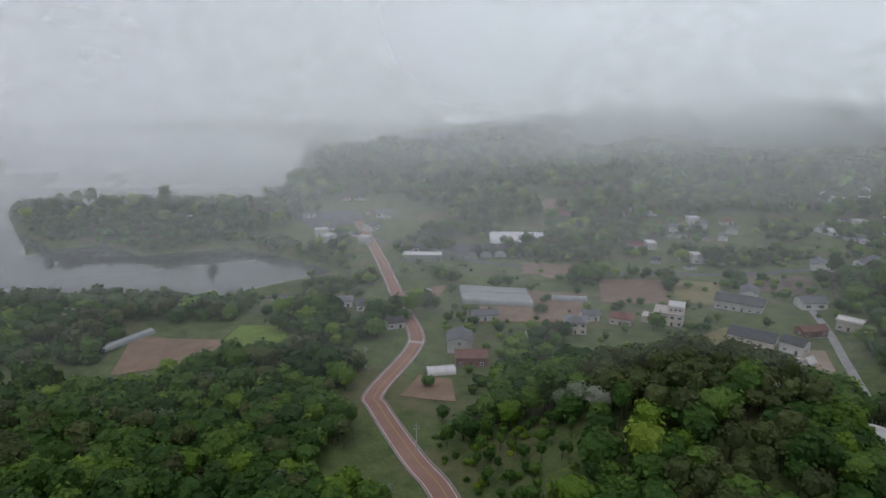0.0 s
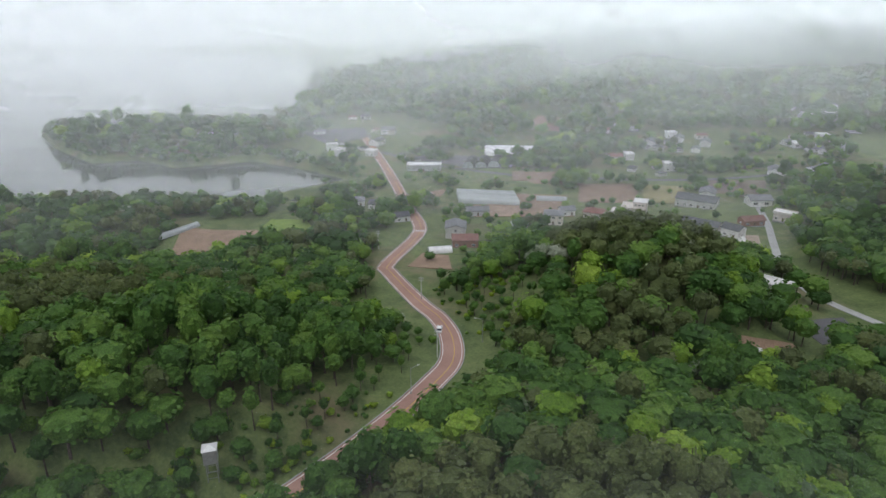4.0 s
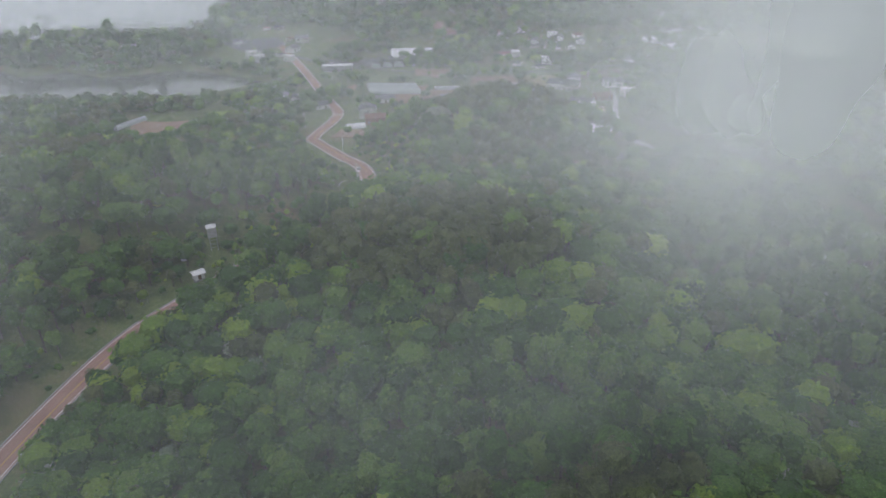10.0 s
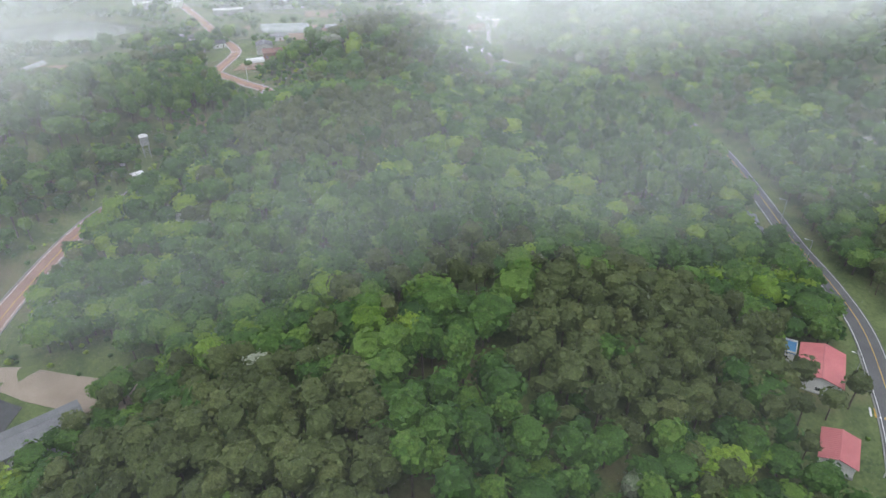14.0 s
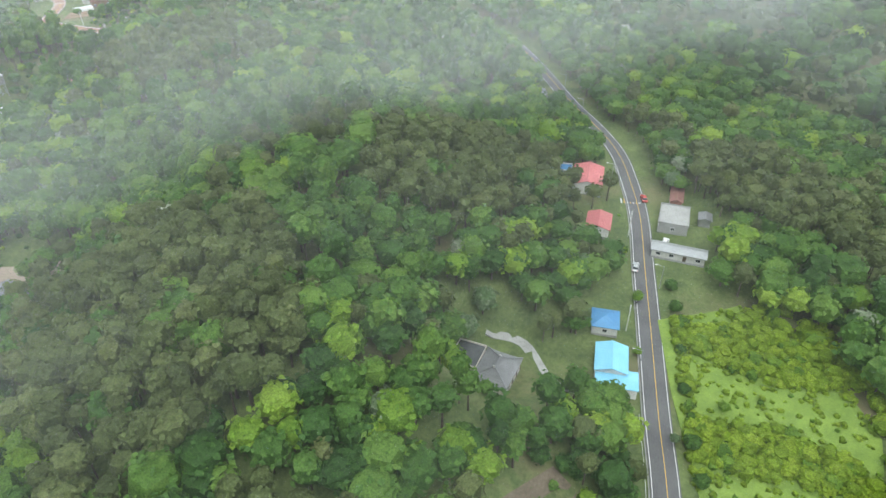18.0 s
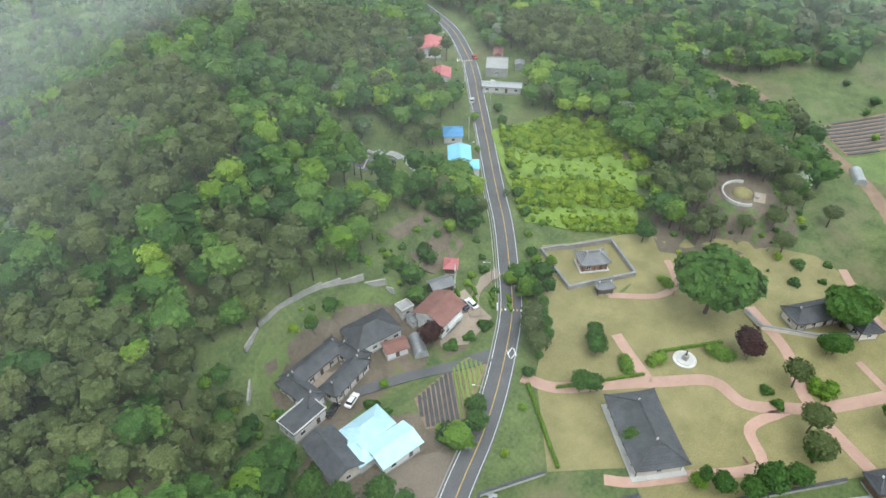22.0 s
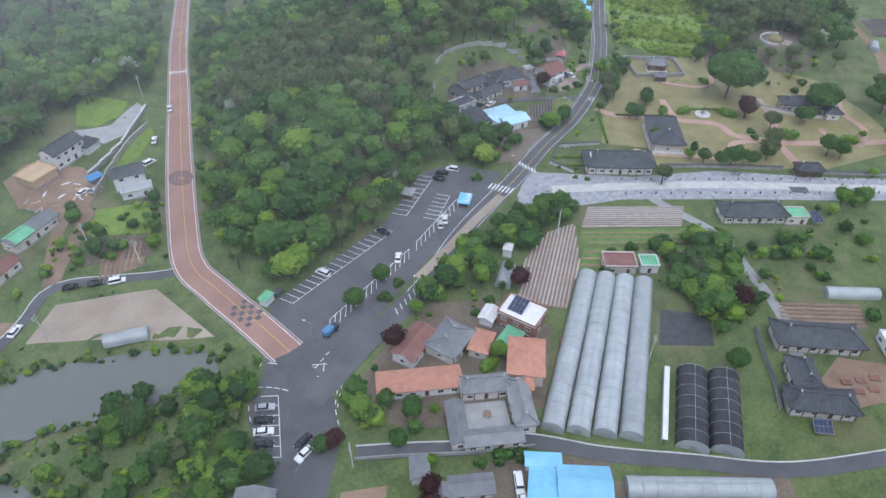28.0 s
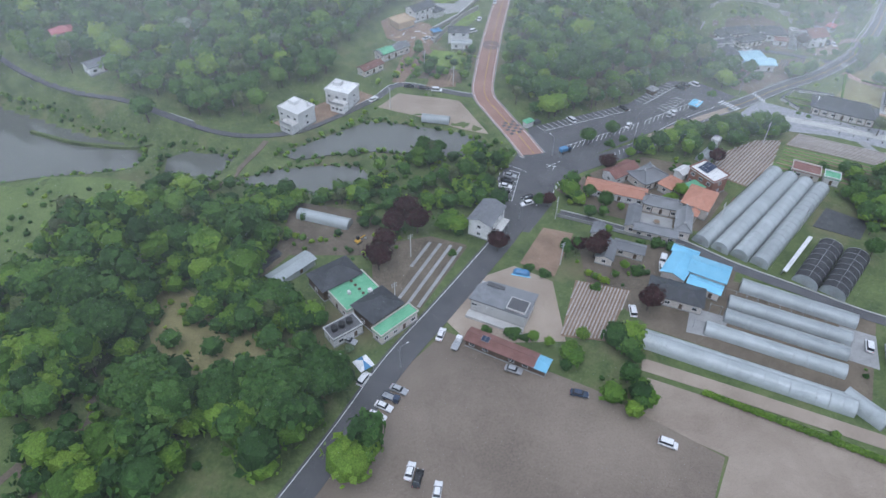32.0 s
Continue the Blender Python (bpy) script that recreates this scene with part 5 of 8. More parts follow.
def wood(name, places, count, size, label, bark=True, cuts=3):
    """Many trees as one growth. places: rows of x, y, z, height factor, sort."""
    rng = np.random.default_rng(len(places) + 7)
    cos, fcs, tints, idx, at = [], [], [], [], 0
    for sort in SORTS:
        mine = [p for p in places if p[4] == sort]
        forms = [tree_forms(31 * k + len(sort), SORTS[sort][0], count, size, cuts) for k in range(5)]
        for k, (crown, trunk) in enumerate(forms):
            rows = np.array([p[:4] for p in mine[k::5]], float)
            if not len(rows):
                continue
            n = len(rows)
            an = rng.uniform(0, 6.28, n)
            wide = rows[:, 3] * rng.uniform(0.92, 1.32, n)
            high = rows[:, 3] * rng.uniform(0.85, 1.2, n)
            tone = np.clip(rng.normal(0.42, 0.26, n), 0.0, 1.0)
            for (co, fc), slot in ((crown, SORT_INDEX[sort]), (trunk, 4))[: 2 if bark else 1]:
                x = co[None, :, 0] * np.cos(an)[:, None] - co[None, :, 1] * np.sin(an)[:, None]
                y = co[None, :, 0] * np.sin(an)[:, None] + co[None, :, 1] * np.cos(an)[:, None]
                p = np.stack([x * wide[:, None] + rows[:, :1], y * wide[:, None] + rows[:, 1:2], co[None, :, 2] * high[:, None] + rows[:, 2:3]], 2)
                f = fc[None] + (np.arange(n) * len(co))[:, None, None] + at
                cos.append(p.reshape(-1, 3))
                fcs.append(f.reshape(-1, 4))
                tints.append(np.repeat(tone, len(fc)))
                idx.append(np.full(n * len(fc), slot))
                at += n * len(co)
    ob = new(name, quads_mesh(name, np.vstack(cos), np.vstack(fcs), True, np.concatenate(tints), SORT_MATS, np.concatenate(idx)))
    return tagged(ob, label, "trees", kind="stuff")


# stands of brownish pine, of slim pale-stemmed trees, and young growth: x, y, half-width, half-depth
STANDS = [(-30, -122, 34, 42), (70, -98, 38, 22), (20, 30, 36, 24), (-90, -188, 32, 30), (70, 172, 30, 20), (160, -150, 24, 34), (-120, 130, 30, 24), (110, -248, 26, 20), (-160, -30, 26, 40)]
SLIM = [(26, -44, 44, 26), (-46, 104, 48, 26), (14, -118, 20, 18), (-110, 60, 30, 26), (130, 20, 34, 50)]
YOUNG = [(-25, 80, 13, 17), (22, 150, 14, 20), (-8, 205, 12, 22)]


def ring_of(x, y, rings):
    """How far out places lie from the nearest of several ellipses: below 1 inside."""
    return np.min([np.hypot((x - cx) / a, (y - cy) / b) for cx, cy, a, b in rings], axis=0)


CLEAR = []  # rows of x, y, half-width, half-depth: places with no wood
OPEN = []  # polygons with no wood


def scatter(seed, box, step, far=False):
    """Places for wild trees within a box of x0, x1, y0, y1: on the slopes, off roads, water and clearings."""
    rng = np.random.default_rng(seed)
    gx, gy = np.meshgrid(np.arange(box[0], box[1], step), np.arange(box[2], box[3], step))
    x = (gx + rng.uniform(-0.45, 0.45, gx.shape) * step).ravel()
    y = (gy + rng.uniform(-0.45, 0.45, gy.shape) * step).ravel()
    ok = np.ones(x.shape, bool)
    ok &= (bumps(x, y, HILLS) > 3.2) | (bumps(x, y, FAR_HILLS) > 7)
    ok &= ~((y < -222) & (x > -50) & (x < 85))
    for cx, cy, a, b in WOODS:
        ok |= ((x - cx) / a) ** 2 + ((y - cy) / b) ** 2 < 1
    for line, w in ((RED_ROAD, np.interp(y, [70, 85, 160, 195], [7.8, 9.5, 9.5, 13])), (GREY_ROAD, 8.0), (NORTH_LANE, 6.0), (SOUTH_ROAD, 9)):
        ok &= road_gap(x, y, line)[0] > w
    for poly, _, _ in WATERS:
        ok &= rim(x, y, poly) > 4
    ok &= road_gap(x, y, LANES["lane_west"])[0] > 5
    for cx, cy, a, b in CLEAR:
        ok &= ((x - cx) / a) ** 2 + ((y - cy) / b) ** 2 > 1
    for poly in OPEN:
        ok &= ~inside(x, y, poly)
    x, y = x[ok], y[ok]
    i = np.clip(np.searchsorted(GX, x) - 1, 0, len(GX) - 2)
    j = np.clip(np.searchsorted(GY, y) - 1, 0, len(GY) - 2)
    z = land(x, y)
    low = np.where(ring_of(x, y, YOUNG) < 1, 0.4, np.interp(road_gap(x, y, RED_ROAD)[0] + np.interp(y, [60, 72, 160, 175], [0, -8, -8, 0]), [3, 17], [0.42, 1.0]))  # young growth beside the red road
    pines, poles = ring_of(x, y, STANDS), ring_of(x, y, SLIM)
    out = []
    for a, b, c, lo, near_pine, near_slim in zip(x, y, z, low, pines, poles):
        v = noise.noise((a * 0.022, b * 0.022, 3.1)) + 0.45 * noise.noise((a * 0.08, b * 0.08, 8.2))
        q = rng.uniform()
        if near_pine + 0.35 * v < 1:
            sort = "pine" if q < 0.84 else "broad" if q < 0.97 else "blossom"
        elif near_slim + 0.3 * v < 1 or v < -0.42:
            sort = "tall" if q < 0.7 else "broad"
        elif v > 0.34:
            sort = "pine" if q < 0.8 else "broad"
        else:
            sort = "broad" if q < 0.74 else "fresh" if q < 0.87 else "pine" if q < 0.955 else "blossom"
        out.append((a, b, c, lo * (rng.uniform(0.72, 1.0) if sort == "blossom" else rng.uniform(0.85, 1.3)), sort))
    return out


WOODS = [(-60, 640, 130, 30), (-255, 515, 130, 54), (-160, 560, 60, 40), (-230, 285, 125, 40),
         (110, -20, 70, 110), (115, 75, 60, 75), (235, -20, 60, 150), (-150, 70, 95, 120), (-155, -60, 66, 90), (-120, 165, 70, 55), (88, 395, 34, 20), (95, 520, 90, 30), (235, 215, 62, 60), (210, 140, 40, 50), (215, -60, 50, 70), (225, 20, 35, 60), (130, -195, 22, 50),
         (-75, 215, 40, 30), (-45, 190, 18, 40), (180, -100, 35, 40), (-40, -196, 40, 14), (60, -150, 24, 16), (28, 192, 34, 22)]


def wall_line(name, pts_, high, thick, mat, cap, label):
    """A garden wall in straight pieces with a capping on each."""
    t = thing(name, pts_[0][0], pts_[0][1], 0, label, "wall", z=0)
    ox, oy = pts_[0]
    for (x0, y0), (x1, y1) in zip(pts_[:-1], pts_[1:]):
        n = max(1, int(math.hypot(x1 - x0, y1 - y0) / 6))
        for i in range(n):
            ax, ay, bx, by = x0 + (x1 - x0) * i / n, y0 + (y1 - y0) * i / n, x0 + (x1 - x0) * (i + 1) / n, y0 + (y1 - y0) * (i + 1) / n
            d, ang = math.hypot(bx - ax, by - ay), math.degrees(math.atan2(by - ay, bx - ax))
            z = gz((ax + bx) / 2, (ay + by) / 2)
            m = pose((ax + bx) / 2 - ox, (ay + by) / 2 - oy, z, 0, 0, ang)
            s = part("panel", box(d + 0.05, thick, high + 0.5, 0, 0, -0.5, 0.02), mat, t, m=m)
            if cap:
                part("coping", box(d + 0.08, thick + 0.35, 0.22, 0, 0, high, 0.06), cap, s)
    return t


# ---- the village at the junction ----
def two_part_villa(x, y, ang, label):
    t = house("villa", x, y, ang, 10.5, 9.0, 6.4, "flat", M_WALL, M_WALL, label, over=0.25, storeys=2, group="white villas")
    part("wing", box(6.0, 4.0, 3.4, 2.0, -6.4, -0.2, 0.04), M_WALL, t)
    part("terrace", box(6.3, 4.3, 0.25, 2.0, -6.4, 3.2, 0.03), M_PALE, t)
    for i in range(3):
        window(t, 0.2 + i * 1.8, -8.45, 1.6, 1.2, 1.2, 0)
    part("rail", box(6.2, 0.08, 0.9, 2.0, -8.4, 3.45), M_STEEL, t)
    part("stair_tower", box(3.2, 3.2, 1.6, -2.5, 1.5, 6.6, 0.04), M_WALL, t)
    return t


two_part_villa(-219, -256.5, 61 - 90, "two-storey white rendered villa with a flat roof and terrace")
two_part_villa(-236.5, -271, 48 - 90, "two-storey white rendered villa with a flat roof beside a lane")
sheet("villa_yard", [(-246, -272), (-228, -258), (-214, -246), (-206, -252), (-222, -267), (-238, -278)], M_SOIL, 0.06, "reddish earth yard round two white villas", "yard")

site = house("house_under_construction", -189.8, -187, 32, 9, 8, 2.9, "flat", M_LIGHTWOOD, M_LIGHTWOOD, "timber house under construction with raw plank decks", over=0.6, wins=0, door=False, category="building site")
for i in range(9):
    part("plank", box(9.6, 0.5, 0.06, 0, -3.8 + i * 0.95, 3.22, 0.01), M_LIGHTWOOD, site)
for i in range(8):
    part("post", box(0.16, 0.16, 1.1, -4.6 + i * 1.3, -4.3, 3.2), M_LIGHTWOOD, site)
sheet("site_yard", [(-200, -184), (-192, -176), (-176, -186), (-172, -202), (-182, -212), (-198, -200)], M_SOIL, 0.1, "torn-up reddish earth of a building site", "yard")
rngp = random.Random(4)
for i in range(14):
    px, py = -188 + rngp.uniform(-8, 10), -198 + rngp.uniform(-7, 5)
    t = thing("board_stack", px, py, rngp.uniform(0, 180), "small stack of sawn boards on bare earth", "boards", "board stacks")
    for k in range(3):
        part("board", box(rngp.uniform(1.5, 3), 0.35, 0.08, 0, k * 0.12, 0.02 + k * 0.1), (M_LIGHTWOOD, M_WHITE, M_CONCRETE)[i % 3], t)
h = house("white_modern_house", -180, -178.5, 36, 13, 7, 5.6, "gable", M_WALL, M_ROOFTILE, "white modern house with a dark gabled roof", storeys=2, rise=2.0, group="")
part("side_wing", box(6.5, 6, 3, 8.2, -2.2, -0.2, 0.04), M_WALL, h)
part("side_roof", roof_hip(6.5, 6, 1.6, 0.4, seams=0.6), M_ROOFTILE, h, m=pose(8.2, -2.2, 2.9))
house("dark_green_roof_house", -164.3, -205, -8, 9.5, 6.5, 5.4, "gable", M_WALL, M_ROOFTILE, "white two-storey house with a dark green roof", storeys=2, rise=1.6)
house("annex", -163.8, -211.5, -8, 9.5, 4.0, 2.6, "flat", M_WALL, M_FILM, "low white annex with a pale flat roof", over=0.2, category="annex")
house("pink_long_house", -196.4, -216, 35, 16, 5.5, 3.2, "gable", M_CREAM, M_SLATE, "long pinkish farmhouse with a patched roof", rise=1.4)
house("green_roof_house", -199.5, -218.5, 35, 6, 5.2, 3.6, "gable", M_CREAM, M_GREEN, "small farmhouse under a turquoise sheet roof", rise=1.3)
house("brown_long_house", -206.8, -231, 39, 11, 4.6, 3.0, "gable", M_CREAM, M_BROWN, "long low house with a brown roof", rise=1.2)
tent = house("blue_canopy", -174, -197, 20, 4, 3, 2.2, "hip", M_CONCRETE, M_DEEPBLUE, "small blue canopy over building materials", rise=0.6, wins=0, door=False, category="canopy")

h = house("white_dark_roof_house", -173.6, -340.2, 55, 11.2, 7.4, 6.2, "gable", M_WALL, M_SLATE, "two-storey white house with a dark grey metal roof on the road", storeys=2, rise=1.5)
part("canopy", box(7, 2.6, 0.2, 0.5, -5.2, 2.9, 0.03), M_PALE, h, "pale flat canopy")
for i in range(3):
    part("canopy_post", rod(0.08, 2.9, -2.5 + i * 3, -6.3, 0, 6), M_STEEL, h)
house("brown_roof_house", -121, -316.6, 27, 11.5, 6, 3.2, "gable", M_WALL, M_BROWN, "old house with a brown ridged sheet roof", rise=1.4)
house("blue_slate_house", -112.6, -320.5, 25, 10.5, 8.5, 3.2, "giwa", M_CREAM, M_SLATE, "village house with a blue-grey tiled roof", rise=2.4)
house("orange_long_house", -126.3, -327.4, -26, 20, 6.0, 3.0, "gable", M_WALL, M_ORANGE, "long low building with an orange sheet roof", rise=1.2)
house("orange_small_house", -106.2, -325.6, 38, 7, 4.8, 3.0, "hip", M_CREAM, M_ORANGE, "small cream house with orange clay roof tiles", rise=1.4)
h = house("orange_large_house", -100.4, -336.6, 50, 11.5, 8.6, 4.2, "hip", M_CREAM, M_ORANGE, "large cream house with stepped orange tiled roofs", rise=2.2, storeys=1)
part("porch_roof", roof_hip(5, 4, 1.2, 0.3, seams=0.6), M_ORANGE, h, m=pose(-6.5, 0, 3.0))
part("porch", box(4.6, 3.6, 3, -6.5, 0, -0.2, 0.03), M_CREAM, h)
h = house("brick_solar_house", -92.6, -325, 25 - 90, 10.5, 7.5, 6.0, "flat", M_BRICK, M_WALL, "two-storey red brick house with solar panels on its white roof", over=0.3, storeys=2)
solar(h, -1.5, 0.5, 6.9, 4, 3)
part("green_terrace", box(5, 6.5, 3.0, 0.5, -7.2, -0.2, 0.03), M_BRICK, h)
part("terrace_floor", box(5.4, 6.9, 0.16, 0.5, -7.2, 2.85, 0.02), M_GREEN, h, "green coated terrace floor")
part("shed", box(4, 4, 2.6, -3.4, 6.4, -0.2, 0.03), M_WALL, h)
house("white_shed", -98.5, -318.5, 30, 5, 3.6, 2.6, "gable", M_WALL, M_WALL, "small white shed among village houses", rise=0.8, wins=1, category="shed")

# courtyard house with pale tiled wings
house("courtyard_wing_north", -113.5, -337.2, -26, 12, 4.6, 3.3, "giwa", M_CREAM, M_GREYTILE, "pale grey tiled wing of a courtyard house", rise=2.2, category="house")
house("courtyard_wing_east", -109.6, -346.2, -26 + 90, 13, 4.6, 3.3, "giwa", M_CREAM, M_GREYTILE, "pale grey tiled side wing of a courtyard house", rise=2.2, category="house")
house("courtyard_wing_south", -120.5, -350.0, -26, 13, 3.8, 2.9, "gable", M_CREAM, M_SLATE, "dark sheet-roofed wing of a courtyard house", rise=1.2, category="house")
house("courtyard_wing_west", -125.3, -342.5, 64, 11, 3.6, 2.9, "gable", M_CREAM, M_SLATE, "dark sheet-roofed side wing of a courtyard house", rise=1.1, category="house")
sheet("courtyard", [(-121, -337), (-111, -342), (-114, -348.5), (-123.5, -344)], M_CONCRETE, 0.08, "grey paved court of a house", "yard")
t = thing("round_planter", -117, -343, 0, "round stone planter in the middle of a court", "planter")
part("rim", rod(1.2, 0.4, 0, 0, 0, 12), M_STONE, t)
part("soil", rod(1.0, 0.45, 0, 0, 0, 12), M_SOIL, t)

house("old_grey_house", -139, -357.5, 62, 8.5, 5, 2.8, "gable", M_CREAM, M_SLATE, "old low house with a dark grey roof", rise=1.1)
house("old_grey_wing", -131.5, -357, -28, 9, 4.2, 2.8, "gable", M_CREAM, M_SLATE, "grey-roofed wing beside a small court", rise=1.0)
house("small_dark_house", -138.5, -347.5, 62, 5, 3.6, 2.6, "gable", M_WALL, M_SLATE, "tiny white house with a dark roof", rise=1.1, wins=1)

blue = house("blue_roof_workshop", -120, -367.4, 48, 10.5, 6.4, 3.6, "gable", M_CREAM, M_BLUE, "workshop under bright sky-blue sheet roofs", rise=1.2, category="workshop")
house("blue_roof_hall", -111.6, -370.2, -36, 10.6, 7.4, 3.9, "gable", M_CREAM, M_BLUE, "hall under a bright sky-blue sheet roof", rise=1.3, category="workshop")
house("blue_roof_porch", -115, -375.5, -38, 9, 3.6, 3.0, "gable", M_CREAM, M_BLUE, "low porch under a sky-blue sheet roof", rise=0.7, wins=1, category="workshop")
house("blue_roof_shed", -114.8, -360.6, -36, 7.2, 2.8, 2.7, "gable", M_CREAM, M_BLUE, "small shed under a sky-blue sheet roof", rise=0.7, wins=1, category="shed")
house("green_black_house", -124.5, -377.5, -28, 15, 7.4, 3.2, "hip", M_CREAM, M_ROOFTILE, "low house with a dark greenish roof", rise=1.7)
sheet("cluttered_yard", [(-121, -381), (-112, -386), (-117, -394), (-126, -390)], M_CONCRETE, 0.07, "cluttered concrete yard behind a house", "yard")

# modern angular building on the gravel court
art = thing("gallery_building", -175.0, -376.5, -32, "angular pale concrete building with a cut-in courtyard", "building")
part("wall", box(16, 8.5, 4.6, 0, 0, -0.3, 0.04), M_PALE, art)
bm = bmesh.new()
pts_ = [(-8.6, -4.6, 5.0), (-8.6, 2.2, 4.4), (-6.0, 4.8, 4.6), (8.6, 4.8, 5.6), (8.6, -4.6, 5.2)]
up = [bm.verts.new(p) for p in pts_]
dn = [bm.verts.new((p[0], p[1], p[2] - 0.45)) for p in pts_]
bm.faces.new(up)
bm.faces.new(list(reversed(dn)))
for i in range(5):
    bm.faces.new([up[i - 1], dn[i - 1], dn[i], up[i]])
bmesh.ops.recalc_face_normals(bm, faces=bm.faces)
part("roof", bm, M_SLATE, art, "faceted grey metal roof")
part("court_wall", box(5.6, 4.8, 0.5, 5.0, -1.8, 5.35, 0.02), M_PALE, art)
part("court_floor", box(5.0, 4.2, 0.1, 5.0, -1.8, 5.8), M_ASPHALT, art, "dark floor of the open court")
# the slot's shade is a dark plate laid on top; nothing is cut
part("roof_slot", box(5.2, 1.3, 0.14, -3.4, 3.2, 4.95), M_ASPHALT, art, "dark plate on the roof standing in for a shaded slot")
part("terrace", box(16.5, 2.6, 1.2, 0, -6.0, -0.3, 0.03), M_PALE, art)
for i in range(5):
    window(art, -5 + i * 1.7, -4.28, 3.2, 0.7, 0.6, 0)
window(art, -6.9, -4.28, 3.0, 1.6, 1.0, 0)

shed = house("brown_shed", -178.3, -392.2, -34, 19, 4.2, 2.7, "gable", M_WOOD, M_BROWN, "long low shed with a brown sheet roof beside the yard", rise=0.8, wins=1, category="shed")
solar(shed, -4.5, -0.4, 3.7, 2, 1)
house("shed_end", -169.0, -398.5, -34, 3.4, 4.0, 2.5, "gable", M_WOOD, M_BLUE, "end of a shed under blue sheet", rise=0.6, wins=0, door=False, category="shed")

# restaurant with green terraces
rest = house("restaurant_main", -221.8, -361.8, 31, 12.5, 8.6, 4.2, "hip", M_WOOD, M_ROOFTILE, "dark-roofed restaurant building beside green terraces", rise=2.4, category="restaurant")
house("restaurant_hall", -210, -375.2, 38, 10.5, 8.8, 4.4, "hip", M_WOOD, M_ROOFTILE, "dark hip-roofed restaurant hall", rise=2.6, category="restaurant")
deck = house("restaurant_terrace", -216.2, -368.6, -58, 11, 12, 3.4, "flat", M_CREAM, M_GREEN, "flat terrace with a worn bright green coating", over=0.2, category="restaurant")
house("street_restaurant", -205.5, -380.5, 38, 13, 3.6, 3.2, "flat", M_CREAM, M_GREEN, "street front with a green coated flat roof", over=0.3, category="restaurant")
part("air_conditioner", box(1.4, 1.0, 1.3, 3.6, 3.0, 3.9, 0.05), M_WALL, deck)
part("air_conditioner", box(1.0, 0.8, 1.0, 0.4, -2.0, 3.9, 0.05), M_WALL, deck)
for i in range(4):
    part("table", rod(0.5, 0.08, -3 + i * 2, 1.0, 4.4, 10), M_WOOD, deck)
back = house("kitchen_block", -219.5, -381.5, 31, 9, 5, 2.9, "flat", M_WALL, M_ASPHALT, "low kitchen block with round tanks on its roof", over=0.2, category="annex")
for i in range(3):
    part("tank", rod(0.9, 1.2, -2.5 + i * 2.3, 0.3, 3.3, 14), M_DARK, back, "round dark water tank")
tent = thing("market_tent", -214.5, -393.5, 31, "small tent with blue and white canopy panels", "tent")
for sx in (-1, 1):
    for sy in (-1, 1):
        part("pole", rod(0.05, 2.3, sx * 1.8, sy * 1.8, 0, 6), M_STEEL, tent)
part("canopy", roof_hip(3.8, 3.8, 1.3, 0.2, 0.05), M_WHITE, tent, m=pose(0, 0, 2.3))
part("stripe", roof_hip(1.6, 3.9, 1.34, 0.2, 0.03), M_DEEPBLUE, tent, m=pose(0, 0, 2.33))
house("white_stall", -222.3, -391.8, 25, 4, 2.8, 2.3, "gable", M_WALL, M_WALL, "small white stall beside the lane", rise=0.7, wins=0, category="stall")

# ---- the park by the ponds ----
sheet("west_lawn", [(-279, -357), (-268, -357), (-255, -368), (-242, -376), (-238, -390), (-246, -396), (-261, -390), (-270, -380)], M_LAWN, 0.07, "pale mown glade among tall trees", "lawn")
sheet("west_meadow", [(-345, -302), (-300, -306), (-272, -312), (-262, -322), (-290, -345), (-305, -352), (-345, -362)], M_ROUGH, 0.06, "green grass between the pond and the groves", "lawn")
sheet("west_meadow", [(-345, -372), (-312, -362), (-300, -378), (-296, -396), (-284, -410), (-276, -440), (-345, -450)], M_ROUGH, 0.06, "rough green parkland crossed by footpaths", "lawn")
for pts_, w in (([(-335, -362), (-316, -357), (-308, -354), (-300, -342), (-286, -332), (-271, -323), (-260, -306), (-252, -292), (-248, -283)], 2.2), ([(-300, -425), (-292, -414), (-288, -408), (-280, -405), (-281, -396), (-290, -386)], 1.8),
                ([(-330, -408), (-310, -403), (-301, -399), (-297, -397), (-291, -390), (-289, -386)], 1.8), ([(-292, -414), (-286, -422), (-284, -440)], 1.8)):
    ribbon("park_path", [(x, y, gz(x, y)) for x, y, _ in spline([(x, y, 0.0) for x, y in pts_], 2.0)], w, M_DIRT, 0.12, 0, "trodden earth footpath through the park", "path")
# banks between the ponds
ribbon("pond_bank", [(x, y, gz(x, y) if gz(x, y) > -0.4 else -0.35) for x, y, _ in spline([(-338, -266, 0), (-318, -276, 0), (-296, -281, 0), (-286, -284, 0)], 3)], 1.2, M_GROUND, 0.2, 0, "narrow grassy bank across the water", "bank", deep=1.6)

# ---- greenhouses ----
for i in range(4):
    f = (i + 0.5) / 4
    ax, ay, bx, by = -109.5 + 18.5 * f, -353 - 15.5 * f, -66.0 + 15.5 * f, -318.5 - 14.5 * f
    tunnel((ax + bx) / 2, (ay + by) / 2, math.degrees(math.atan2(by - ay, bx - ax)), math.hypot(bx - ax, by - ay), 5.6, 3.4, M_FILM, "long greenhouse under dull silver film")
for i in range(2):
    f = (i + 0.5) / 2
    tunnel(-77 + 11.5 * f - 0.8, -366.5 - 10 * f + 0.5, 41, 23, 7.4, 3.6, M_SHADE, "greenhouse under black shade net with white seams")
t = thing("white_flap", -79.6, -364.2, 41, "strip of white film rolled up along a greenhouse", "film")
part("roll", box(22, 1.3, 0.25, 0, 0, 1.9, 0.1), M_WHITE, t)
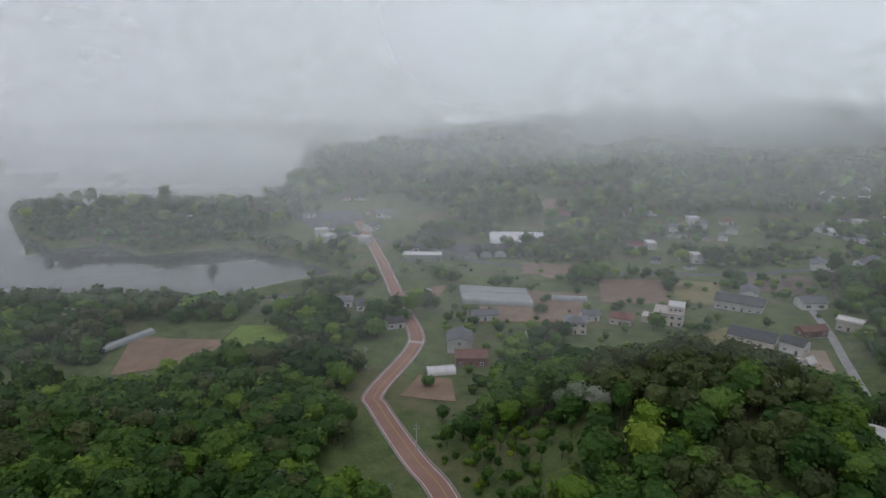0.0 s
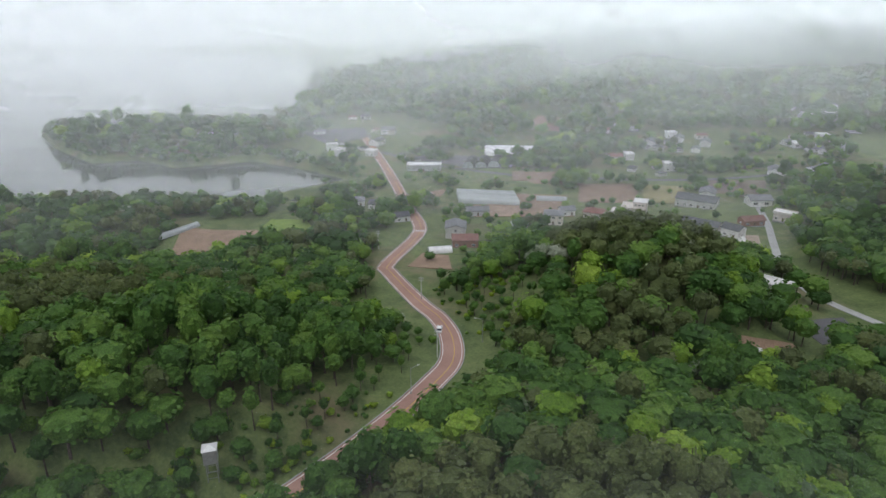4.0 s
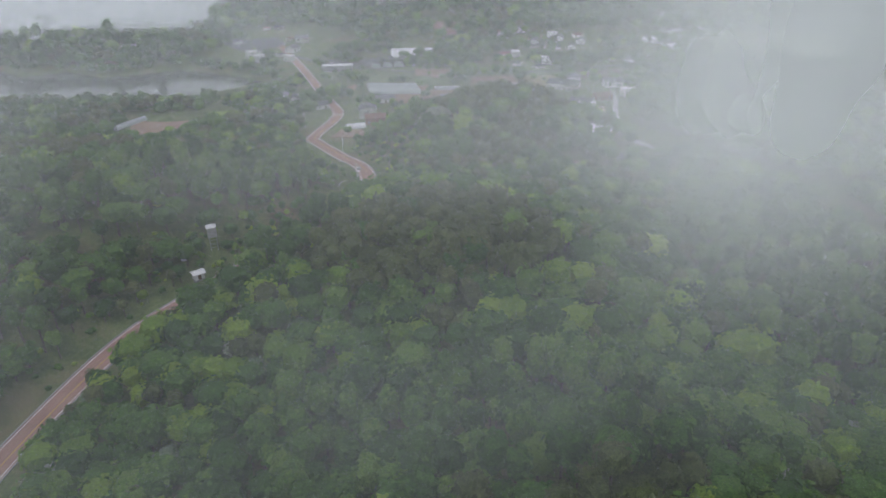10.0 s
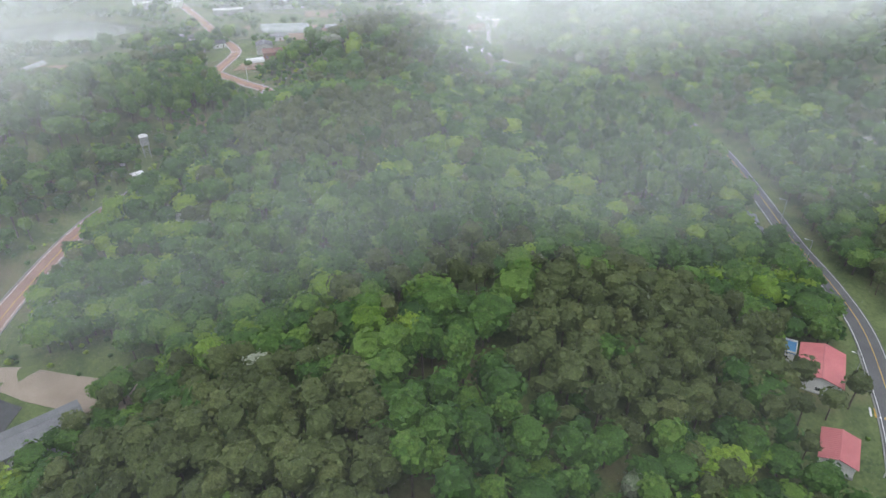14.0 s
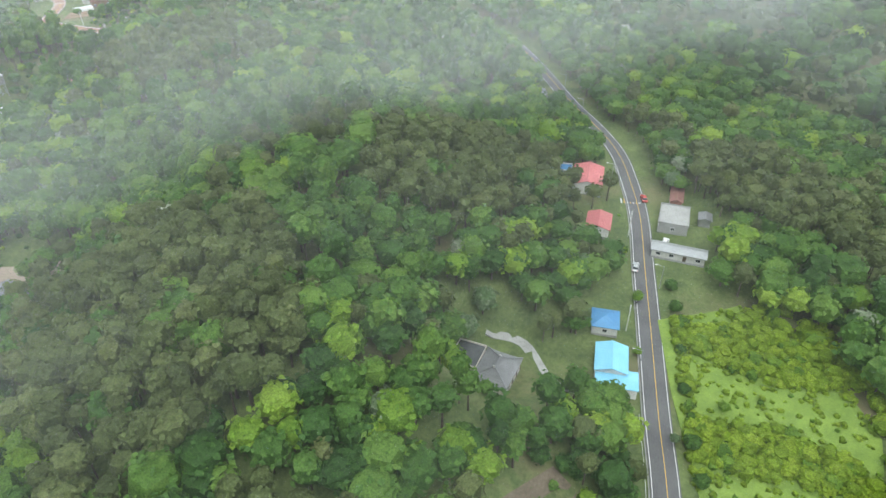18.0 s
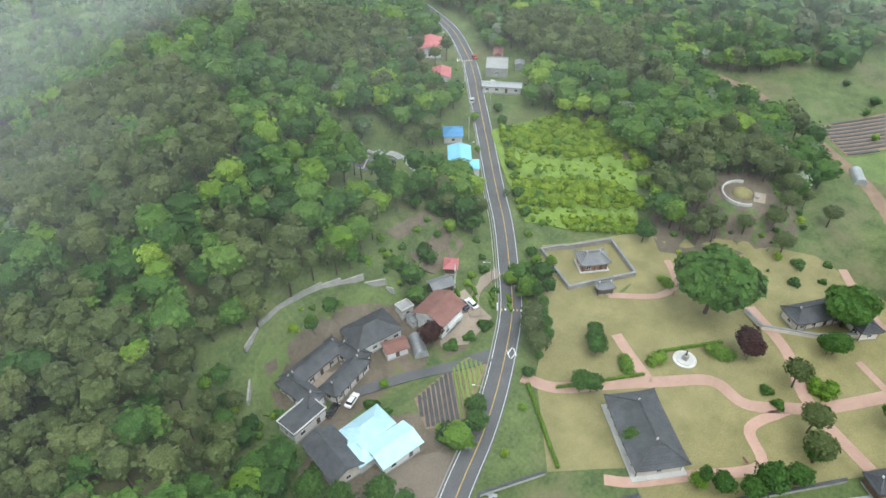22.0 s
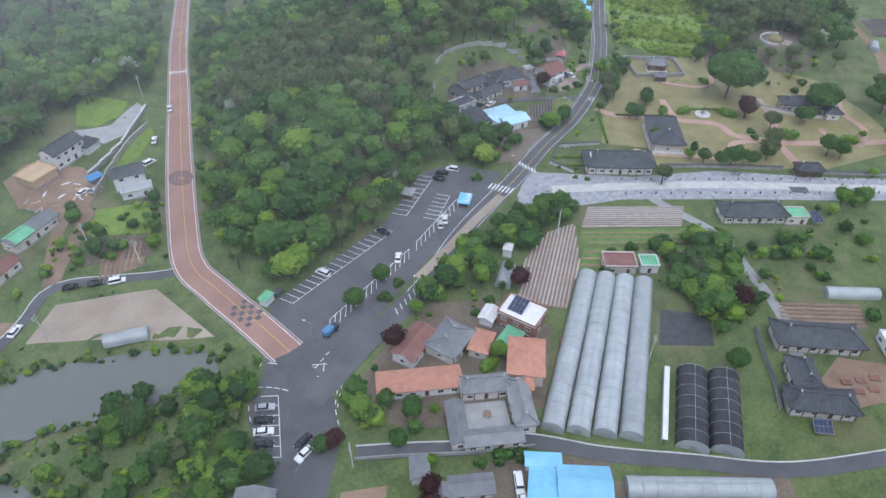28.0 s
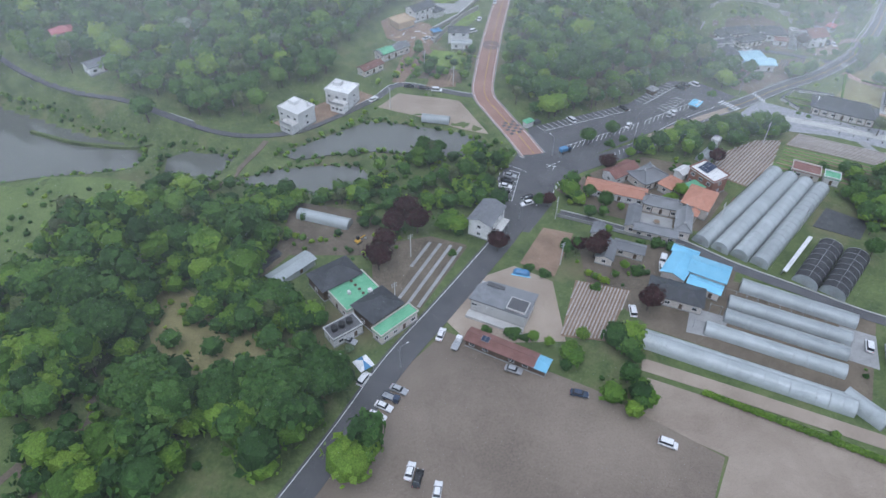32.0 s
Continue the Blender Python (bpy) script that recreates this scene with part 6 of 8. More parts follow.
part("skirt", box(22, 0.12, 2.0, 0, 0.6, 0, 0.03), M_FILM, t)
# rows of half-open tunnels south of the lane
for x0, y0, x1, y1, w, hh in ((-139, -391.5, -94, -418.5, 6.2, 3.2), (-120.5, -389.5, -90, -408, 4.6, 2.6), (-113, -385.5, -86, -402.5, 4.6, 2.6), (-109.5, -380.5, -82, -397.5, 4.6, 2.6), (-103, -374.5, -77, -392, 5.0, 2.8)):
    tunnel((x0 + x1) / 2, (y0 + y1) / 2, math.degrees(math.atan2(y1 - y0, x1 - x0)), math.hypot(x1 - x0, y1 - y0), w, hh, M_FILM, "long greenhouse under greyish film beside bare hoops", group="film tunnels")
tunnel(-92, -419.5, -60, 11, 4.6, 3.6, M_FILM, "short pale greenhouse across the end of a long one")
for k in range(3):
    fr = thing("bare_hoops", -111 + k * 7, -395 + k * 5.4, -32, "row of bare steel greenhouse hoops over grass", "greenhouse frame", "bare frames")
    for i in range(10):
        part("hoop", HOOPS[(4.6, 2.6)][0], None, fr, m=pose(-14 + i * 3, 0, 0) @ Matrix.Diagonal((1, 0.6, 0.8, 1)))
    part("purlin", box(28, 0.06, 0.06, 0, 0, 2.08), M_STEEL, fr)
tunnel(-182.5, -272.5, -17, 11, 4.2, 2.4, M_FILM, "small greenhouse on a bare plot by the pond")
tunnel(-225.5, -332, -24, 18, 4.4, 2.5, M_FILM, "greenhouse under pale film among shrubs")
house("film_shed", -234.6, -356, 42, 14, 4.6, 2.4, "gable", M_FILM, M_FILM, "low shed with a pale film roof", rise=0.8, wins=0, category="shed")
tunnel(-84.5, -307.5, 41, 9, 4.6, 2.9, M_FILM, "small greenhouse beside a hedge")
house("old_hut", -77.5, -299.5, 41, 3.4, 2.6, 2.4, "flat", M_WALL, M_WALL, "small white hut behind trees", over=0.1, wins=1, category="hut")
fh = house("farm_hut", -53.5, -322, -34, 9, 6, 2.8, "flat", M_CREAM, M_BROWN, "low farm hut with a patched pinkish roof", over=0.3, category="hut")
house("teal_hut", -46.5, -327, -34, 5, 4.6, 2.8, "flat", M_WALL, M_GREEN, "lean-to with a teal sheet roof", over=0.2, category="hut")
tunnel(-1, 236, 10, 11, 6, 2.6, M_WHITE, "short white greenhouse above a bare plot", z=None)
tunnel(-137, 273, 57, 24, 4.4, 2.4, M_FILM, "long pale greenhouse beside a dug plot")
for i in range(6):
    tunnel(28.5 - 1.0 * i * 0.2, 325 + i * 4.0, -10, 36, 4.2, 3.2, M_FILM, "span of a pale multi-span greenhouse", group="far greenhouses", hoop_gap=6)
for i in range(3):
    tunnel(55, 456 + i * 7, -6, 40, 6.5, 4.2, M_WHITE, "far white greenhouse in the valley fields", group="far greenhouses", hoop_gap=8)
for i in range(4):
    tunnel(22 + i * 9.5, 428 + i * 1.2, 78, 22, 8.0, 4.6, M_SHADE, "far dark round-roofed greenhouse", group="far greenhouses", hoop_gap=8)
tunnel(66.5, 331, -8, 18, 4.4, 2.6, M_FILM, "small pale greenhouse in the fields", group="far greenhouses")

# ---- the hamlet below the wood ----
house("tiled_wing_north", -27.5, -208.5, 6, 17, 5, 3.2, "giwa", M_CREAM, M_ROOFTILE, "dark tiled wing of an old courtyard house", rise=2.2)
house("tiled_wing_south", -24.5, -217.2, 12, 13, 4.6, 3.0, "giwa", M_CREAM, M_ROOFTILE, "dark tiled front wing of an old courtyard house", rise=2.0)
house("tiled_wing_west", -35.0, -213.0, 96, 11, 4.6, 3.0, "giwa", M_WALL, M_ROOFTILE, "dark tiled side wing with white gables", rise=2.0)
house("tiled_wing_east", -18.6, -212.6, 96, 8, 4.4, 3.0, "giwa", M_CREAM, M_ROOFTILE, "dark tiled wing beside a small court", rise=1.9)
house("dark_roof_house", -10.5, -210.5, -9, 13, 9, 3.4, "hip", M_WALL, M_ROOFTILE, "large low house with a dark sheet roof", rise=2.4)
sheet("small_court", [(-31, -211), (-21, -211), (-21, -215.5), (-31, -215.5)], M_SAND, 0.1, "small earthen court", "yard")
h = house("red_roof_house", 5.9, -219.6, 9, 9.2, 8.6, 5.4, "gable", M_WALL, M_BROWN, "white two-storey house with a broad reddish-brown roof", storeys=2, rise=2.4, over=0.8)
part("balcony", box(6, 1.2, 0.9, 0.5, -4.9, 2.7, 0.03), M_WALL, h)
part("barge_board", box(0.16, 10.4, 0.3, 5.35, 0, 5.2, 0.02), M_WHITE, h)
house("brown_hut", -9.6, -219, -37 + 15, 5.6, 3.6, 2.7, "gable", M_WALL, M_BROWN, "small hut with a maroon roof", rise=1.0, wins=1)
tunnel(-4.5, -222.2, 62, 7, 3.8, 2.5, M_STEEL, "small steel quonset shed", 2.0, group="", name="quonset_shed")
house("grey_hut", 1.6, -210.5, -8, 3.8, 3.2, 2.7, "flat", M_PALE, M_CONCRETE, "small grey concrete hut", over=0.15, wins=1, category="hut")
house("grey_hut", 1.2, -215.0, -8, 3.4, 3.0, 2.6, "gable", M_WALL, M_SLATE, "small white hut with a grey roof", rise=0.8, wins=1, category="hut")
house("sky_blue_house", -30.5, -232.6, -3, 10, 6.4, 3.2, "hip", M_WALL, M_PALEBLUE, "village house under a pale sky-blue roof", rise=1.8)
house("sky_blue_cottage", -29.6, -240.4, -6, 9.6, 6.2, 3.4, "gable", M_WALL, M_PALEBLUE, "village house with a broad sky-blue sheet roof", rise=1.2, over=0.8)
house("blue_roof_bay", -35.6, -236, 84, 6.5, 4.6, 3.0, "hip", M_WALL, M_PALEBLUE, "bay of a house under a sky-blue roof", rise=1.3, wins=1)
house("black_roof_house", -40.5, -232.2, 84, 12.5, 7.4, 3.2, "gable", M_CREAM, M_ROOFTILE, "long house with a near-black sheet roof", rise=1.8)
house("white_hut", -39.3, -219.4, 5, 9.4, 5.6, 3.0, "flat", M_WALL, M_ROOFTILE, "white flat-roofed house with a dark roof", over=0.3)
house("roadside_shelter", 22.8, -207.8, 40, 4.2, 3.4, 2.4, "hip", M_WOOD, M_PINK, "small shelter with a bright red roof by the road", rise=1.1, wins=0, category="shelter")
house("grey_store", 14.5, -211.8, -20, 6, 4, 2.6, "gable", M_WOOD, M_SLATE, "weathered store with a grey roof", rise=1.0, wins=1, category="shed")
house("red_roof_cottage", -333, -221, 30, 8, 6, 3.0, "hip", M_CREAM, M_PINK, "small cottage with a dull red roof under the wood", rise=1.6)
house("grey_cottage", -314, -246, 40, 8, 6, 3.2, "gable", M_WALL, M_SLATE, "small grey-roofed house above the pond", rise=1.5)
# up the road
house("tile_roof_house", 36.8, -160.5, 32, 10.5, 8.4, 3.3, "giwa", M_CREAM, M_SLATE, "house with a mottled grey tiled roof in the wood", rise=2.4)
house("black_annex", 33.5, -152.5, 35, 8, 7, 3.2, "flat", M_CREAM, M_ROOFTILE, "flat-roofed black annex of a house in the wood", over=0.2, wins=1)
house("blue_store", 73.6, -160, 45, 6.8, 6.6, 3.0, "hip", M_WALL, M_DEEPBLUE, "small shop with a deep blue roof", rise=1.4, category="shop")
h = house("light_blue_shop", 64.8, -171.6, 45, 9.2, 7.4, 3.8, "gable", M_WALL, M_BLUE, "roadside shop under a bright light-blue roof", rise=1.3, category="shop")
part("lean_to", box(6.4, 10.6, 0.25, -6.0, -1.5, 2.7, 0.03), M_BLUE, h, "light-blue lean-to roof")
part("lean_to_wall", box(6.0, 10, 2.7, -6.0, -1.5, -0.3, 0.03), M_WALL, h)
house("red_shop", 115.3, -106, 44, 13.5, 9.6, 4.0, "gable", M_WALL, M_PINK, "large shop with a faded red sheet roof", rise=1.6, category="shop")
house("red_shop_annex", 101, -127.2, 42, 9, 7, 3.2, "gable", M_WALL, M_PINK, "lower shop with a faded red roof", rise=1.2, category="shop")
house("blue_store", 113, -97, 44, 5, 4, 3.0, "flat", M_WALL, M_DEEPBLUE, "small store with a dark blue roof", over=0.2, category="shop")
house("grey_shed", 124.5, -137.5, 39, 12, 9, 3.0, "flat", M_CONCRETE, M_CONCRETE, "flat grey shed with clutter on its roof", over=0.2, category="shed")
house("tin_hut", 133, -143, 39, 4, 3.4, 2.6, "gable", M_STEEL, M_STEEL, "small tin hut at the edge of the wood", rise=0.7, wins=0, category="hut")
house("brown_store", 134.5, -129.5, 39, 9, 3.6, 2.6, "gable", M_BRICK, M_BROWN, "rusty brown store behind a shed", rise=0.8, wins=1, category="shed")
house("long_grey_roof", 112.5, -150.5, 37 - 90, 15.5, 4.4, 2.8, "gable", M_PALE, M_STEEL, "long shed with a pale steel roof", rise=0.8, wins=1, category="shed")
house("hut_up_road", 146, -45, 60, 6, 4.5, 2.8, "gable", M_WALL, M_SLATE, "grey-roofed roadside hut in the wood", rise=1.0, category="hut")
house("hut_up_road", 150, -37, 60, 5, 4, 2.8, "gable", M_WALL, M_SLATE, "grey-roofed roadside hut in the wood", rise=1.0, category="hut")
house("farm_shed", -68.4, -67.6, 23, 17, 8.2, 4.0, "gable", M_STEEL, M_SLATE, "long farm shed with a dark steel roof", rise=1.4, wins=1, category="shed")
house("farm_lean_to", -63.2, -72.2, 30, 12, 3.2, 3.0, "gable", M_STEEL, M_SLATE, "narrow shed with a grey steel roof", rise=0.6, wins=0, category="shed")
house("white_roof_house", 117.5, 163.5, 47 - 90, 12, 7, 3.4, "gable", M_WALL, M_WALL, "house with a white sheet roof at the foot of the hill", rise=1.2)
t = thing("water_tank_tower", -51.5, 67.5, 15, "silver box tank on a tall steel frame", "tank tower")
for sx in (-1, 1):
    for sy in (-1, 1):
        part("leg", rod(0.12, 5.2, sx * 1.1, sy * 1.1, -0.6, 6), M_STEEL, t)
part("tank", box(3.0, 2.8, 3.6, 0, 0, 4.6, 0.08), M_STEEL, t)
part("cap", roof_hip(3.0, 2.8, 0.9, 0.15, 0.08), M_WHITE, t, m=pose(0, 0, 8.2))
for i in range(4):
    part("brace", box(2.2, 0.08, 0.08, 0, (-1.1 if i % 2 else 1.1), 0.8 + 1.6 * (i // 2)), M_STEEL, t)
house("white_hut_in_clearing", -54.5, 52.5, 30, 3.2, 2.6, 2.3, "gable", M_WALL, M_WHITE, "small white hut in a clearing", rise=0.6, wins=1, category="hut")
t = thing("beehive_box", -60, 60, 10, "white box on the grass of a clearing", "box")
part("case", box(1.6, 1.2, 1.3, 0, 0, 0, 0.05), M_WHITE, t)
part("lid", box(1.8, 1.4, 0.15, 0, 0, 1.3, 0.03), M_STEEL, t)

# ---- park buildings ----
h = house("assembly_hall", 13, -278.4, 52.5, 18.5, 10.2, 3.9, "giwa", M_CREAM, M_ROOFTILE, "large open timber hall with a curved dark tiled roof", rise=3.6, over=1.2, category="pavilion")
part("terrace", box(21, 12.6, 0.9, 0, 0, -0.5, 0.05), M_PALE, h, "pale stone terrace")
h = house("gate_hall", -15.6, -283.4, -34, 23, 8.6, 3.6, "giwa", M_CREAM, M_ROOFTILE, "long museum building with a big dark tiled roof", rise=3.6, over=1.2, category="museum")
part("white_gable", box(0.3, 2.4, 1.3, -10.4, 0, 4.6, 0.02), M_WHITE, h)
h = house("memorial_shrine", 55.6, -235, -37, 7.6, 5.2, 3.1, "giwa", M_BRICK, M_SLATE, "small shrine with a grey tiled roof inside a walled court", rise=2.2, over=0.9, category="shrine")
part("terrace", box(9, 6.6, 0.7, 0, 0, -0.4, 0.04), M_PALE, h)
house("shrine_gate", 48.2, -244.3, -38, 4.4, 2.2, 2.6, "giwa", M_WOOD, M_SLATE, "small tiled gate in a court wall", rise=1.3, over=0.6, category="gate", wins=0)
house("birth_house", 79, -291.2, -32, 14.5, 6, 3.2, "giwa", M_CREAM, M_ROOFTILE, "old tiled house behind a low court wall", rise=2.4, over=0.8)
house("birth_house_wing", 84.5, -301.5, 50, 9, 5, 3.2, "giwa", M_CREAM, M_ROOFTILE, "tiled wing of an old house", rise=2.2, over=0.8)
house("gate_pavilion", 38.6, -322.6, -35, 8.4, 4.2, 3.0, "giwa", M_WOOD, M_ROOFTILE, "roofed park gate with dark tiles", rise=2.0, over=0.7, category="gate", wins=0)
house("museum_shop", 0.5, -327.5, -32, 20, 7, 3.2, "giwa", M_CREAM, M_ROOFTILE, "long tiled restaurant along the plaza", rise=2.8, over=0.9, category="restaurant")
h = house("shop_annex", 11, -336, -32, 7, 5, 2.8, "flat", M_CREAM, M_GREEN, "annex with a greenish flat roof", over=0.2)
solar(h, 6.5, -1.5, 2.4, 3, 3)
house("tiled_inn", -31, -371.5, -38, 21, 7.6, 3.2, "giwa", M_CREAM, M_ROOFTILE, "large inn with a dark tiled roof round a court", rise=2.8, over=0.9, category="inn")
house("tiled_inn_hall", -45.2, -377.2, 52, 9, 5.6, 3.2, "giwa", M_CREAM, M_ROOFTILE, "dark tiled side wing of an inn", rise=2.4, over=0.8, category="inn")
h = house("tiled_inn", -49, -384.5, -40, 15, 6, 3.2, "giwa", M_CREAM, M_ROOFTILE, "dark tiled front wing of an inn", rise=2.4, over=0.9, category="inn")
solar(h, -1, -6.5, 1.6, 4, 2, 20)
house("white_row", -17.5, -385, 52, 11, 3.4, 2.6, "flat", M_WALL, M_WALL, "row of white stalls beside an inn", over=0.2, category="stalls")
sheet("inn_court", [(-41, -380), (-30, -378), (-22, -386), (-30, -394), (-41, -390)], M_SOIL, 0.08, "reddish timber-floored court of an inn", "yard")
for i in range(5):
    t = thing("low_table", -36 + (i % 3) * 3.6, -384 - (i // 3) * 3.4 - (i % 3) * 1.6, -38, "low brown wooden platform table in an inn court", "table", "court tables")
    part("top", box(2.4, 1.8, 0.1, 0, 0, 0.4, 0.02), M_BROWN, t)
    for sx in (-1, 1):
        for sy in (-1, 1):
            part("leg", box(0.12, 0.12, 0.4, sx * 1.0, sy * 0.7, 0), M_WOOD, t)
wall_line("inn_wall", [(-40, -360), (-46, -367), (-52, -375), (-57, -380)], 1.4, 0.3, M_CONCRETE, M_ROOFTILE, "grey court wall of an inn with dark coping")
house("south_white_house", -71, -406, -30, 10, 8, 3.4, "hip", M_WALL, M_ROOFTILE, "house with dark roof and white ridge lines", rise=2.2)
house("south_dark_house", -76, -418, -30, 10, 6, 3.0, "hip", M_WALL, M_ROOFTILE, "dark-roofed house behind a greenhouse", rise=1.8)
sheet("lane_court", [(-82, -392), (-74, -397), (-80, -408), (-88, -403)], M_CONCRETE, 0.07, "grey yard at the end of a lane", "yard")
tunnel(-5.5, -366.5, -35, 15, 4, 2.4, M_FILM, "low pale greenhouse beside garden beds")
house("blue_roof_beyond_pond", 178, -290, -30, 9, 7, 3.2, "gable", M_WALL, M_BLUE, "far house with a sky-blue roof", rise=1.3)
tunnel(160, -276, 30, 9, 4, 2.4, M_FILM, "small greenhouse beyond the pond", group="far greenhouses")
h = thing("round_platform", 41.6, -273.6, 0, "round pale stone platform carrying a dark figure", "monument")
part("disc", rod(3.0, 0.35, 0, 0, 0, 32), M_PALE, h)
part("step", rod(2.2, 0.55, 0, 0, 0, 32), M_PALE, h)
part("pedestal", box(1.5, 1.5, 1.4, 0, 0, 0.5, 0.06, 0.85), M_STONE, h)
st = new("statue", mesh_of(box(0.7, 0.5, 1.7, 0, 0, 0, 0.15, 0.55), "statue", M_ROOFTILE))
st.matrix_basis = pose(41.6, -273.6, gz(41.6, -273.6) + 1.9)
tagged(st, "dark bronze figure on a stone pedestal", "statue")


wall_line("shrine_wall", [(49.5, -220.5), (69, -233), (60.5, -247), (42, -236.5), (49.5, -220.5)], 1.5, 0.4, M_STONE, M_GREYTILE, "low stone court wall with a pale tiled coping")
wall_line("park_wall", [(-2, -291.5), (12, -300.5), (34, -316)], 1.3, 0.4, M_STONE, M_ROOFTILE, "long low park wall with dark coping")
wall_line("park_wall", [(43, -325), (60, -337), (86, -354)], 1.3, 0.4, M_STONE, M_ROOFTILE, "long low park wall with dark coping")
wall_line("house_wall", [(69, -277), (66, -283), (73, -295), (84, -306)], 1.4, 0.4, M_CREAM, M_GREYTILE, "court wall with pale grey coping")
wall_line("slope_wall", [(-20, -197), (-15, -197.5), (-10, -199), (-4, -201), (1, -204), (2, -206)], 1.6, 0.5, M_STONE, None, "curved field stone retaining wall below the wood")
wall_line("slope_wall", [(-47, -210), (-41, -202), (-35, -198.5), (-28, -197), (-20, -197)], 1.4, 0.5, M_STONE, None, "field stone retaining wall below the wood")
wall_line("museum_wall", [(-31, -277), (-34, -268), (-24, -261), (-10, -268)], 1.2, 0.35, M_PALE, M_ROOFTILE, "low garden wall beside a museum")
wall_line("retaining_wall", [(-150, -172), (-158, -180), (-170, -196), (-176, -206)], 2.2, 0.6, M_STONE, None, "stone retaining wall of a garden")
wall_line("house_wall", [(-149, -336.8), (-140, -341.6), (-128, -348.6), (-113, -356)], 1.2, 0.25, M_CONCRETE, None, "grey garden wall along the lane")
wall_line("greenhouse_wall", [(-104, -352), (-93, -341), (-86, -334)], 1.5, 0.25, M_BRICK, None, "brick garden wall beside the greenhouses")

# grave mound in the pines
t = thing("grave_mound", 110, -254.5, 20, "round grass mound inside a curved stone wall", "grave mound")
bm = bmesh.new()
bmesh.ops.create_uvsphere(bm, u_segments=20, v_segments=10, radius=3.2)
for v in bm.verts:
    v.co.z = v.co.z * 0.65
part("mound", bm, M_LAWN, t)
for i in range(16):
    a = radians(10 + i * 13)
    part("wall_stone", box(1.6, 0.5, 1.3, math.cos(a) * 7, math.sin(a) * 6.2, -0.3, 0.08, rz=math.degrees(a) + 90), M_PALE, t)
part("altar_stone", box(2.0, 1.2, 0.8, 0, -4.6, -0.1, 0.05), M_STONE, t)
part("paving", box(6, 3.5, 0.2, 0, -5.4, -0.08, 0.03), M_SAND, t)

# ---- the far valley ----
for x, y, a, L, W, H, rf, wm, rm, lab in (
        (7, 262, 88, 11, 10, 5.6, "gable", M_PALE, M_SLATE, "grey house with panels on its roof"), (11, 246, 0, 12, 8, 4, "gable", M_BRICK, M_BROWN, "house with a dark maroon roof"),
        (-50, 322, 8, 9, 8, 3.4, "hip", M_WALL, M_SLATE, "low house near the creek with a grey roof"), (-36.5, 316, 0, 11, 9, 3.4, "hip", M_WALL, M_ROOFTILE, "low house near the creek with a dark roof"),
        (-43, 285, 0, 11, 9, 3.4, "hip", M_WALL, M_SLATE, "grey-roofed house below the red road"), (-22, 288, 20, 8, 6, 3.2, "gable", M_WALL, M_ROOFTILE, "small dark-roofed house by the road"),
        (84, 295, 64 - 90, 10, 8, 3.6, "hip", M_CREAM, M_BROWN, "house with a brown roof among shrubs"), (60, 284, -12, 10, 9, 5.6, "hip", M_CREAM, M_SLATE, "house with dark panels on its roof"),
        (149, 316, 58 - 90, 22, 14, 4.6, "gable", M_PALE, M_ROOFTILE, "long dark-roofed farm hall"), (132, 266, 53 - 90, 18, 12, 4.4, "gable", M_CREAM, M_ROOFTILE, "large dark-roofed school building"),
        (144, 255, 40 - 90, 9, 8, 4.4, "gable", M_WALL, M_ROOFTILE, "dark-roofed building beside a sandy lot"), (182, 280, 49 - 90, 10, 6, 4.6, "flat", M_CREAM, M_WALL, "cream flat-roofed house at the foot of the hill"),
        (139, 236, 30, 4, 3.4, 3.4, "gable", M_WALL, M_WALL, "small white hut beside a sandy lot"), (162, 275, 10, 12, 6, 3.2, "gable", M_BRICK, M_BROWN, "low brick house with a brown roof"),
        (40, 270, 0, 8, 5, 3, "gable", M_WALL, M_WALL, "small shed with a white roof"), (20, 300, 5, 12, 6, 3.2, "gable", M_WALL, M_SLATE, "white house with a grey roof"),
        (-12, 414, -3, 24, 9, 4, "flat", M_STEEL, M_WHITE, "open hall under a white roof"), (70, 300, 10, 8, 6, 3.2, "gable", M_WALL, M_SLATE, "small house among shrubs")):
    house("valley_house", x, y, a, L, W, H, rf, wm, rm, lab, rise=1.8, storeys=2 if H > 5 else 1, group="valley houses")
h = house("stepped_house", 106.5, 296, 67 - 90, 13, 11, 5.6, "flat", M_CREAM, M_CREAM, "pale stepped three-storey house with terraces", over=0.2, storeys=2)
part("upper_storey", box(7, 8, 3.0, 3, 1, 5.9, 0.04), M_CREAM, h)
part("upper_roof", box(7.4, 8.4, 0.3, 3, 1, 8.9, 0.03), M_WALL, h)
part("side_block", box(6, 7, 3.4, -9, -1, -0.2, 0.04), M_CREAM, h)
for i in range(3):
    window(h, 0.8 + i * 2.0, -3.05, 7.4, 1.2, 1.2, 0)

VILLAGE = {}
for k, (wm, rm, rf) in enumerate(((M_WALL, M_SLATE, "gable"), (M_CREAM, M_BROWN, "gable"), (M_WALL, M_WALL, "flat"), (M_PALE, M_ROOFTILE, "hip"), (M_WALL, M_WHITE, "gable"))):
    proto = house("village_house", 0, 0, 0, 11, 8, 3.6 if k != 2 else 6, rf, wm, rm, ("white house with a grey roof in a far village", "cream house with a brown roof in a far village", "white flat-roofed block in a far village", "grey house with a dark hipped roof in a far village", "white house under a pale sheet roof in a far village")[k], rise=1.8, storeys=1 if k != 2 else 2, group="far village houses", z=0, wins=0, door=False)
    for q in (-1,):
        window(proto, -3.0, q * 4.03, 1.9, 2.2, 1.4, 0), window(proto, 2.6, q * 4.03, 1.9, 2.2, 1.4, 0)
    VILLAGE[k] = [proto, False]
rngv = random.Random(11)
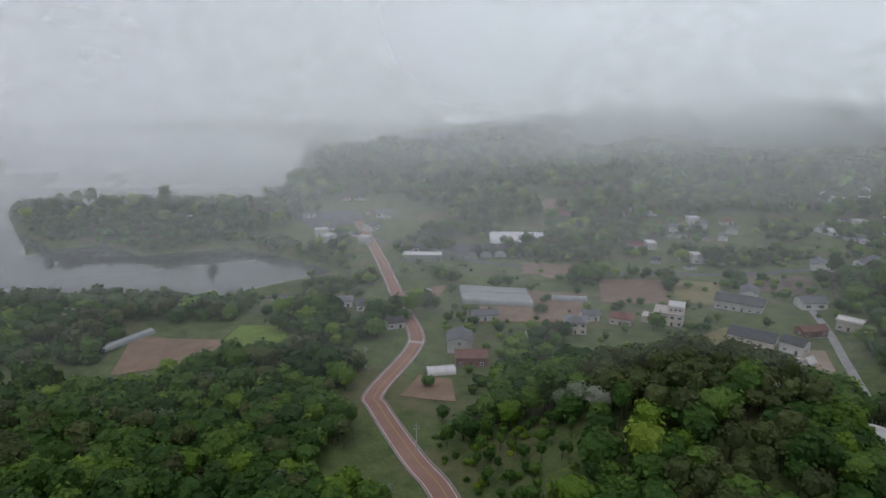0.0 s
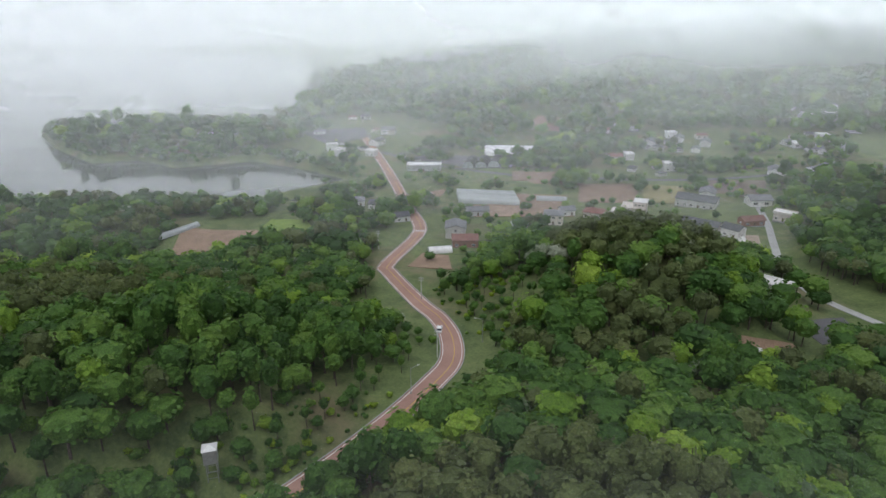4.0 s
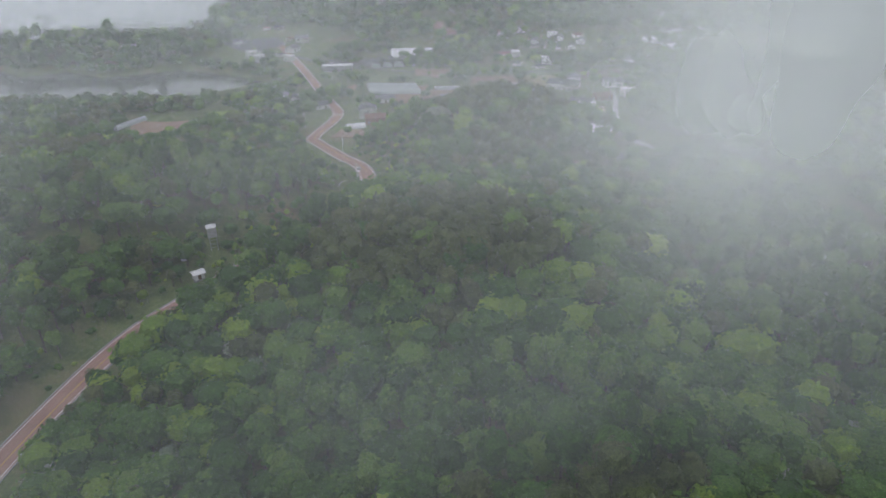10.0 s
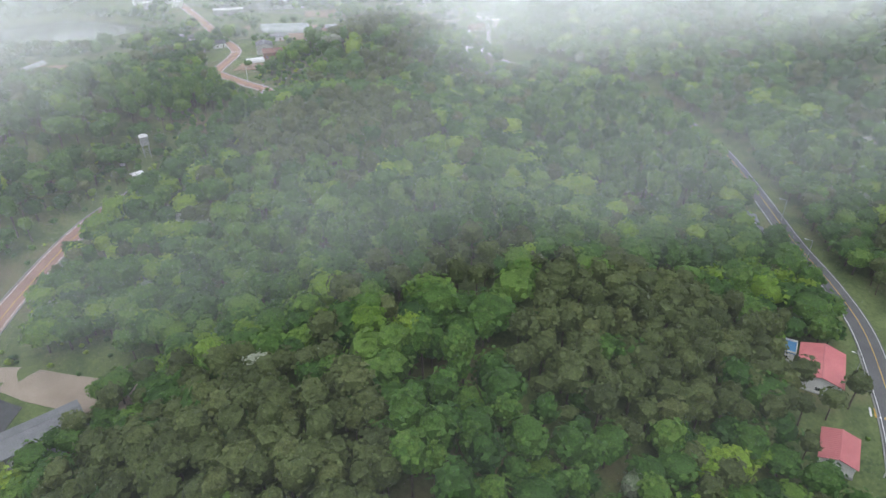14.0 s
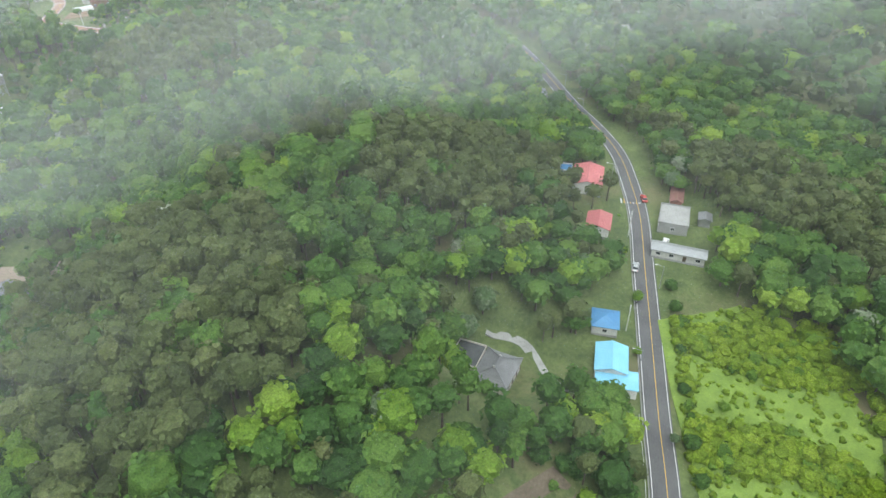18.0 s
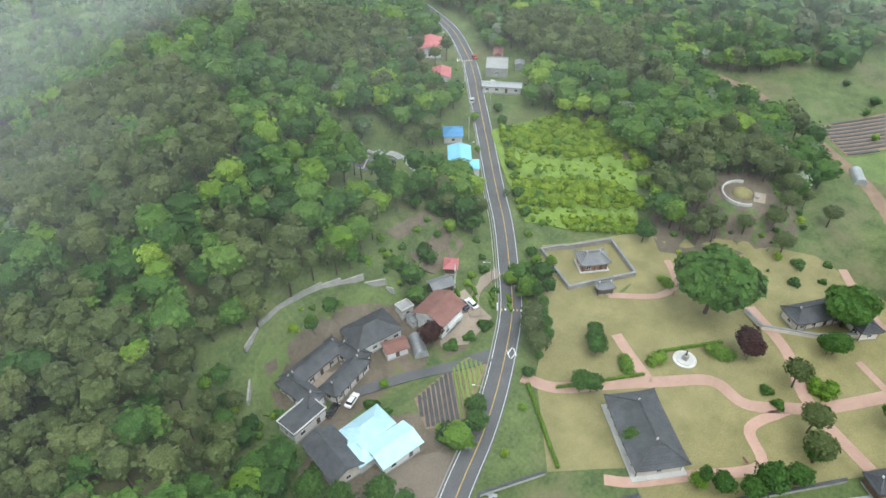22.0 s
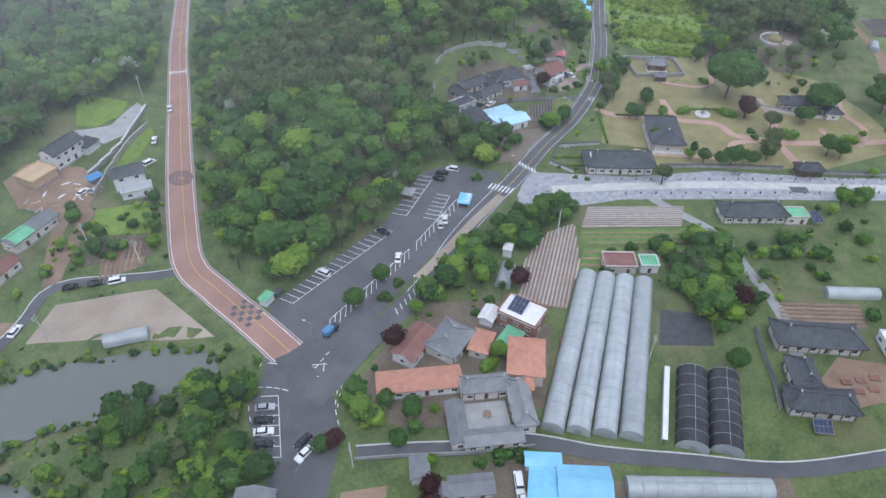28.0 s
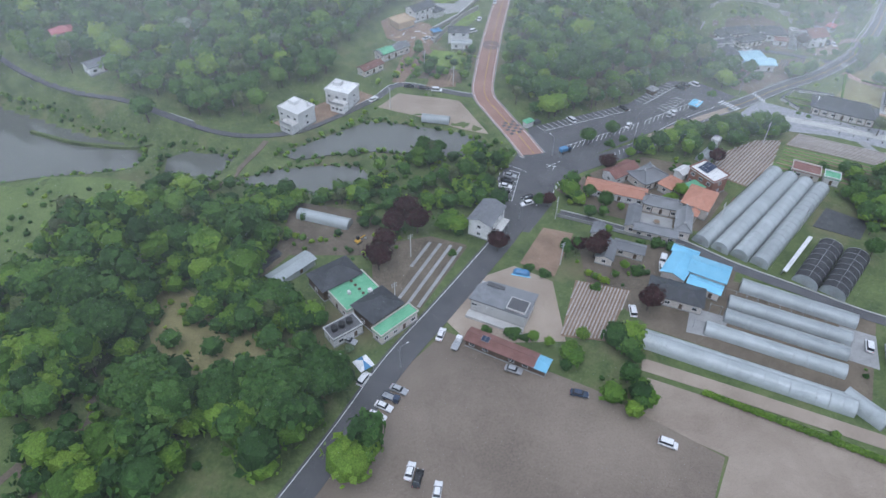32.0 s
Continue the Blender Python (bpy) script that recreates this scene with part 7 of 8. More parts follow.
spots = [(144, 510), (157, 518), (166, 516), (166, 489), (181, 495), (194, 501), (186, 462), (174, 469), (133, 441), (143, 441), (136, 406), (156, 413), (163, 406), (324, 570), (326, 555), (310, 551), (332, 549), (338, 543), (346, 537), (349, 525), (295, 493), (311, 498), (293, 458), (297, 451),
         (319, 477), (236, 398), (232, 379), (239, 377), (258, 391), (255, 373), (-187, 560), (-175, 570), (-157, 560), (-193, 550), (-213, 540), (-123, 600), (-86, 602), (-73, 600), (-59, 547), (-46, 532), (-11, 660), (1, 662), (-80, 467)]
spots += [(-180, 521), (-172, 530), (-161, 541), (-166, 534), (-150, 548), (-200, 511), (-107, 533), (-43, 530), (-53, 496), (-62, 478), (-54, 458), (-30, 450), (-80, 462), (-20, 436), (-88, 480), (-20, 470), (161, 332), (185, 317), (152, 391), (227, 384)]
for cx, cy, rx, ry, n in ((190, 480, 30, 20, 9), (315, 480, 35, 24, 10), (335, 545, 26, 14, 6), (-165, 552, 30, 8, 4), (250, 388, 20, 10, 4)):
    spots += [(cx + rngv.uniform(-rx, rx), cy + rngv.uniform(-ry, ry)) for i in range(n)]
for x, y in spots:
    if float(rim(np.array([x]), np.array([y]), INLET)[0]) > 6:
        put(VILLAGE, rngv.choice((0, 1, 1, 2, 3, 3, 3, 0)), x, y, rngv.choice((0, 20, 65, 90, -25)), scale=rngv.uniform(0.7, 1.15))
for k in VILLAGE:
    if not VILLAGE[k][1]:
        put(VILLAGE, k, 230 + 14 * k, 470, 10)

# ---- vehicles ----
P_WHITE = material("white_car_paint", (0.70, 0.70, 0.70), (0.80, 0.80, 0.80), 1, 3, rough=0.25, bump=0, spread=0.02)
P_BLACK = material("black_car_paint", (0.012, 0.012, 0.014), (0.02, 0.02, 0.022), 1, 3, rough=0.2, bump=0, spread=0.02)
P_SILVER = material("silver_car_paint", (0.38, 0.39, 0.40), (0.48, 0.49, 0.50), 1, 3, rough=0.3, metal=0.5, bump=0, spread=0.02)
P_NAVY = material("dark_blue_car_paint", (0.03, 0.045, 0.08), (0.045, 0.065, 0.11), 1, 3, rough=0.25, bump=0, spread=0.02)
P_RED = material("red_car_paint", (0.40, 0.04, 0.035), (0.5, 0.06, 0.05), 1, 3, rough=0.25, bump=0, spread=0.02)
for key, paint, lab in (("white", P_WHITE, "white saloon car parked on the ground"), ("black", P_BLACK, "black saloon car parked on the ground"), ("silver", P_SILVER, "silver-grey car parked on the ground"), ("navy", P_NAVY, "dark blue car parked on the ground"), ("red", P_RED, "red car parked at the roadside")):
    tagged(car_proto(key, paint, 4.7, 1.82, 1.46), lab, "car", "parked cars")
tagged(car_proto("suv", P_WHITE, 4.6, 1.88, 1.75, True), "white sport utility car parked on the ground", "car", "parked cars")
tagged(car_proto("van", P_WHITE, 4.8, 1.9, 1.95, True), "white van parked on bare ground", "van", "parked cars")
for key, x, y, a in (("black", -191, -245.5, -12), ("black", -185, -247.6, -14), ("suv", -179.6, -249.8, -14), ("white", -206.5, -255.5, 50), ("white", -150.5, -182, 70), ("suv", -156, -195.5, 20), ("white", -139.3, -163, 76),
                     ("silver", -160.5, -313, -25), ("black", -162, -316.2, -25), ("white", -163.2, -319.2, -25), ("black", -164.5, -322.4, -25), ("white", -157.8, -329.5, 200), ("black", -156.6, -326.4, 200),
                     ("white", -106.6, -283.6, 55), ("white", -84.5, -275.5, 55), ("silver", -87, -277, 55), ("suv", -128.5, -277.6, 118), ("black", -104.5, -270.5, 118), ("black", -73.8, -255.3, 130), ("suv", -66.5, -253, 130), ("black", -71, -253, 130),
                     ("suv", -121.5, -360.8, 60), ("white", -123.4, -364.6, 70), ("suv", -78.5, -400.5, 60), ("white", -179, -201.6, 35), ("silver", -175.2, -202.6, 35),
                     ("white", -193.4, -384.4, 66), ("silver", -176.2, -398.4, -28), ("navy", -161.2, -407.4, -20), ("suv", -144.2, -423.4, -30), ("silver", -206, -401.4, -32), ("white", -210, -406, -32), ("white", -211.7, -408.6, -32),
                     ("black", -213.3, -411, -32), ("silver", -214.8, -413.5, -32), ("suv", -214.6, -397.2, 55), ("silver", -218.2, -384.2, -30), ("suv", -138.4, -381.4, 80), ("navy", 15.2, -219.6, 80), ("white", 17.4, -221, 80),
                     ("black", -32.4, -221.6, 20), ("white", -27.2, -222.6, 20), ("red", 126.4, -122.6, 55), ("white", 114.4, -143.6, 30), ("silver", 98.2, -147, 40), ("van", 97, 126, 70), ("white", -1.4, 139.4, 85),
                     ("white", -205, -424, 70), ("black", -203.4, -426, 70), ("white", -199.4, -429.4, 75), ("white", 58, -179.5, 60), ("white", 140, 244, 20), ("silver", 143, 241, 20), ("white", -14, 338, 60), ("white", -8, 346, 30), ("black", -10, 338, 40)):
    z = None
    if key == "white" and -1.5 < x < -1.2:
        z = float(road_gap(np.array([x]), np.array([y]), RED_ROAD)[1][0]) + 0.06
    elif -140 < x < -139 and y > -164:
        z = float(road_gap(np.array([x]), np.array([y]), RED_ROAD)[1][0]) + 0.06
    put(CARS, key, x, y, a, (gz(x, y) + 0.1 if z is None else z))


def truck(x, y, ang, cab, load, label, name="truck"):
    t = thing(name, x, y, ang, label, "truck", z=gz(x, y) + 0.08)
    part("cab", box(1.6, 1.75, 1.5, 1.7, 0, 0.45, 0.12, 0.9), cab, t)
    part("windscreen", box(0.1, 1.5, 0.6, 2.46, 0, 1.2, 0.02), M_GLASS, t)
    part("bed", box(3.0, 1.8, 0.12, -0.7, 0, 0.75, 0.02), M_STEEL, t)
    for s in (-1, 1):
        part("side_board", box(3.0, 0.06, 0.4, -0.7, s * 0.88, 0.85, 0.02), load, t)
    part("tail_board", box(0.06, 1.8, 0.4, -2.18, 0, 0.85, 0.02), load, t)
    part("chassis", box(4.6, 0.9, 0.25, 0, 0, 0.45, 0.03), M_DARK, t)
    for sx in (-1.4, 1.6):
        for sy in (-1, 1):
            w = part("wheel", mesh_of(rod(0.18, 0.08, 0, 0, -0.04, 10), "hub", M_STEEL), None, t, m=pose(sx, sy * 0.8, 0.36, 90))
            part("tyre", mesh_of(rod(0.36, 0.24, 0, 0, -0.12, 14), "tyre", M_DARK), None, w)
    return t


truck(-189.6, -388.4, 60, P_WHITE, P_WHITE, "white pickup truck with an empty bed")
truck(-208.2, -403.6, -32, P_NAVY, P_NAVY, "blue flatbed truck parked at the yard's edge")
t = truck(-136.8, -299.6, 20, P_NAVY, P_NAVY, "small blue lorry beside a traffic island", "lorry")
part("box_body", box(3.1, 1.8, 1.6, -0.7, 0, 0.9, 0.1), M_DEEPBLUE, t, "blue box body")
t = thing("excavator", -214.8, -344, 40, "small yellow excavator on bare soil", "excavator")
M_MACHINE = material("yellow_machine_paint", (0.55, 0.30, 0.03), (0.70, 0.42, 0.06), 1, 5)
for s in (-1, 1):
    part("track", box(2.2, 0.4, 0.5, 0, s * 0.7, 0, 0.15), M_DARK, t)
part("body", box(1.6, 1.4, 0.8, -0.2, 0, 0.55, 0.1), M_MACHINE, t)
part("cab", box(0.9, 0.9, 1.1, 0.1, 0.2, 1.3, 0.08, 0.9), M_GLASS, t)
part("boom", box(2.2, 0.22, 0.25, 1.6, -0.3, 1.6, 0.04), M_MACHINE, t)
part("bucket", box(0.5, 0.7, 0.5, 2.7, -0.3, 0.3, 0.06), M_STEEL, t)
t = thing("ticket_kiosk", -146.5, -279.5, 30, "small kiosk with a green roof at the car park's corner", "kiosk")
part("cabin", box(3.6, 2.4, 2.5, 0, 0, 0, 0.05), M_WALL, t)
part("roof", roof_hip(3.6, 2.4, 0.7, 0.3, seams=0.5), M_GREEN, t, m=pose(0, 0, 2.5))
part("skip", box(3.0, 2.2, 1.3, 4.0, -0.6, 0, 0.06), M_ROOFTILE, t, "dark refuse skip")
house("park_arbour", -88, -258.5, 40, 3.2, 3.2, 2.5, "hip", M_WOOD, M_CONCRETE, "small arbour at the edge of the wood", rise=1.2, wins=0, category="arbour", door=False)
t = thing("bus_shelter", -74, -271.5, 45, "blue and white tarpaulin canopy at the roadside", "canopy")
for sx in (-1, 1):
    for sy in (-1, 1):
        part("post", rod(0.06, 2.4, sx * 2.6, sy * 1.6, 0, 6), M_STEEL, t)
part("sheet", roof_hip(6, 4, 0.7, 0.1, 0.05), M_BLUE, t, m=pose(0, 0, 2.4))
for i in range(3):
    part("patch", box(1.2, 1.4, 0.05, -1.8 + i * 1.8, -0.9, 2.78, 0.02), M_WHITE, t)
t = thing("blue_tarpaulin", -166.5, -362.5, -20, "crumpled bright blue tarpaulin over a heap", "tarpaulin")
part("heap", box(5.5, 2.6, 1.4, 0, 0, 0, 0.4, 0.7), M_DEEPBLUE, t)
part("fold", box(5.8, 0.6, 0.3, 0, -1.2, 0, 0.12), M_BLUE, t)

# ---- lamps, poles, bollards, benches ----
def lamp(x, y, ang, label="grey steel street lamp with a curved arm"):
    t = thing("street_lamp", x, y, ang, label, "street lamp", "street lamps")
    part("pole", rod(0.11, 8, 0, 0, 0, 8, 0.06), M_STEEL, t)
    part("arm", rod(0.05, 2.2, 0, 0, 0, 6, m=pose(0, 0, 7.9, 0, 78, 0)), M_STEEL, t)
    part("lantern", box(0.7, 0.28, 0.14, 2.3, 0, 8.25, 0.04), M_WHITE, t)
    part("base", box(0.4, 0.4, 0.3, 0, 0, 0, 0.04), M_CONCRETE, t)


def utility(x, y, ang):
    t = thing("utility_pole", x, y, ang, "concrete utility pole with crossarms", "utility pole", "utility poles")
    part("pole", rod(0.17, 9.5, 0, 0, -0.3, 8, 0.11), M_PALE, t)
    for k in range(2):
        a = part("crossarm", box(1.8, 0.12, 0.12, 0, 0.14, 8.4 - k * 0.9), M_STEEL, t)
        for i in range(3):
            part("insulator", rod(0.05, 0.2, -0.75 + i * 0.75, 0.14, 8.52 - k * 0.9, 6), M_WHITE, a)


for x, y, a in ((-51.5, -264.5, -60), (70, -176.5, 135), (124, -109, 135), (28, -219, 140), (-112, -302, 60), (-142, -301, 120), (-162, -337, 30), (-6, -246, 130), (98, -157, 135), (-89, -22, 20), (12, 130, 180), (-9, 100, 30), (-205, -394, 30), (152, -62, 150), (163, -38, 150)):
    lamp(x, y, a)
for x, y, a in ((-154, -360, 30), (-199, -352, 20), (-150, -338, 60), (-172, -245, 10), (-97, -346, 40), (-72, -352, 60), (-58, -300, 30), (-131, -100, 20), (-146, -150, 20), (-8, 170, 0), (-30, 240, 0), (-2, 120, 0), (78, -164, 45), (108, -134, 45), (-200, -262, 40), (-183, -230, 40), (18, -214, 40), (-205, -372, 30), (-232, -272, 30)):
    utility(x, y, a)
for side, k0, k1, s in ((1, -22, 88, 4.2), (-1, -22, 88, 4.2)):
    for i in range(24):
        u = i / 23
        x, y = -22 + 100 * u + side * 2.4, -293 - 63 * u + side * 3.4
        t = thing("plaza_bollard", x, y, -35, "dark squat bollard on the plaza", "bollard", "plaza bollards", z=0.06)
        part("post", rod(0.22, 0.8, 0, 0, 0, 8, 0.17), M_ROOFTILE, t)
        part("cap", rod(0.25, 0.12, 0, 0, 0.8, 8), M_STONE, t)
for x, y, a in ((25, -300.5, 60), (24, -298, 60), (62, -259, 20), (66, -258, 20), (92, -300, 60), (58, -318, 30)):
    t = thing("park_bench", x, y, a, "reddish wooden park bench", "bench", "park benches")
    for k in range(3):
        part("slat", box(1.8, 0.14, 0.05, 0, -0.18 + k * 0.18, 0.42), M_BROWN, t)
    for sx in (-1, 1):
        part("leg", box(0.1, 0.5, 0.42, sx * 0.75, 0, 0), M_STEEL, t)
t = thing("guard_fence", 0, 0, 0, "white roadside guard fence", "fence", z=0)
fence = stretch_of(GREY_ROAD, -228, -188)[::1]
for p, q in zip(fence[:-1], fence[1:]):
    dx, dy = q[0] - p[0], q[1] - p[1]
    d = math.hypot(dx, dy)
    nx, ny = -dy / d * 4.4, dx / d * 4.4
    part("post", box(0.1, 0.1, 1.0, p[0] + nx, p[1] + ny, p[2]), M_WHITE, t)
    part("rail", box(d, 0.08, 0.12, (p[0] + q[0]) / 2 + nx, (p[1] + q[1]) / 2 + ny, p[2] + 0.8, rz=math.degrees(math.atan2(dy, dx))), M_WHITE, t)
t = thing("signboard", -22, -262.8, 30, "cross-shaped grey sculpture on a garden bed", "sculpture")
part("slab", box(2.6, 0.8, 0.25, 0, 0, 0.3, 0.03), M_STEEL, t)
part("cross_slab", box(0.8, 2.6, 0.22, 0, 0, 0.32, 0.03), M_STEEL, t)
part("foot", box(0.5, 0.5, 0.3, 0, 0, 0, 0.02), M_CONCRETE, t)
wall_line("retaining_wall", [(-175.3, -193.2), (-160.9, -180.3), (-150, -164), (-147, -159)], 1.7, 0.5, M_STONE, M_PALE, "long pale stone retaining wall above crops")


# ---- single trees and shrubs ----
tree_proto("round", "round_tree", "broad", M_LEAF, 520, 0.55, 3, "round green broadleaved tree with a dense crown")
tree_proto("round2", "broadleaf_tree", "broad", M_LEAF, 520, 0.55, 17, "spreading green broadleaved tree")
tree_proto("bright", "bright_tree", "broad", M_FRESH, 420, 0.5, 8, "fresh yellow-green tree beside houses")
tree_proto("maroon", "maroon_maple", "broad", M_MAROON, 420, 0.5, 12, "dark maroon-leaved maple tree")
tree_proto("pine", "garden_pine", "pine", M_PINE, 420, 0.5, 21, "dark garden pine with layered needles", (1.25, 1.25, 0.85))
tree_proto("cone", "conifer", "pine", M_LEAF, 420, 0.5, 25, "slender dark green conifer", (0.8, 0.8, 1.05))
tree_proto("zelkova", "zelkova_tree", "broad", M_LEAF, 1500, 0.6, 40, "huge old tree with a broad rounded crown", (1.5, 1.5, 1.15))
tree_proto("white", "blossoming_tree", "broad", M_BLOSSOM, 420, 0.45, 44, "tree sprinkled with white blossom")
bush_proto("ball", "clipped_bush", M_FRESH, 260, 0.28, "clipped bright green round bush", [((0, 0, 0.9), 1.5), ((1.2, 0.2, 0.8), 1.2), ((-1.2, -0.1, 0.8), 1.2)], 0.75)
bush_proto("shrub", "shrub", M_LEAF, 220, 0.4, "loose dark green shrub", [((0, 0, 1.0), 1.3), ((1.1, 0.5, 0.7), 1.0), ((-0.9, 0.7, 0.8), 1.0), ((0.2, -1.0, 0.7), 0.9)], 0.9)
bush_proto("hedge", "hedge_block", M_FRESH, 240, 0.3, "clipped length of green hedge", [((-1.6, 0, 0.7), 0.85), ((-0.5, 0, 0.75), 0.85), ((0.6, 0, 0.75), 0.85), ((1.7, 0, 0.7), 0.85)], 0.95)

rngt = random.Random(9)


def plant(key, spots, lo=0.8, hi=1.1):
    for x, y in spots:
        put(TREES, key, x, y, rngt.uniform(0, 360), gz(x, y) - 0.05, rngt.uniform(lo, hi))


plant("round", [(-127, -295), (-116, -290), (-55, -288), (-63, -286), (-73, -288.5), (-83, -290.5), (-44, -336), (-40, -344), (-50, -356), (-56, -366), (-32, -336), (-46, -348), (-136, -328), (-132, -334), (-141, -330), (-139, -339), (-147, -391), (-148, -405), (-144, -399),
                (9.5, -277.5), (15, -260), (32, -252), (-154, -331)], 0.7, 1.0)
plant("round2", [(-101, -302), (-95, -298), (-89, -304), (-60, -291), (-69, -293), (-78, -296), (-179, -322), (-184, -315), (-176, -314), (-188, -304), (-183, -294), (-190, -298), (-226, -378), (-236, -371), (-249, -364), (-259, -374), (-243, -366), (-254, -368), (-233, -379),
                 (69, -299), (56, -319), (38, -308), (26, -308), (13, -298), (16, -303), (-47, -242), (-50, -236), (-40, -247), (-12, -249), (-8, -246)], 0.65, 1.0)
plant("bright", [(-104, -330.5), (-114, -305.5), (-109, -300), (-135, -347), (-127, -336), (-165, -391), (-160, -394), (-156, -390), (-169, -389), (-19, -225), (-135.5, -364), (10.5, -293.5), (30, -229), (24, -236), (43, -223.5), (74, -172), (88, -158), (79, -196), (58, -214), (46, -227)], 0.5, 0.85)
plant("maroon", [(-199, -335), (-203, -341), (-196, -341), (-207, -350), (-209, -357)], 0.95, 1.3)
plant("maroon", [(-139, -353), (-125, -313), (-147, -355), (-143, -358), (-134, -381), (54, -284), (-1.5, -224), (-84, -313), (-151, -331.5), (-37, -352), (-172, -352)], 0.55, 0.95)
plant("pine", [(96, -246), (101, -243), (118, -246), (122, -256), (120, -265), (112, -268), (104, -268), (97, -262), (126, -250), (128, -262), (92, -254), (106, -240), (88, -246), (16, -245), (19, -241), (23, -238), (34, -309), (41, -305), (52, -297), (-10, -299), (98, -274)], 0.9, 1.2)
plant("cone", [(11, -294), (14, -297), (23, -307), (-148, -355.5), (-152, -358), (20, -239.5), (17, -244), (13.5, -247.5), (-84, -308), (-90, -313)], 0.7, 0.95)
plant("zelkova", [(61, -269)], 1.95, 1.95)
plant("cone", [(30, -234), (28, -237.5), (25, -240), (22, -243), (19, -246)], 0.95, 1.2)
plant("round", [(27, -256), (16, -262)], 0.75, 0.9)
plant("zelkova", [(82, -298), (104, -312), (-280, -378), (-235, -404), (-247, -403), (-266, -400), (-288, -366), (-224, -400)], 0.6, 0.8)
plant("white", [(-230, -384), (62, -196), (-218, -388)], 0.5, 0.7)
plant("ball", [(28, -264.5), (29.5, -263.5), (36, -268.5), (49, -279), (50.5, -280.5), (55.5, -301), (-108, -331.8), (56, -304), (72, -318), (93, -322), (64, -255)], 1.0, 1.5)
plant("shrub", [(-181, -384), (-174, -386.5), (-171, -388), (-186, -352), (-150, -352), (-164, -361), (-160, -364), (-96, -316), (-100, -315), (-94, -313), (-18, -247), (-25, -227), (2, -228), (8, -229), (14, -229), (-58, -322), (-50, -316), (-44, -318), (44, -297), (46, -293),
                (90, -282), (96, -288), (98, -280), (104, -286), (-200, -330), (-210, -327), (-221, -315), (-196, -327), (-228, -322), (-232, -330), (-240, -336), (-250, -336), (-170, -296), (-172, -303), (-168, -307), (-146, -371), (-132, -366), (-126, -353), (-121, -354), (-117, -356)], 0.8, 1.5)
for i in range(9):
    u = i / 8
    put(TREES, "hedge", 6 - 12 * u, -251 - 17 * u, 55, None, 0.8)
    put(TREES, "hedge", 12 + 17 * u, -256 - 12 * u, -38, None, 0.7)
for i in range(14):
    u = i / 13
    put(TREES, "hedge", -128 + 33 * u, -411.5 - 22 * u, -34, None, 1.25)
for i in range(8):
    put(TREES, "hedge", 17 + 3.6 * (i % 2) + i * 1.2, -216 - i * 2.2, 60, None, 0.9)
for i in range(7):
    put(TREES, "hedge", 40 + 2.4 * i * 0.9, -268 - 1.5 * i, -40, None, 0.75)

for i in range(7):
    put(TREES, "hedge", -30 + 2.6 * i * 0.8, -266.5 - 1.5 * i * 0.8, -34, None, 0.7)
    put(TREES, "hedge", -32 + 2.6 * i * 0.8, -271.5 - 1.5 * i * 0.8, -34, None, 0.65)
plant("shrub", [(-27, -268), (-21, -271), (-15, -275), (-29, -276), (-33, -272), (-32.5, -280), (-30, -283)], 0.5, 0.8)

# street trees along the grey road, and shrubs round the hamlet and the car park
for i in range(15):
    k = int(np.argmin(np.abs(GREY_ROAD[:, 1] - (-247 + i * 6.6 + rngt.uniform(-1.2, 1.2)))))
    d = GREY_ROAD[k + 1] - GREY_ROAD[k]
    n = Vector((d[1], -d[0])).normalized()
    x, y = GREY_ROAD[k, 0] + n.x * 7.2, GREY_ROAD[k, 1] + n.y * 7.2
    put(TREES, "round2" if i % 3 else "bright", x, y, rngt.uniform(0, 360), gz(x, y) - 1.2, rngt.uniform(0.42, 0.62))
plant("shrub", [(-14, -209), (-20, -207), (-28, -206), (-34, -209), (-42, -214), (-46, -220), (-6, -208), (2, -211), (-30, -232), (-24, -231), (-38, -229), (-44, -231), (-48, -226), (16, -212), (12, -209), (26, -222), (30, -214), (34, -210), (-60, -240), (38, -204), (44, -199), (-62, -262), (-118, -296), (-112, -293)], 0.7, 1.3)
plant("round2", [(70, -300), (34, -309), (58, -323), (20, -304), (80, -330), (14, -260), (28, -255), (76, -240)], 0.75, 1.0)
plant("maroon", [(53, -285)], 0.8, 0.8)
plant("pine", [(116, -306), (120, -301), (99, -241), (122, -279)], 1.0, 1.3)
plant("bright", [(57, -336), (38, -223), (79, -319)], 0.5, 0.7)
CLEAR += [(30, -173, 11, 8), (-333, -223, 8, 9), (-313, -249, 8, 7), (33, -169, 9, 8), (48, -152, 8, 8), (-20, -206, 27, 8), (-40, -208, 9, 9), (12, -203, 22, 9), (-24, -217, 28, 15), (-34, -236, 22, 14), (6, -221, 18, 14), (22, -203, 14, 14), (40, -163, 15, 16), (-66, -50, 16, 9), (-82, -50, 12, 14), (-72, -64, 12, 9), (-53, 66, 7, 8), (-64, 62, 9, 5), (62, -172, 13, 13), (115, -106, 12, 10), (124, -138, 16, 14), (112, -151, 11, 11),
          (108, -259, 16, 14), (101, 122, 15, 11), (128, 142, 16, 15), (118, 164, 12, 10), (-95, 262, 50, 26), (101, -127, 9, 8), (148, -42, 8, 9), (74, -160, 8, 8), (4, 205, 12, 30), (-200, -225, 22, 30), (-180, -185, 20, 22),
          (-220, -262, 30, 22), (88, 535, 20, 16)]
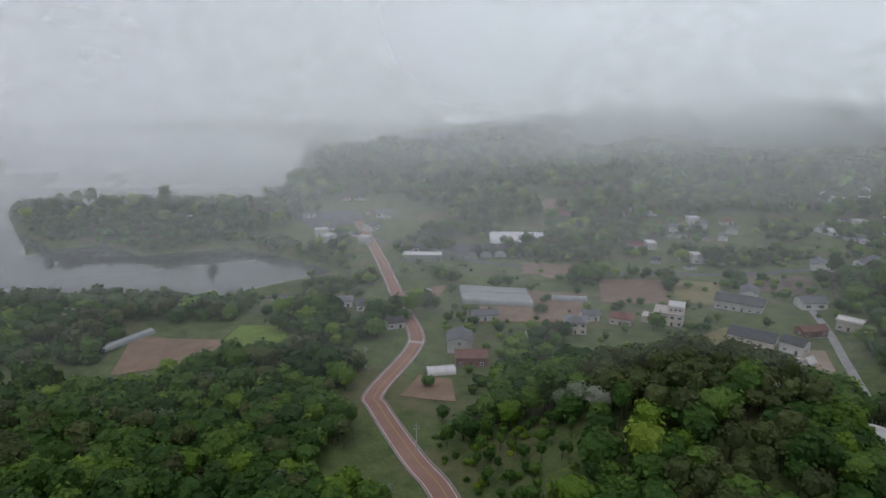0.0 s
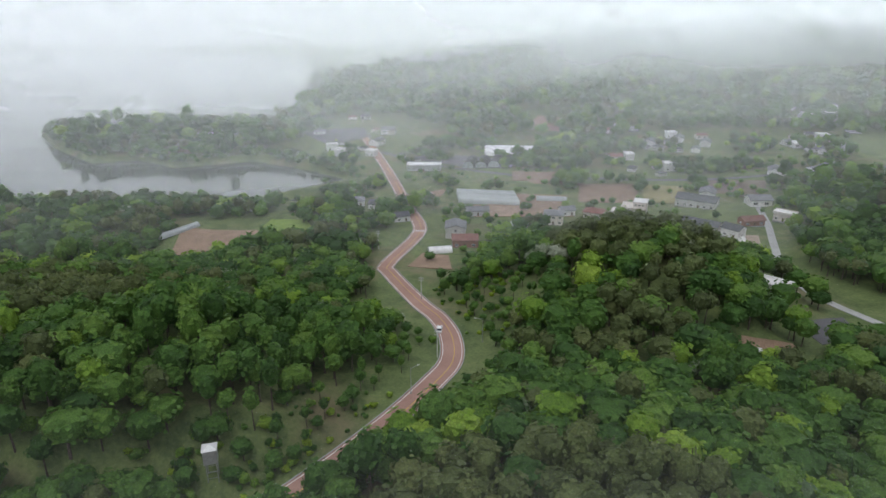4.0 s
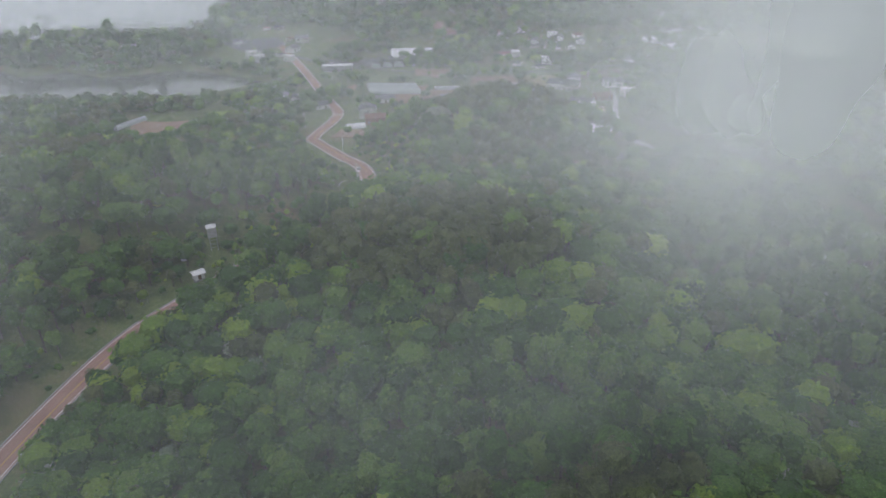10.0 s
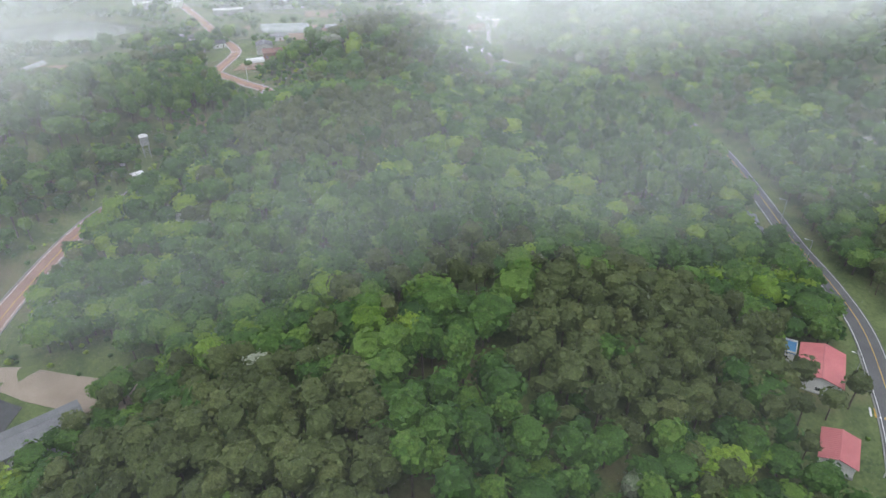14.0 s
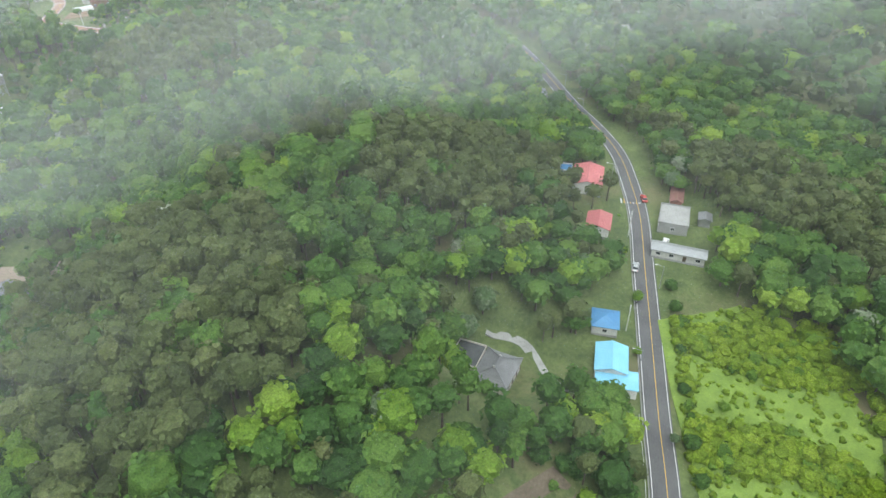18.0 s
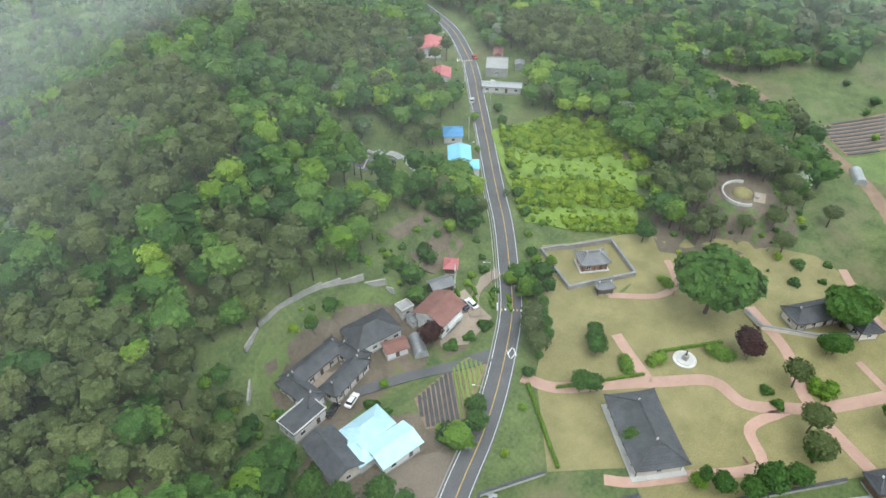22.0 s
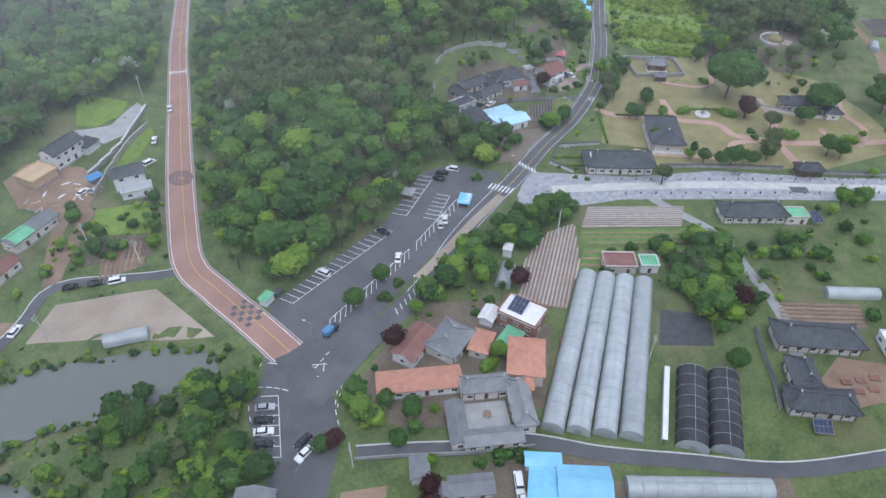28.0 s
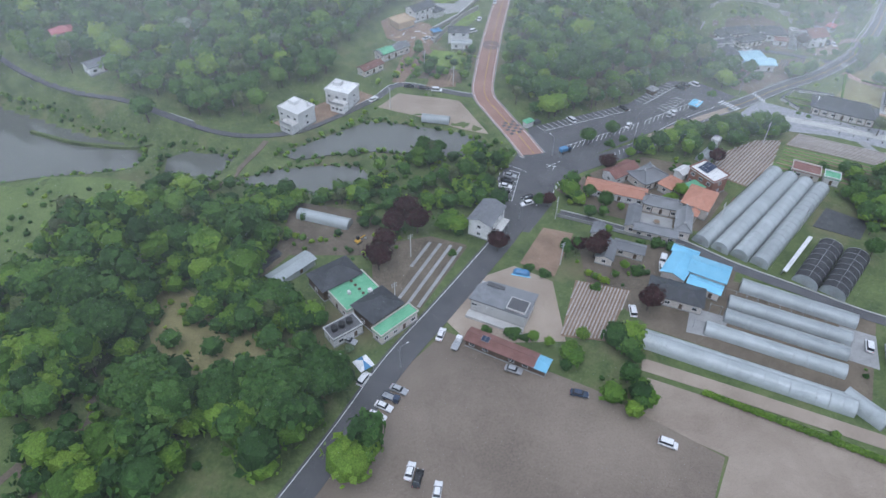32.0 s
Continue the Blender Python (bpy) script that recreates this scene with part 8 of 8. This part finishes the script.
OPEN += [LOT, [(88, -164), (114, -173), (120, -194), (102, -226), (80, -240), (64, -224), (54, -208), (70, -184)], [(-140, 235), (-142, 292), (-60, 300), (-50, 250), (-100, 236)],
         [(-175, -160), (-152, -140), (-143, -170), (-162, -238), (-160, -300), (-250, -300), (-250, -262), (-210, -240), (-205, -200)], [(-40, 225), (172, 225), (196, 300), (215, 360), (330, 400), (330, 500), (120, 500), (60, 510), (-20, 470), (-60, 340)]]
WOODS += [(-300, -232, 62, 28), (-350, -190, 50, 40), (-262, -250, 26, 18), (-132, -250, 20, 26), (-120, -262, 18, 12), (-205, 482, 58, 18), (-150, 505, 36, 24), (-300, 500, 40, 24), (225, -160, 34, 60), (290, -190, 60, 60), (262, -215, 36, 28), (300, -120, 60, 60), (-100, 20, 30, 50), (-60, 20, 22, 60), (-70, 60, 40, 40), (-50, -40, 26, 40), (-105, -70, 20, 30), (-30, 60, 30, 40), (-122, -200, 17, 45), (-130, -238, 15, 24), (-114, -165, 16, 30), (-60, -238, 14, 20), (-215, 500, 60, 34), (-290, 508, 60, 42), (-285, -215, 78, 46), (-215, 290, 120, 45), (-130, 312, 36, 20), (25, 165, 34, 40), (222, 262, 42, 58), (190, 190, 35, 35)]
OPEN += [[(188, -196), (200, -196), (204, -226), (228, -246), (250, -262), (235, -300), (150, -300), (146, -280), (172, -250), (186, -226)]]
near_box = (-210, 235, -330, 215)
hill_places = [p for p in scatter(9, near_box, 4.6) if p[4] == "pine" and float(ring_of(np.array([p[0]]), np.array([p[1]]), STANDS)[0]) < 1] + scatter(1, near_box, 5.3) + scatter(3, (-395, -210, -300, -120), 5.9)
wood("woods_on_hill", hill_places, 84, 0.72, "dense mixed wood of broadleaved trees and brownish pines", True, 2)
rest = [p for p in scatter(2, (-480, 700, -460, 860), 9.6) if not (near_box[0] < p[0] < near_box[1] and near_box[2] < p[1] < near_box[3]) and not (-395 < p[0] < -210 and -300 < p[1] < -120) and not (p[0] > 430 and p[1] < 150) and not (p[0] < -330 and p[1] < 150)]
rest = [p for p in rest if not (p[0] < -90 and 215 < p[1] < 345)] + scatter(4, (-345, -90, 215, 345), 6.4)
wood("woods_beyond", [(a, b, c - 3.2 * d, (1.15 if b < 420 and a < -100 else 1.4) * d, e) for a, b, c, d, e in rest], 18, 1.4, "hazy green woods on the slopes round the valley", False, 2)
scrub = []
# groves among the houses, fields and ponds: x, y, half-width, half-depth
GROVES = [(-191, -302, 5, 3), (-174, -321, 9, 11), (-166, -311, 5, 8), (-188, -328, 7, 4), (-241, -325, 11, 8), (-255, -329, 11, 8), (-273, -314, 11, 5), (-272, -339, 11, 12), (-246, -369, 14, 10), (-267, -352, 8, 11), (-233, -380, 10, 7), (-228, -398, 11, 5), (-277, -373, 6, 13), (-163, -398, 7, 4),
          (-144, -393, 6, 4), (-150, -411, 5, 5), (-140, -329, 5, 7), (-137, -340, 4, 4), (-78, -296, 15, 5), (-56, -291, 12, 6), (-35, -333, 14, 12), (-42, -351, 11, 8), (-233, -373, 7, 6), (-182, -340, 5, 5), (-214, -322, 10, 3), 
          (-51, -254, 4, 4), (-56, -244, 5, 5), (-51, -293, 5, 5), (35, -227, 5, 7), (-20, -247, 5, 3), (37, -339, 6, 5), (-92, -299, 8, 7), (-172, -305, 4, 7), (-163, -309, 4, 8), (-221, -318, 8, 6), (-54, -364, 8, 7), (-68, -357, 5, 5), (-107, -302, 3, 3), (-290, -335, 14, 12), (-300, -360, 16, 20),
          (86, 440, 30, 34), (104, 466, 30, 22), (86, 369, 10, 7), (173, 399, 9, 8), (194, 399, 8, 7), (224, 545, 60, 20), (-25, 304, 11, 8), (-65, 298, 18, 8), (-45, 275, 18, 9), (-60, 240, 26, 9), (20, 480, 30, 8), (150, 470, 40, 12)]
TALL = [(-238, -409, 12, 7), (-252, -360, 8, 6), (-284, -337, 20, 12), (-289, -365, 16, 13), (-226, -418, 14, 9), (-260, -404, 9, 9), (-251, -347, 11, 8), (-271, -418, 14, 8), (-292, -388, 11, 14), (-236, -402, 9, 5), (-265, -338, 9, 8)]
GROVES += TALL
# the ground that buildings and vehicles take up
built = []
for ob in bpy.data.objects:
    if ob.type == "MESH" and ob.parent is not None and ob.parent.parent is None and ob.parent.type == "EMPTY" and ob.name.split(".")[0] not in ("crown", "trunk", "leaves", "stem"):
        m = ob.parent.matrix_basis @ ob.matrix_basis
        q = [m @ Vector(v) for v in ob.bound_box]
        built.append((min(v.x for v in q) - 2.2, max(v.x for v in q) + 2.2, min(v.y for v in q) - 2.2, max(v.y for v in q) + 2.2))
built = np.array(built)


def free(x, y):
    return not bool(np.any((built[:, 0] < x) & (x < built[:, 1]) & (built[:, 2] < y) & (y < built[:, 3])))


rngg = np.random.default_rng(16)
for a, b, c, d in GROVES:
    near = 3.6 if b < 0 else 5.6
    for k in range(int(3.14 * c * d / near ** 2 * 1.25) + 1):
        r, an = math.sqrt(rngg.uniform()), rngg.uniform(0, 6.28)
        x, y = a + c * r * math.cos(an), b + d * r * math.sin(an)
        if not free(x, y) or any(float(rim(np.array([x]), np.array([y]), w[0])[0]) < 2.5 for w in WATERS[3:]) or float(road_gap(np.array([x]), np.array([y]), SOUTH_ROAD)[0][0]) < 7:
            continue
        scrub.append((x, y, gz(x, y) - (1.2 if b < 0 else 2.6), rngg.uniform(0.95, 1.45) if (a, b, c, d) in TALL else rngg.uniform(0.5, 0.95) if b < 0 else rngg.uniform(1.0, 1.5), "fresh" if rngg.uniform() < (0.45 if b < 0 else 0.16) else "tall" if (a, b, c, d) in TALL and rngg.uniform() < 0.4 else "pine" if rngg.uniform() < 0.08 else "broad"))
rngs = np.random.default_rng(6)
for a, b, c, d, n in ((-215, -318, 45, 26, 90), (-290, -400, 60, 70, 160), (-250, -335, 40, 16, 50), (-60, 330, 30, 40, 50), (90, 300, 70, 40, 60), (180, 330, 60, 40, 70), (-110, 400, 60, 30, 40), (-120, 320, 60, 20, 40), (0, 290, 30, 60, 50), (40, 395, 60, 30, 40), (230, -300, 60, 40, 60), (20, -380, 50, 40, 70), (-10, -345, 30, 14, 20), (220, 400, 90, 60, 110), (-70, 440, 40, 40, 50), (-190, -225, 20, 20, 30), (-48, 64, 40, 22, 60), (-22, 66, 20, 20, 24), (14, 196, 24, 40, 30), (-160, -245, 14, 30, 14), (-20, -203, 60, 9, 50), (-52, -222, 10, 22, 24), (10, -206, 24, 14, 24), (-40, -250, 20, 8, 12), (30, -190, 24, 20, 24)):
    for k in range(n):
        x, y = a + rngs.normal(0, 0.5) * c, b + rngs.normal(0, 0.5) * d
        bad = any(float(rim(np.array([x]), np.array([y]), w[0])[0]) < 2 for w in WATERS) or any(float(road_gap(np.array([x]), np.array([y]), ln)[0][0]) < 7 for ln in (RED_ROAD, GREY_ROAD, SOUTH_ROAD, LANES["lane_mid"], LANES["lane_west"], LANES["lane_valley"])) or (y > 150 and float(road_gap(np.array([x]), np.array([y]), RED_ROAD)[0][0]) < 14)
        if free(x, y) and not bad and not (-206 < x < -170 and -385 < y < -340):
            scrub.append((x, y, gz(x, y) - 1.0, rngs.uniform(0.3, 0.75), "fresh" if rngs.uniform() < 0.25 else "broad"))
keep_off = [(7, 262), (11, 246), (-50, 322), (-36, 316), (-43, 285), (84, 295), (60, 284), (149, 316), (132, 266), (144, 255), (182, 280), (28, 335), (66, 331), (106, 296), (-1, 236), (40, 430), (55, 462)]
plots = [[(173, 376), (213, 367), (195, 329), (164, 343)], [(51, 406), (93, 400), (88, 378), (48, 380)], [(19, 322), (78, 312), (73, 296), (18, 296)], [(91, 369), (129, 368), (117, 324), (82, 327)], [(131, 367), (157, 360), (143, 318), (122, 328)], [(52, 392), (98, 382), (94, 371), (62, 372)], [(26, 350), (78, 341), (69, 313), (28, 316)], [(127, 233), (148, 256), (158, 257), (150, 236), (135, 218)], [(116, 278), (130, 288), (136, 254), (124, 238), (114, 246)], [(-15, 213), (4, 205), (3, 229), (-9, 233)], [(187, 418), (203, 434), (236, 429), (229, 413)], [(-22, 342), (4, 360), (-3, 331), (-16, 325)]]
for k in range(3600):
    x, y = rngs.uniform(-75, 340), rngs.uniform(215, 490)
    if noise.noise((x * 0.03, y * 0.03, 1.7)) + 0.3 * noise.noise((x * 0.1, y * 0.1, 4.0)) < 0.14 or any(math.hypot(x - a, y - b) < 13 for a, b in keep_off) or any(inside(x, y, p) for p in plots):
        continue
    if min(float(road_gap(np.array([x]), np.array([y]), ln)[0][0]) for ln in (RED_ROAD, NORTH_LANE, LANES["lane_valley"])) < 9 or float(rim(np.array([x]), np.array([y]), INLET)[0]) < 3:
        continue
    scrub.append((x, y, gz(x, y) - 1.4, rngs.uniform(0.55, 1.15), "pine" if rngs.uniform() < 0.15 else "fresh" if rngs.uniform() < 0.2 else "broad"))
wood("scattered_trees", scrub, 44, 0.9, "loose trees and bushes between fields and ponds", True, 2)
# tall yellow-green shrubs standing in bands across the meadow
bands = []
# trees leaning over the lake shore
for p0, p1 in zip(INLET[:-1], INLET[1:]):
    run = math.hypot(p1[0] - p0[0], p1[1] - p0[1])
    if max(p0[1], p1[1]) > 600 or min(p0[0], p1[0]) < -430 or min(p0[1], p1[1]) < 400:
        continue
    for k in range(int(run / 2.2)):
        u = (k + rngs.uniform()) * 2.2 / run
        x, y = p0[0] + (p1[0] - p0[0]) * u + rngs.normal(0, 3), p0[1] + (p1[1] - p0[1]) * u + abs(rngs.normal(6, 5))
        if float(rim(np.array([x]), np.array([y]), INLET)[0]) > 0.8:
            s_ = rngs.uniform(0.5, 1.0)
            bands.append((x, y, gz(x, y) - 2.2 * s_, s_, "broad"))
# reeds and rank grass round the ponds
for poly, _, nm in WATERS:
    if nm != "pond":
        continue
    for p0, p1 in zip(poly, list(poly[1:]) + [poly[0]]):
        run = math.hypot(p1[0] - p0[0], p1[1] - p0[1])
        for k in range(int(run / 1.5)):
            u = (k + rngs.uniform()) * 1.5 / run
            x, y = p0[0] + (p1[0] - p0[0]) * u + rngs.normal(0, 0.9), p0[1] + (p1[1] - p0[1]) * u + rngs.normal(0, 0.9)
            s_ = rngs.uniform(0.12, 0.3)
            bands.append((x, y, gz(x, y) - 2.4 * s_, s_, "fresh" if rngs.uniform() < 0.4 else "broad"))
for poly, n, lo, hi in (([(91, -168), (110, -184), (115, -200), (105, -208), (94, -194), (85, -175)], 190, 0.40, 0.58), ([(68, -195), (84, -204), (91, -224), (88, -233), (79, -221), (62, -201)], 200, 0.40, 0.56), ([(65, -214), (83, -232), (79, -237), (64, -219)], 60, 0.28, 0.4),
                        ([(88, -166), (112, -174), (117, -192), (100, -222), (80, -236), (66, -222), (56, -209), (72, -186)], 420, 0.12, 0.24), ([(54, -205), (60, -212), (80, -184), (92, -170), (86, -164), (70, -182)], 50, 0.2, 0.42), ([(106, -174), (120, -180), (122, -196), (104, -226), (94, -230), (112, -196)], 70, 0.35, 0.7)):
    x0, x1 = min(p[0] for p in poly), max(p[0] for p in poly)
    y0, y1 = min(p[1] for p in poly), max(p[1] for p in poly)
    k = 0
    while k < n:
        x, y = rngs.uniform(x0, x1), rngs.uniform(y0, y1)
        if inside(x, y, poly) and float(road_gap(np.array([x]), np.array([y]), GREY_ROAD)[0][0]) > 6:
            s_ = rngs.uniform(lo, hi)
            bands.append((x, y, gz(x, y) - 3.6 * s_, s_, "weed" if rngs.uniform() < 0.9 else "fresh"))
            k += 1
# low weeds and bushes in gardens and on banks: x, y, half-width, half-depth, how many
for a, b, c, d, n in ((-20, -204, 26, 6, 130), (-45, -212, 8, 12, 50), (10, -206, 16, 10, 80), (-30, -250, 22, 10, 60), (-60, -330, 30, 22, 140), (-20, -350, 34, 26, 140), (-120, -325, 26, 18, 120), (-125, -365, 24, 14, 90), (-180, -312, 34, 16, 160), (-225, -330, 26, 22, 160), (-180, -235, 26, 26, 150), (-225, -268, 22, 12, 90),
                      (-300, -345, 34, 36, 170), (-300, -400, 36, 40, 150), (-250, -380, 26, 26, 120), (-110, -410, 44, 26, 90), (118, -140, 20, 16, 80), (100, -255, 26, 20, 60), (-70, 0, 24, 50, 120), (-40, 62, 30, 18, 150), (-24, 80, 16, 20, 130), (10, 160, 14, 30, 80), (-150, -300, 20, 12, 50), (-130, -265, 16, 12, 40)):
    for k in range(n):
        x, y = a + rngs.uniform(-1, 1) * c, b + rngs.uniform(-1, 1) * d
        if not free(x, y) or any(inside(x, y, p) for p in TENDED) or any(float(rim(np.array([x]), np.array([y]), w[0])[0]) < 1.5 for w in WATERS[3:]) or min(float(road_gap(np.array([x]), np.array([y]), ln)[0][0]) for ln in (RED_ROAD, GREY_ROAD, SOUTH_ROAD, LANES["lane_mid"], LANES["lane_west"], LANES["lane_hamlet"])) < 5.5 or inside(x, y, LOT):
            continue
        s_ = rngs.uniform(0.12, 0.34)
        bands.append((x, y, gz(x, y) - 2.6 * s_, s_, ("broad", "fresh", "weed", "broad")[int(rngs.integers(0, 4))]))
wood("meadow_scrub", bands, 22, 1.45, "bands of tall weeds and low bushes on meadow and banks", False, 2)


# ---- mist ----
def mist_sheet(name, corners, mat, cuts=24, wave=3.0):
    """A gently waving sheet between four corners."""
    a, b, c, d = [np.array(p, float) for p in corners]
    u, v = np.meshgrid(np.linspace(0, 1, cuts), np.linspace(0, 1, cuts))
    u, v = u.ravel()[:, None], v.ravel()[:, None]
    co = a * (1 - u) * (1 - v) + b * u * (1 - v) + c * u * v + d * (1 - u) * v
    n = np.cross(b - a, d - a)
    n /= np.linalg.norm(n)
    co = co + n * (wave * np.sin(co[:, :1] * 0.021 + co[:, 1:2] * 0.017 + co[:, 2:3] * 0.05))
    i = (np.arange(cuts - 1)[:, None] * cuts + np.arange(cuts - 1)[None]).ravel()
    ob = new(name, quads_mesh(name, co, np.column_stack([i, i + 1, i + cuts + 1, i + cuts]), True, mats=(mat,)))
    return tagged(ob, "thin white drift of mist hanging over the valley", "mist", group="drifts of mist", kind="structure")


for k, yy in enumerate((235, 300, 370, 440, 520, 610, 710, 820, 950, 1120, 1340)):
    mat = mist("distant_mist", (0.06, 0.07, 0.08, 0.11, 0.15, 0.18, 0.21, 0.24, 0.27, 0.3, 0.35)[k], 0.004, 0.2, 0.62, (None, None, None, None, None, None), (1, 1, 1), (1, 1, 2.2), True, 0.76)
    mist_sheet("mist_curtain", ((-2500, yy, -15), (2500, yy, -15), (2500, yy + 40, 330), (-2500, yy + 40, 330)), mat)
# a thin even veil between the two halves of the valley
mat = mist("thin_veil", 0.055, 0.009, 0.15, 0.6, (None, None, None, None, 14, 113), (1, 1, 40), (1, 1, 1.4), True, 0.66)
for yy in (170, -48, -55, -62, -69, -76):
    mist_sheet("mist_veil", ((-900, yy, 6), (1100, yy, 6), (1100, yy - 3, 114), (-900, yy - 3, 114)), mat, wave=2.0)
for xx in (170, 190, 212):
    mist_sheet("mist_veil", ((xx, -420, 6), (xx + 40, -60, 6), (xx + 40, -60, 114), (xx, -420, 114)), mat, wave=2.0)
mat = mist("thin_veil", 0.065, 0.011, 0.15, 0.62, (None, None, None, None, 76, 117), (1, 1, 18), (1, 1, 1.3), True, 0.76)
for yy in (-35, -39, -43):
    mist_sheet("mist_veil", ((-900, yy, 70), (1100, yy, 70), (1100, yy - 1, 118), (-900, yy - 1, 118)), mat, wave=1.0)
mat = mist("thin_veil", 0.05, 0.012, 0.15, 0.6, (None, -10, None, None, 20, 113), (60, 1, 40), (1, 1, 1.4), True, 0.66)
for yy in (-138, -162):
    mist_sheet("mist_veil", ((-700, yy, 6), (0, yy, 6), (0, yy - 3, 114), (-700, yy - 3, 114)), mat, wave=2.0)
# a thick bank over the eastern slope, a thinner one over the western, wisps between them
# static sheets placed by the camera path: mist shows once the camera backs past
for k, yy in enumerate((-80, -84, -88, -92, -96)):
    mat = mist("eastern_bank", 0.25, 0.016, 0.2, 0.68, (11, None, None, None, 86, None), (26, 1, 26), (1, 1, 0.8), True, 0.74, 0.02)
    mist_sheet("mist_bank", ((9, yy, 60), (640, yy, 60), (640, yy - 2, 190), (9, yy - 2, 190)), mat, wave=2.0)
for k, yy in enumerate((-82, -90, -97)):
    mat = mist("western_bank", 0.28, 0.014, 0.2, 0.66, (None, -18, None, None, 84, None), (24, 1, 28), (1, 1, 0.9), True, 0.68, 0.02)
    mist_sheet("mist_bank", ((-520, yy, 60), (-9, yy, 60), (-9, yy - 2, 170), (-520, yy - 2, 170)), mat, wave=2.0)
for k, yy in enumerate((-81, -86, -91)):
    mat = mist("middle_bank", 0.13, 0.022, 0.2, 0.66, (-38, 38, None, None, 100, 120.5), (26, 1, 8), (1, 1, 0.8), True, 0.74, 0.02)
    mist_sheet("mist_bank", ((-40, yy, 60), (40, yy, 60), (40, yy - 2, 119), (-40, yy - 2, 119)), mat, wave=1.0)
mat = mist("fog_wall", 1.0, 0.003, -1.0, -0.5, (None, None, None, None, None, None), (1, 1, 1), upright=True, tone=0.78)
mist_sheet("fog_wall", ((-4500, 1600, -40), (4500, 1600, -40), (4500, 1600, 700), (-4500, 1600, 700)), mat)
for k, yy in enumerate((560, 650, 760, 900)):
    mat = mist("low_cloud", 0.36, 0.005, 0.22, 0.6, (-260, None, None, None, 22, None), (420, 1, 70), (1, 1, 2), True, 0.76)
    mist_sheet("low_cloud", ((-300, yy, 0), (2500, yy - 60, 0), (2500, yy - 30, 330), (-300, yy + 30, 330)), mat)
# a shallow layer of haze lying in the valley
mat = mist("valley_haze", 0.020, 0.008, 0.1, 0.6, (None, None, None, None, 4, 112), (1, 1, 40), (1, 1, 1.5), True, 0.66)
for k in range(12):
    yy = -480 + 31 * k
    mist_sheet("valley_haze", ((-1500, yy, 2), (1700, yy, 2), (1700, yy + 8, 113), (-1500, yy + 8, 113)), mat)
# drifts above the village
for k, yy in enumerate((-424, -428, -432, -436)):
    # also set on the camera path, out of view until it has passed
    mat = mist("village_drift", 0.17, 0.014, 0.2, 0.66, (-200, None, None, None, 84, 128), (70, 1, 26), (1, 1, 0.8), True, 0.66)
    mist_sheet("village_drift", ((-205, yy, 70), (300, yy, 70), (300, yy - 2, 126), (-205, yy - 2, 126)), mat, wave=1.5)
    mat = mist("village_drift", 0.10, 0.013, 0.2, 0.66, (None, -165, None, None, 94, 128), (50, 1, 18), (1, 1, 0.8), True, 0.62)
    mist_sheet("village_drift", ((-520, yy, 70), (-165, yy, 70), (-165, yy - 2, 126), (-520, yy - 2, 126)), mat, wave=1.5)
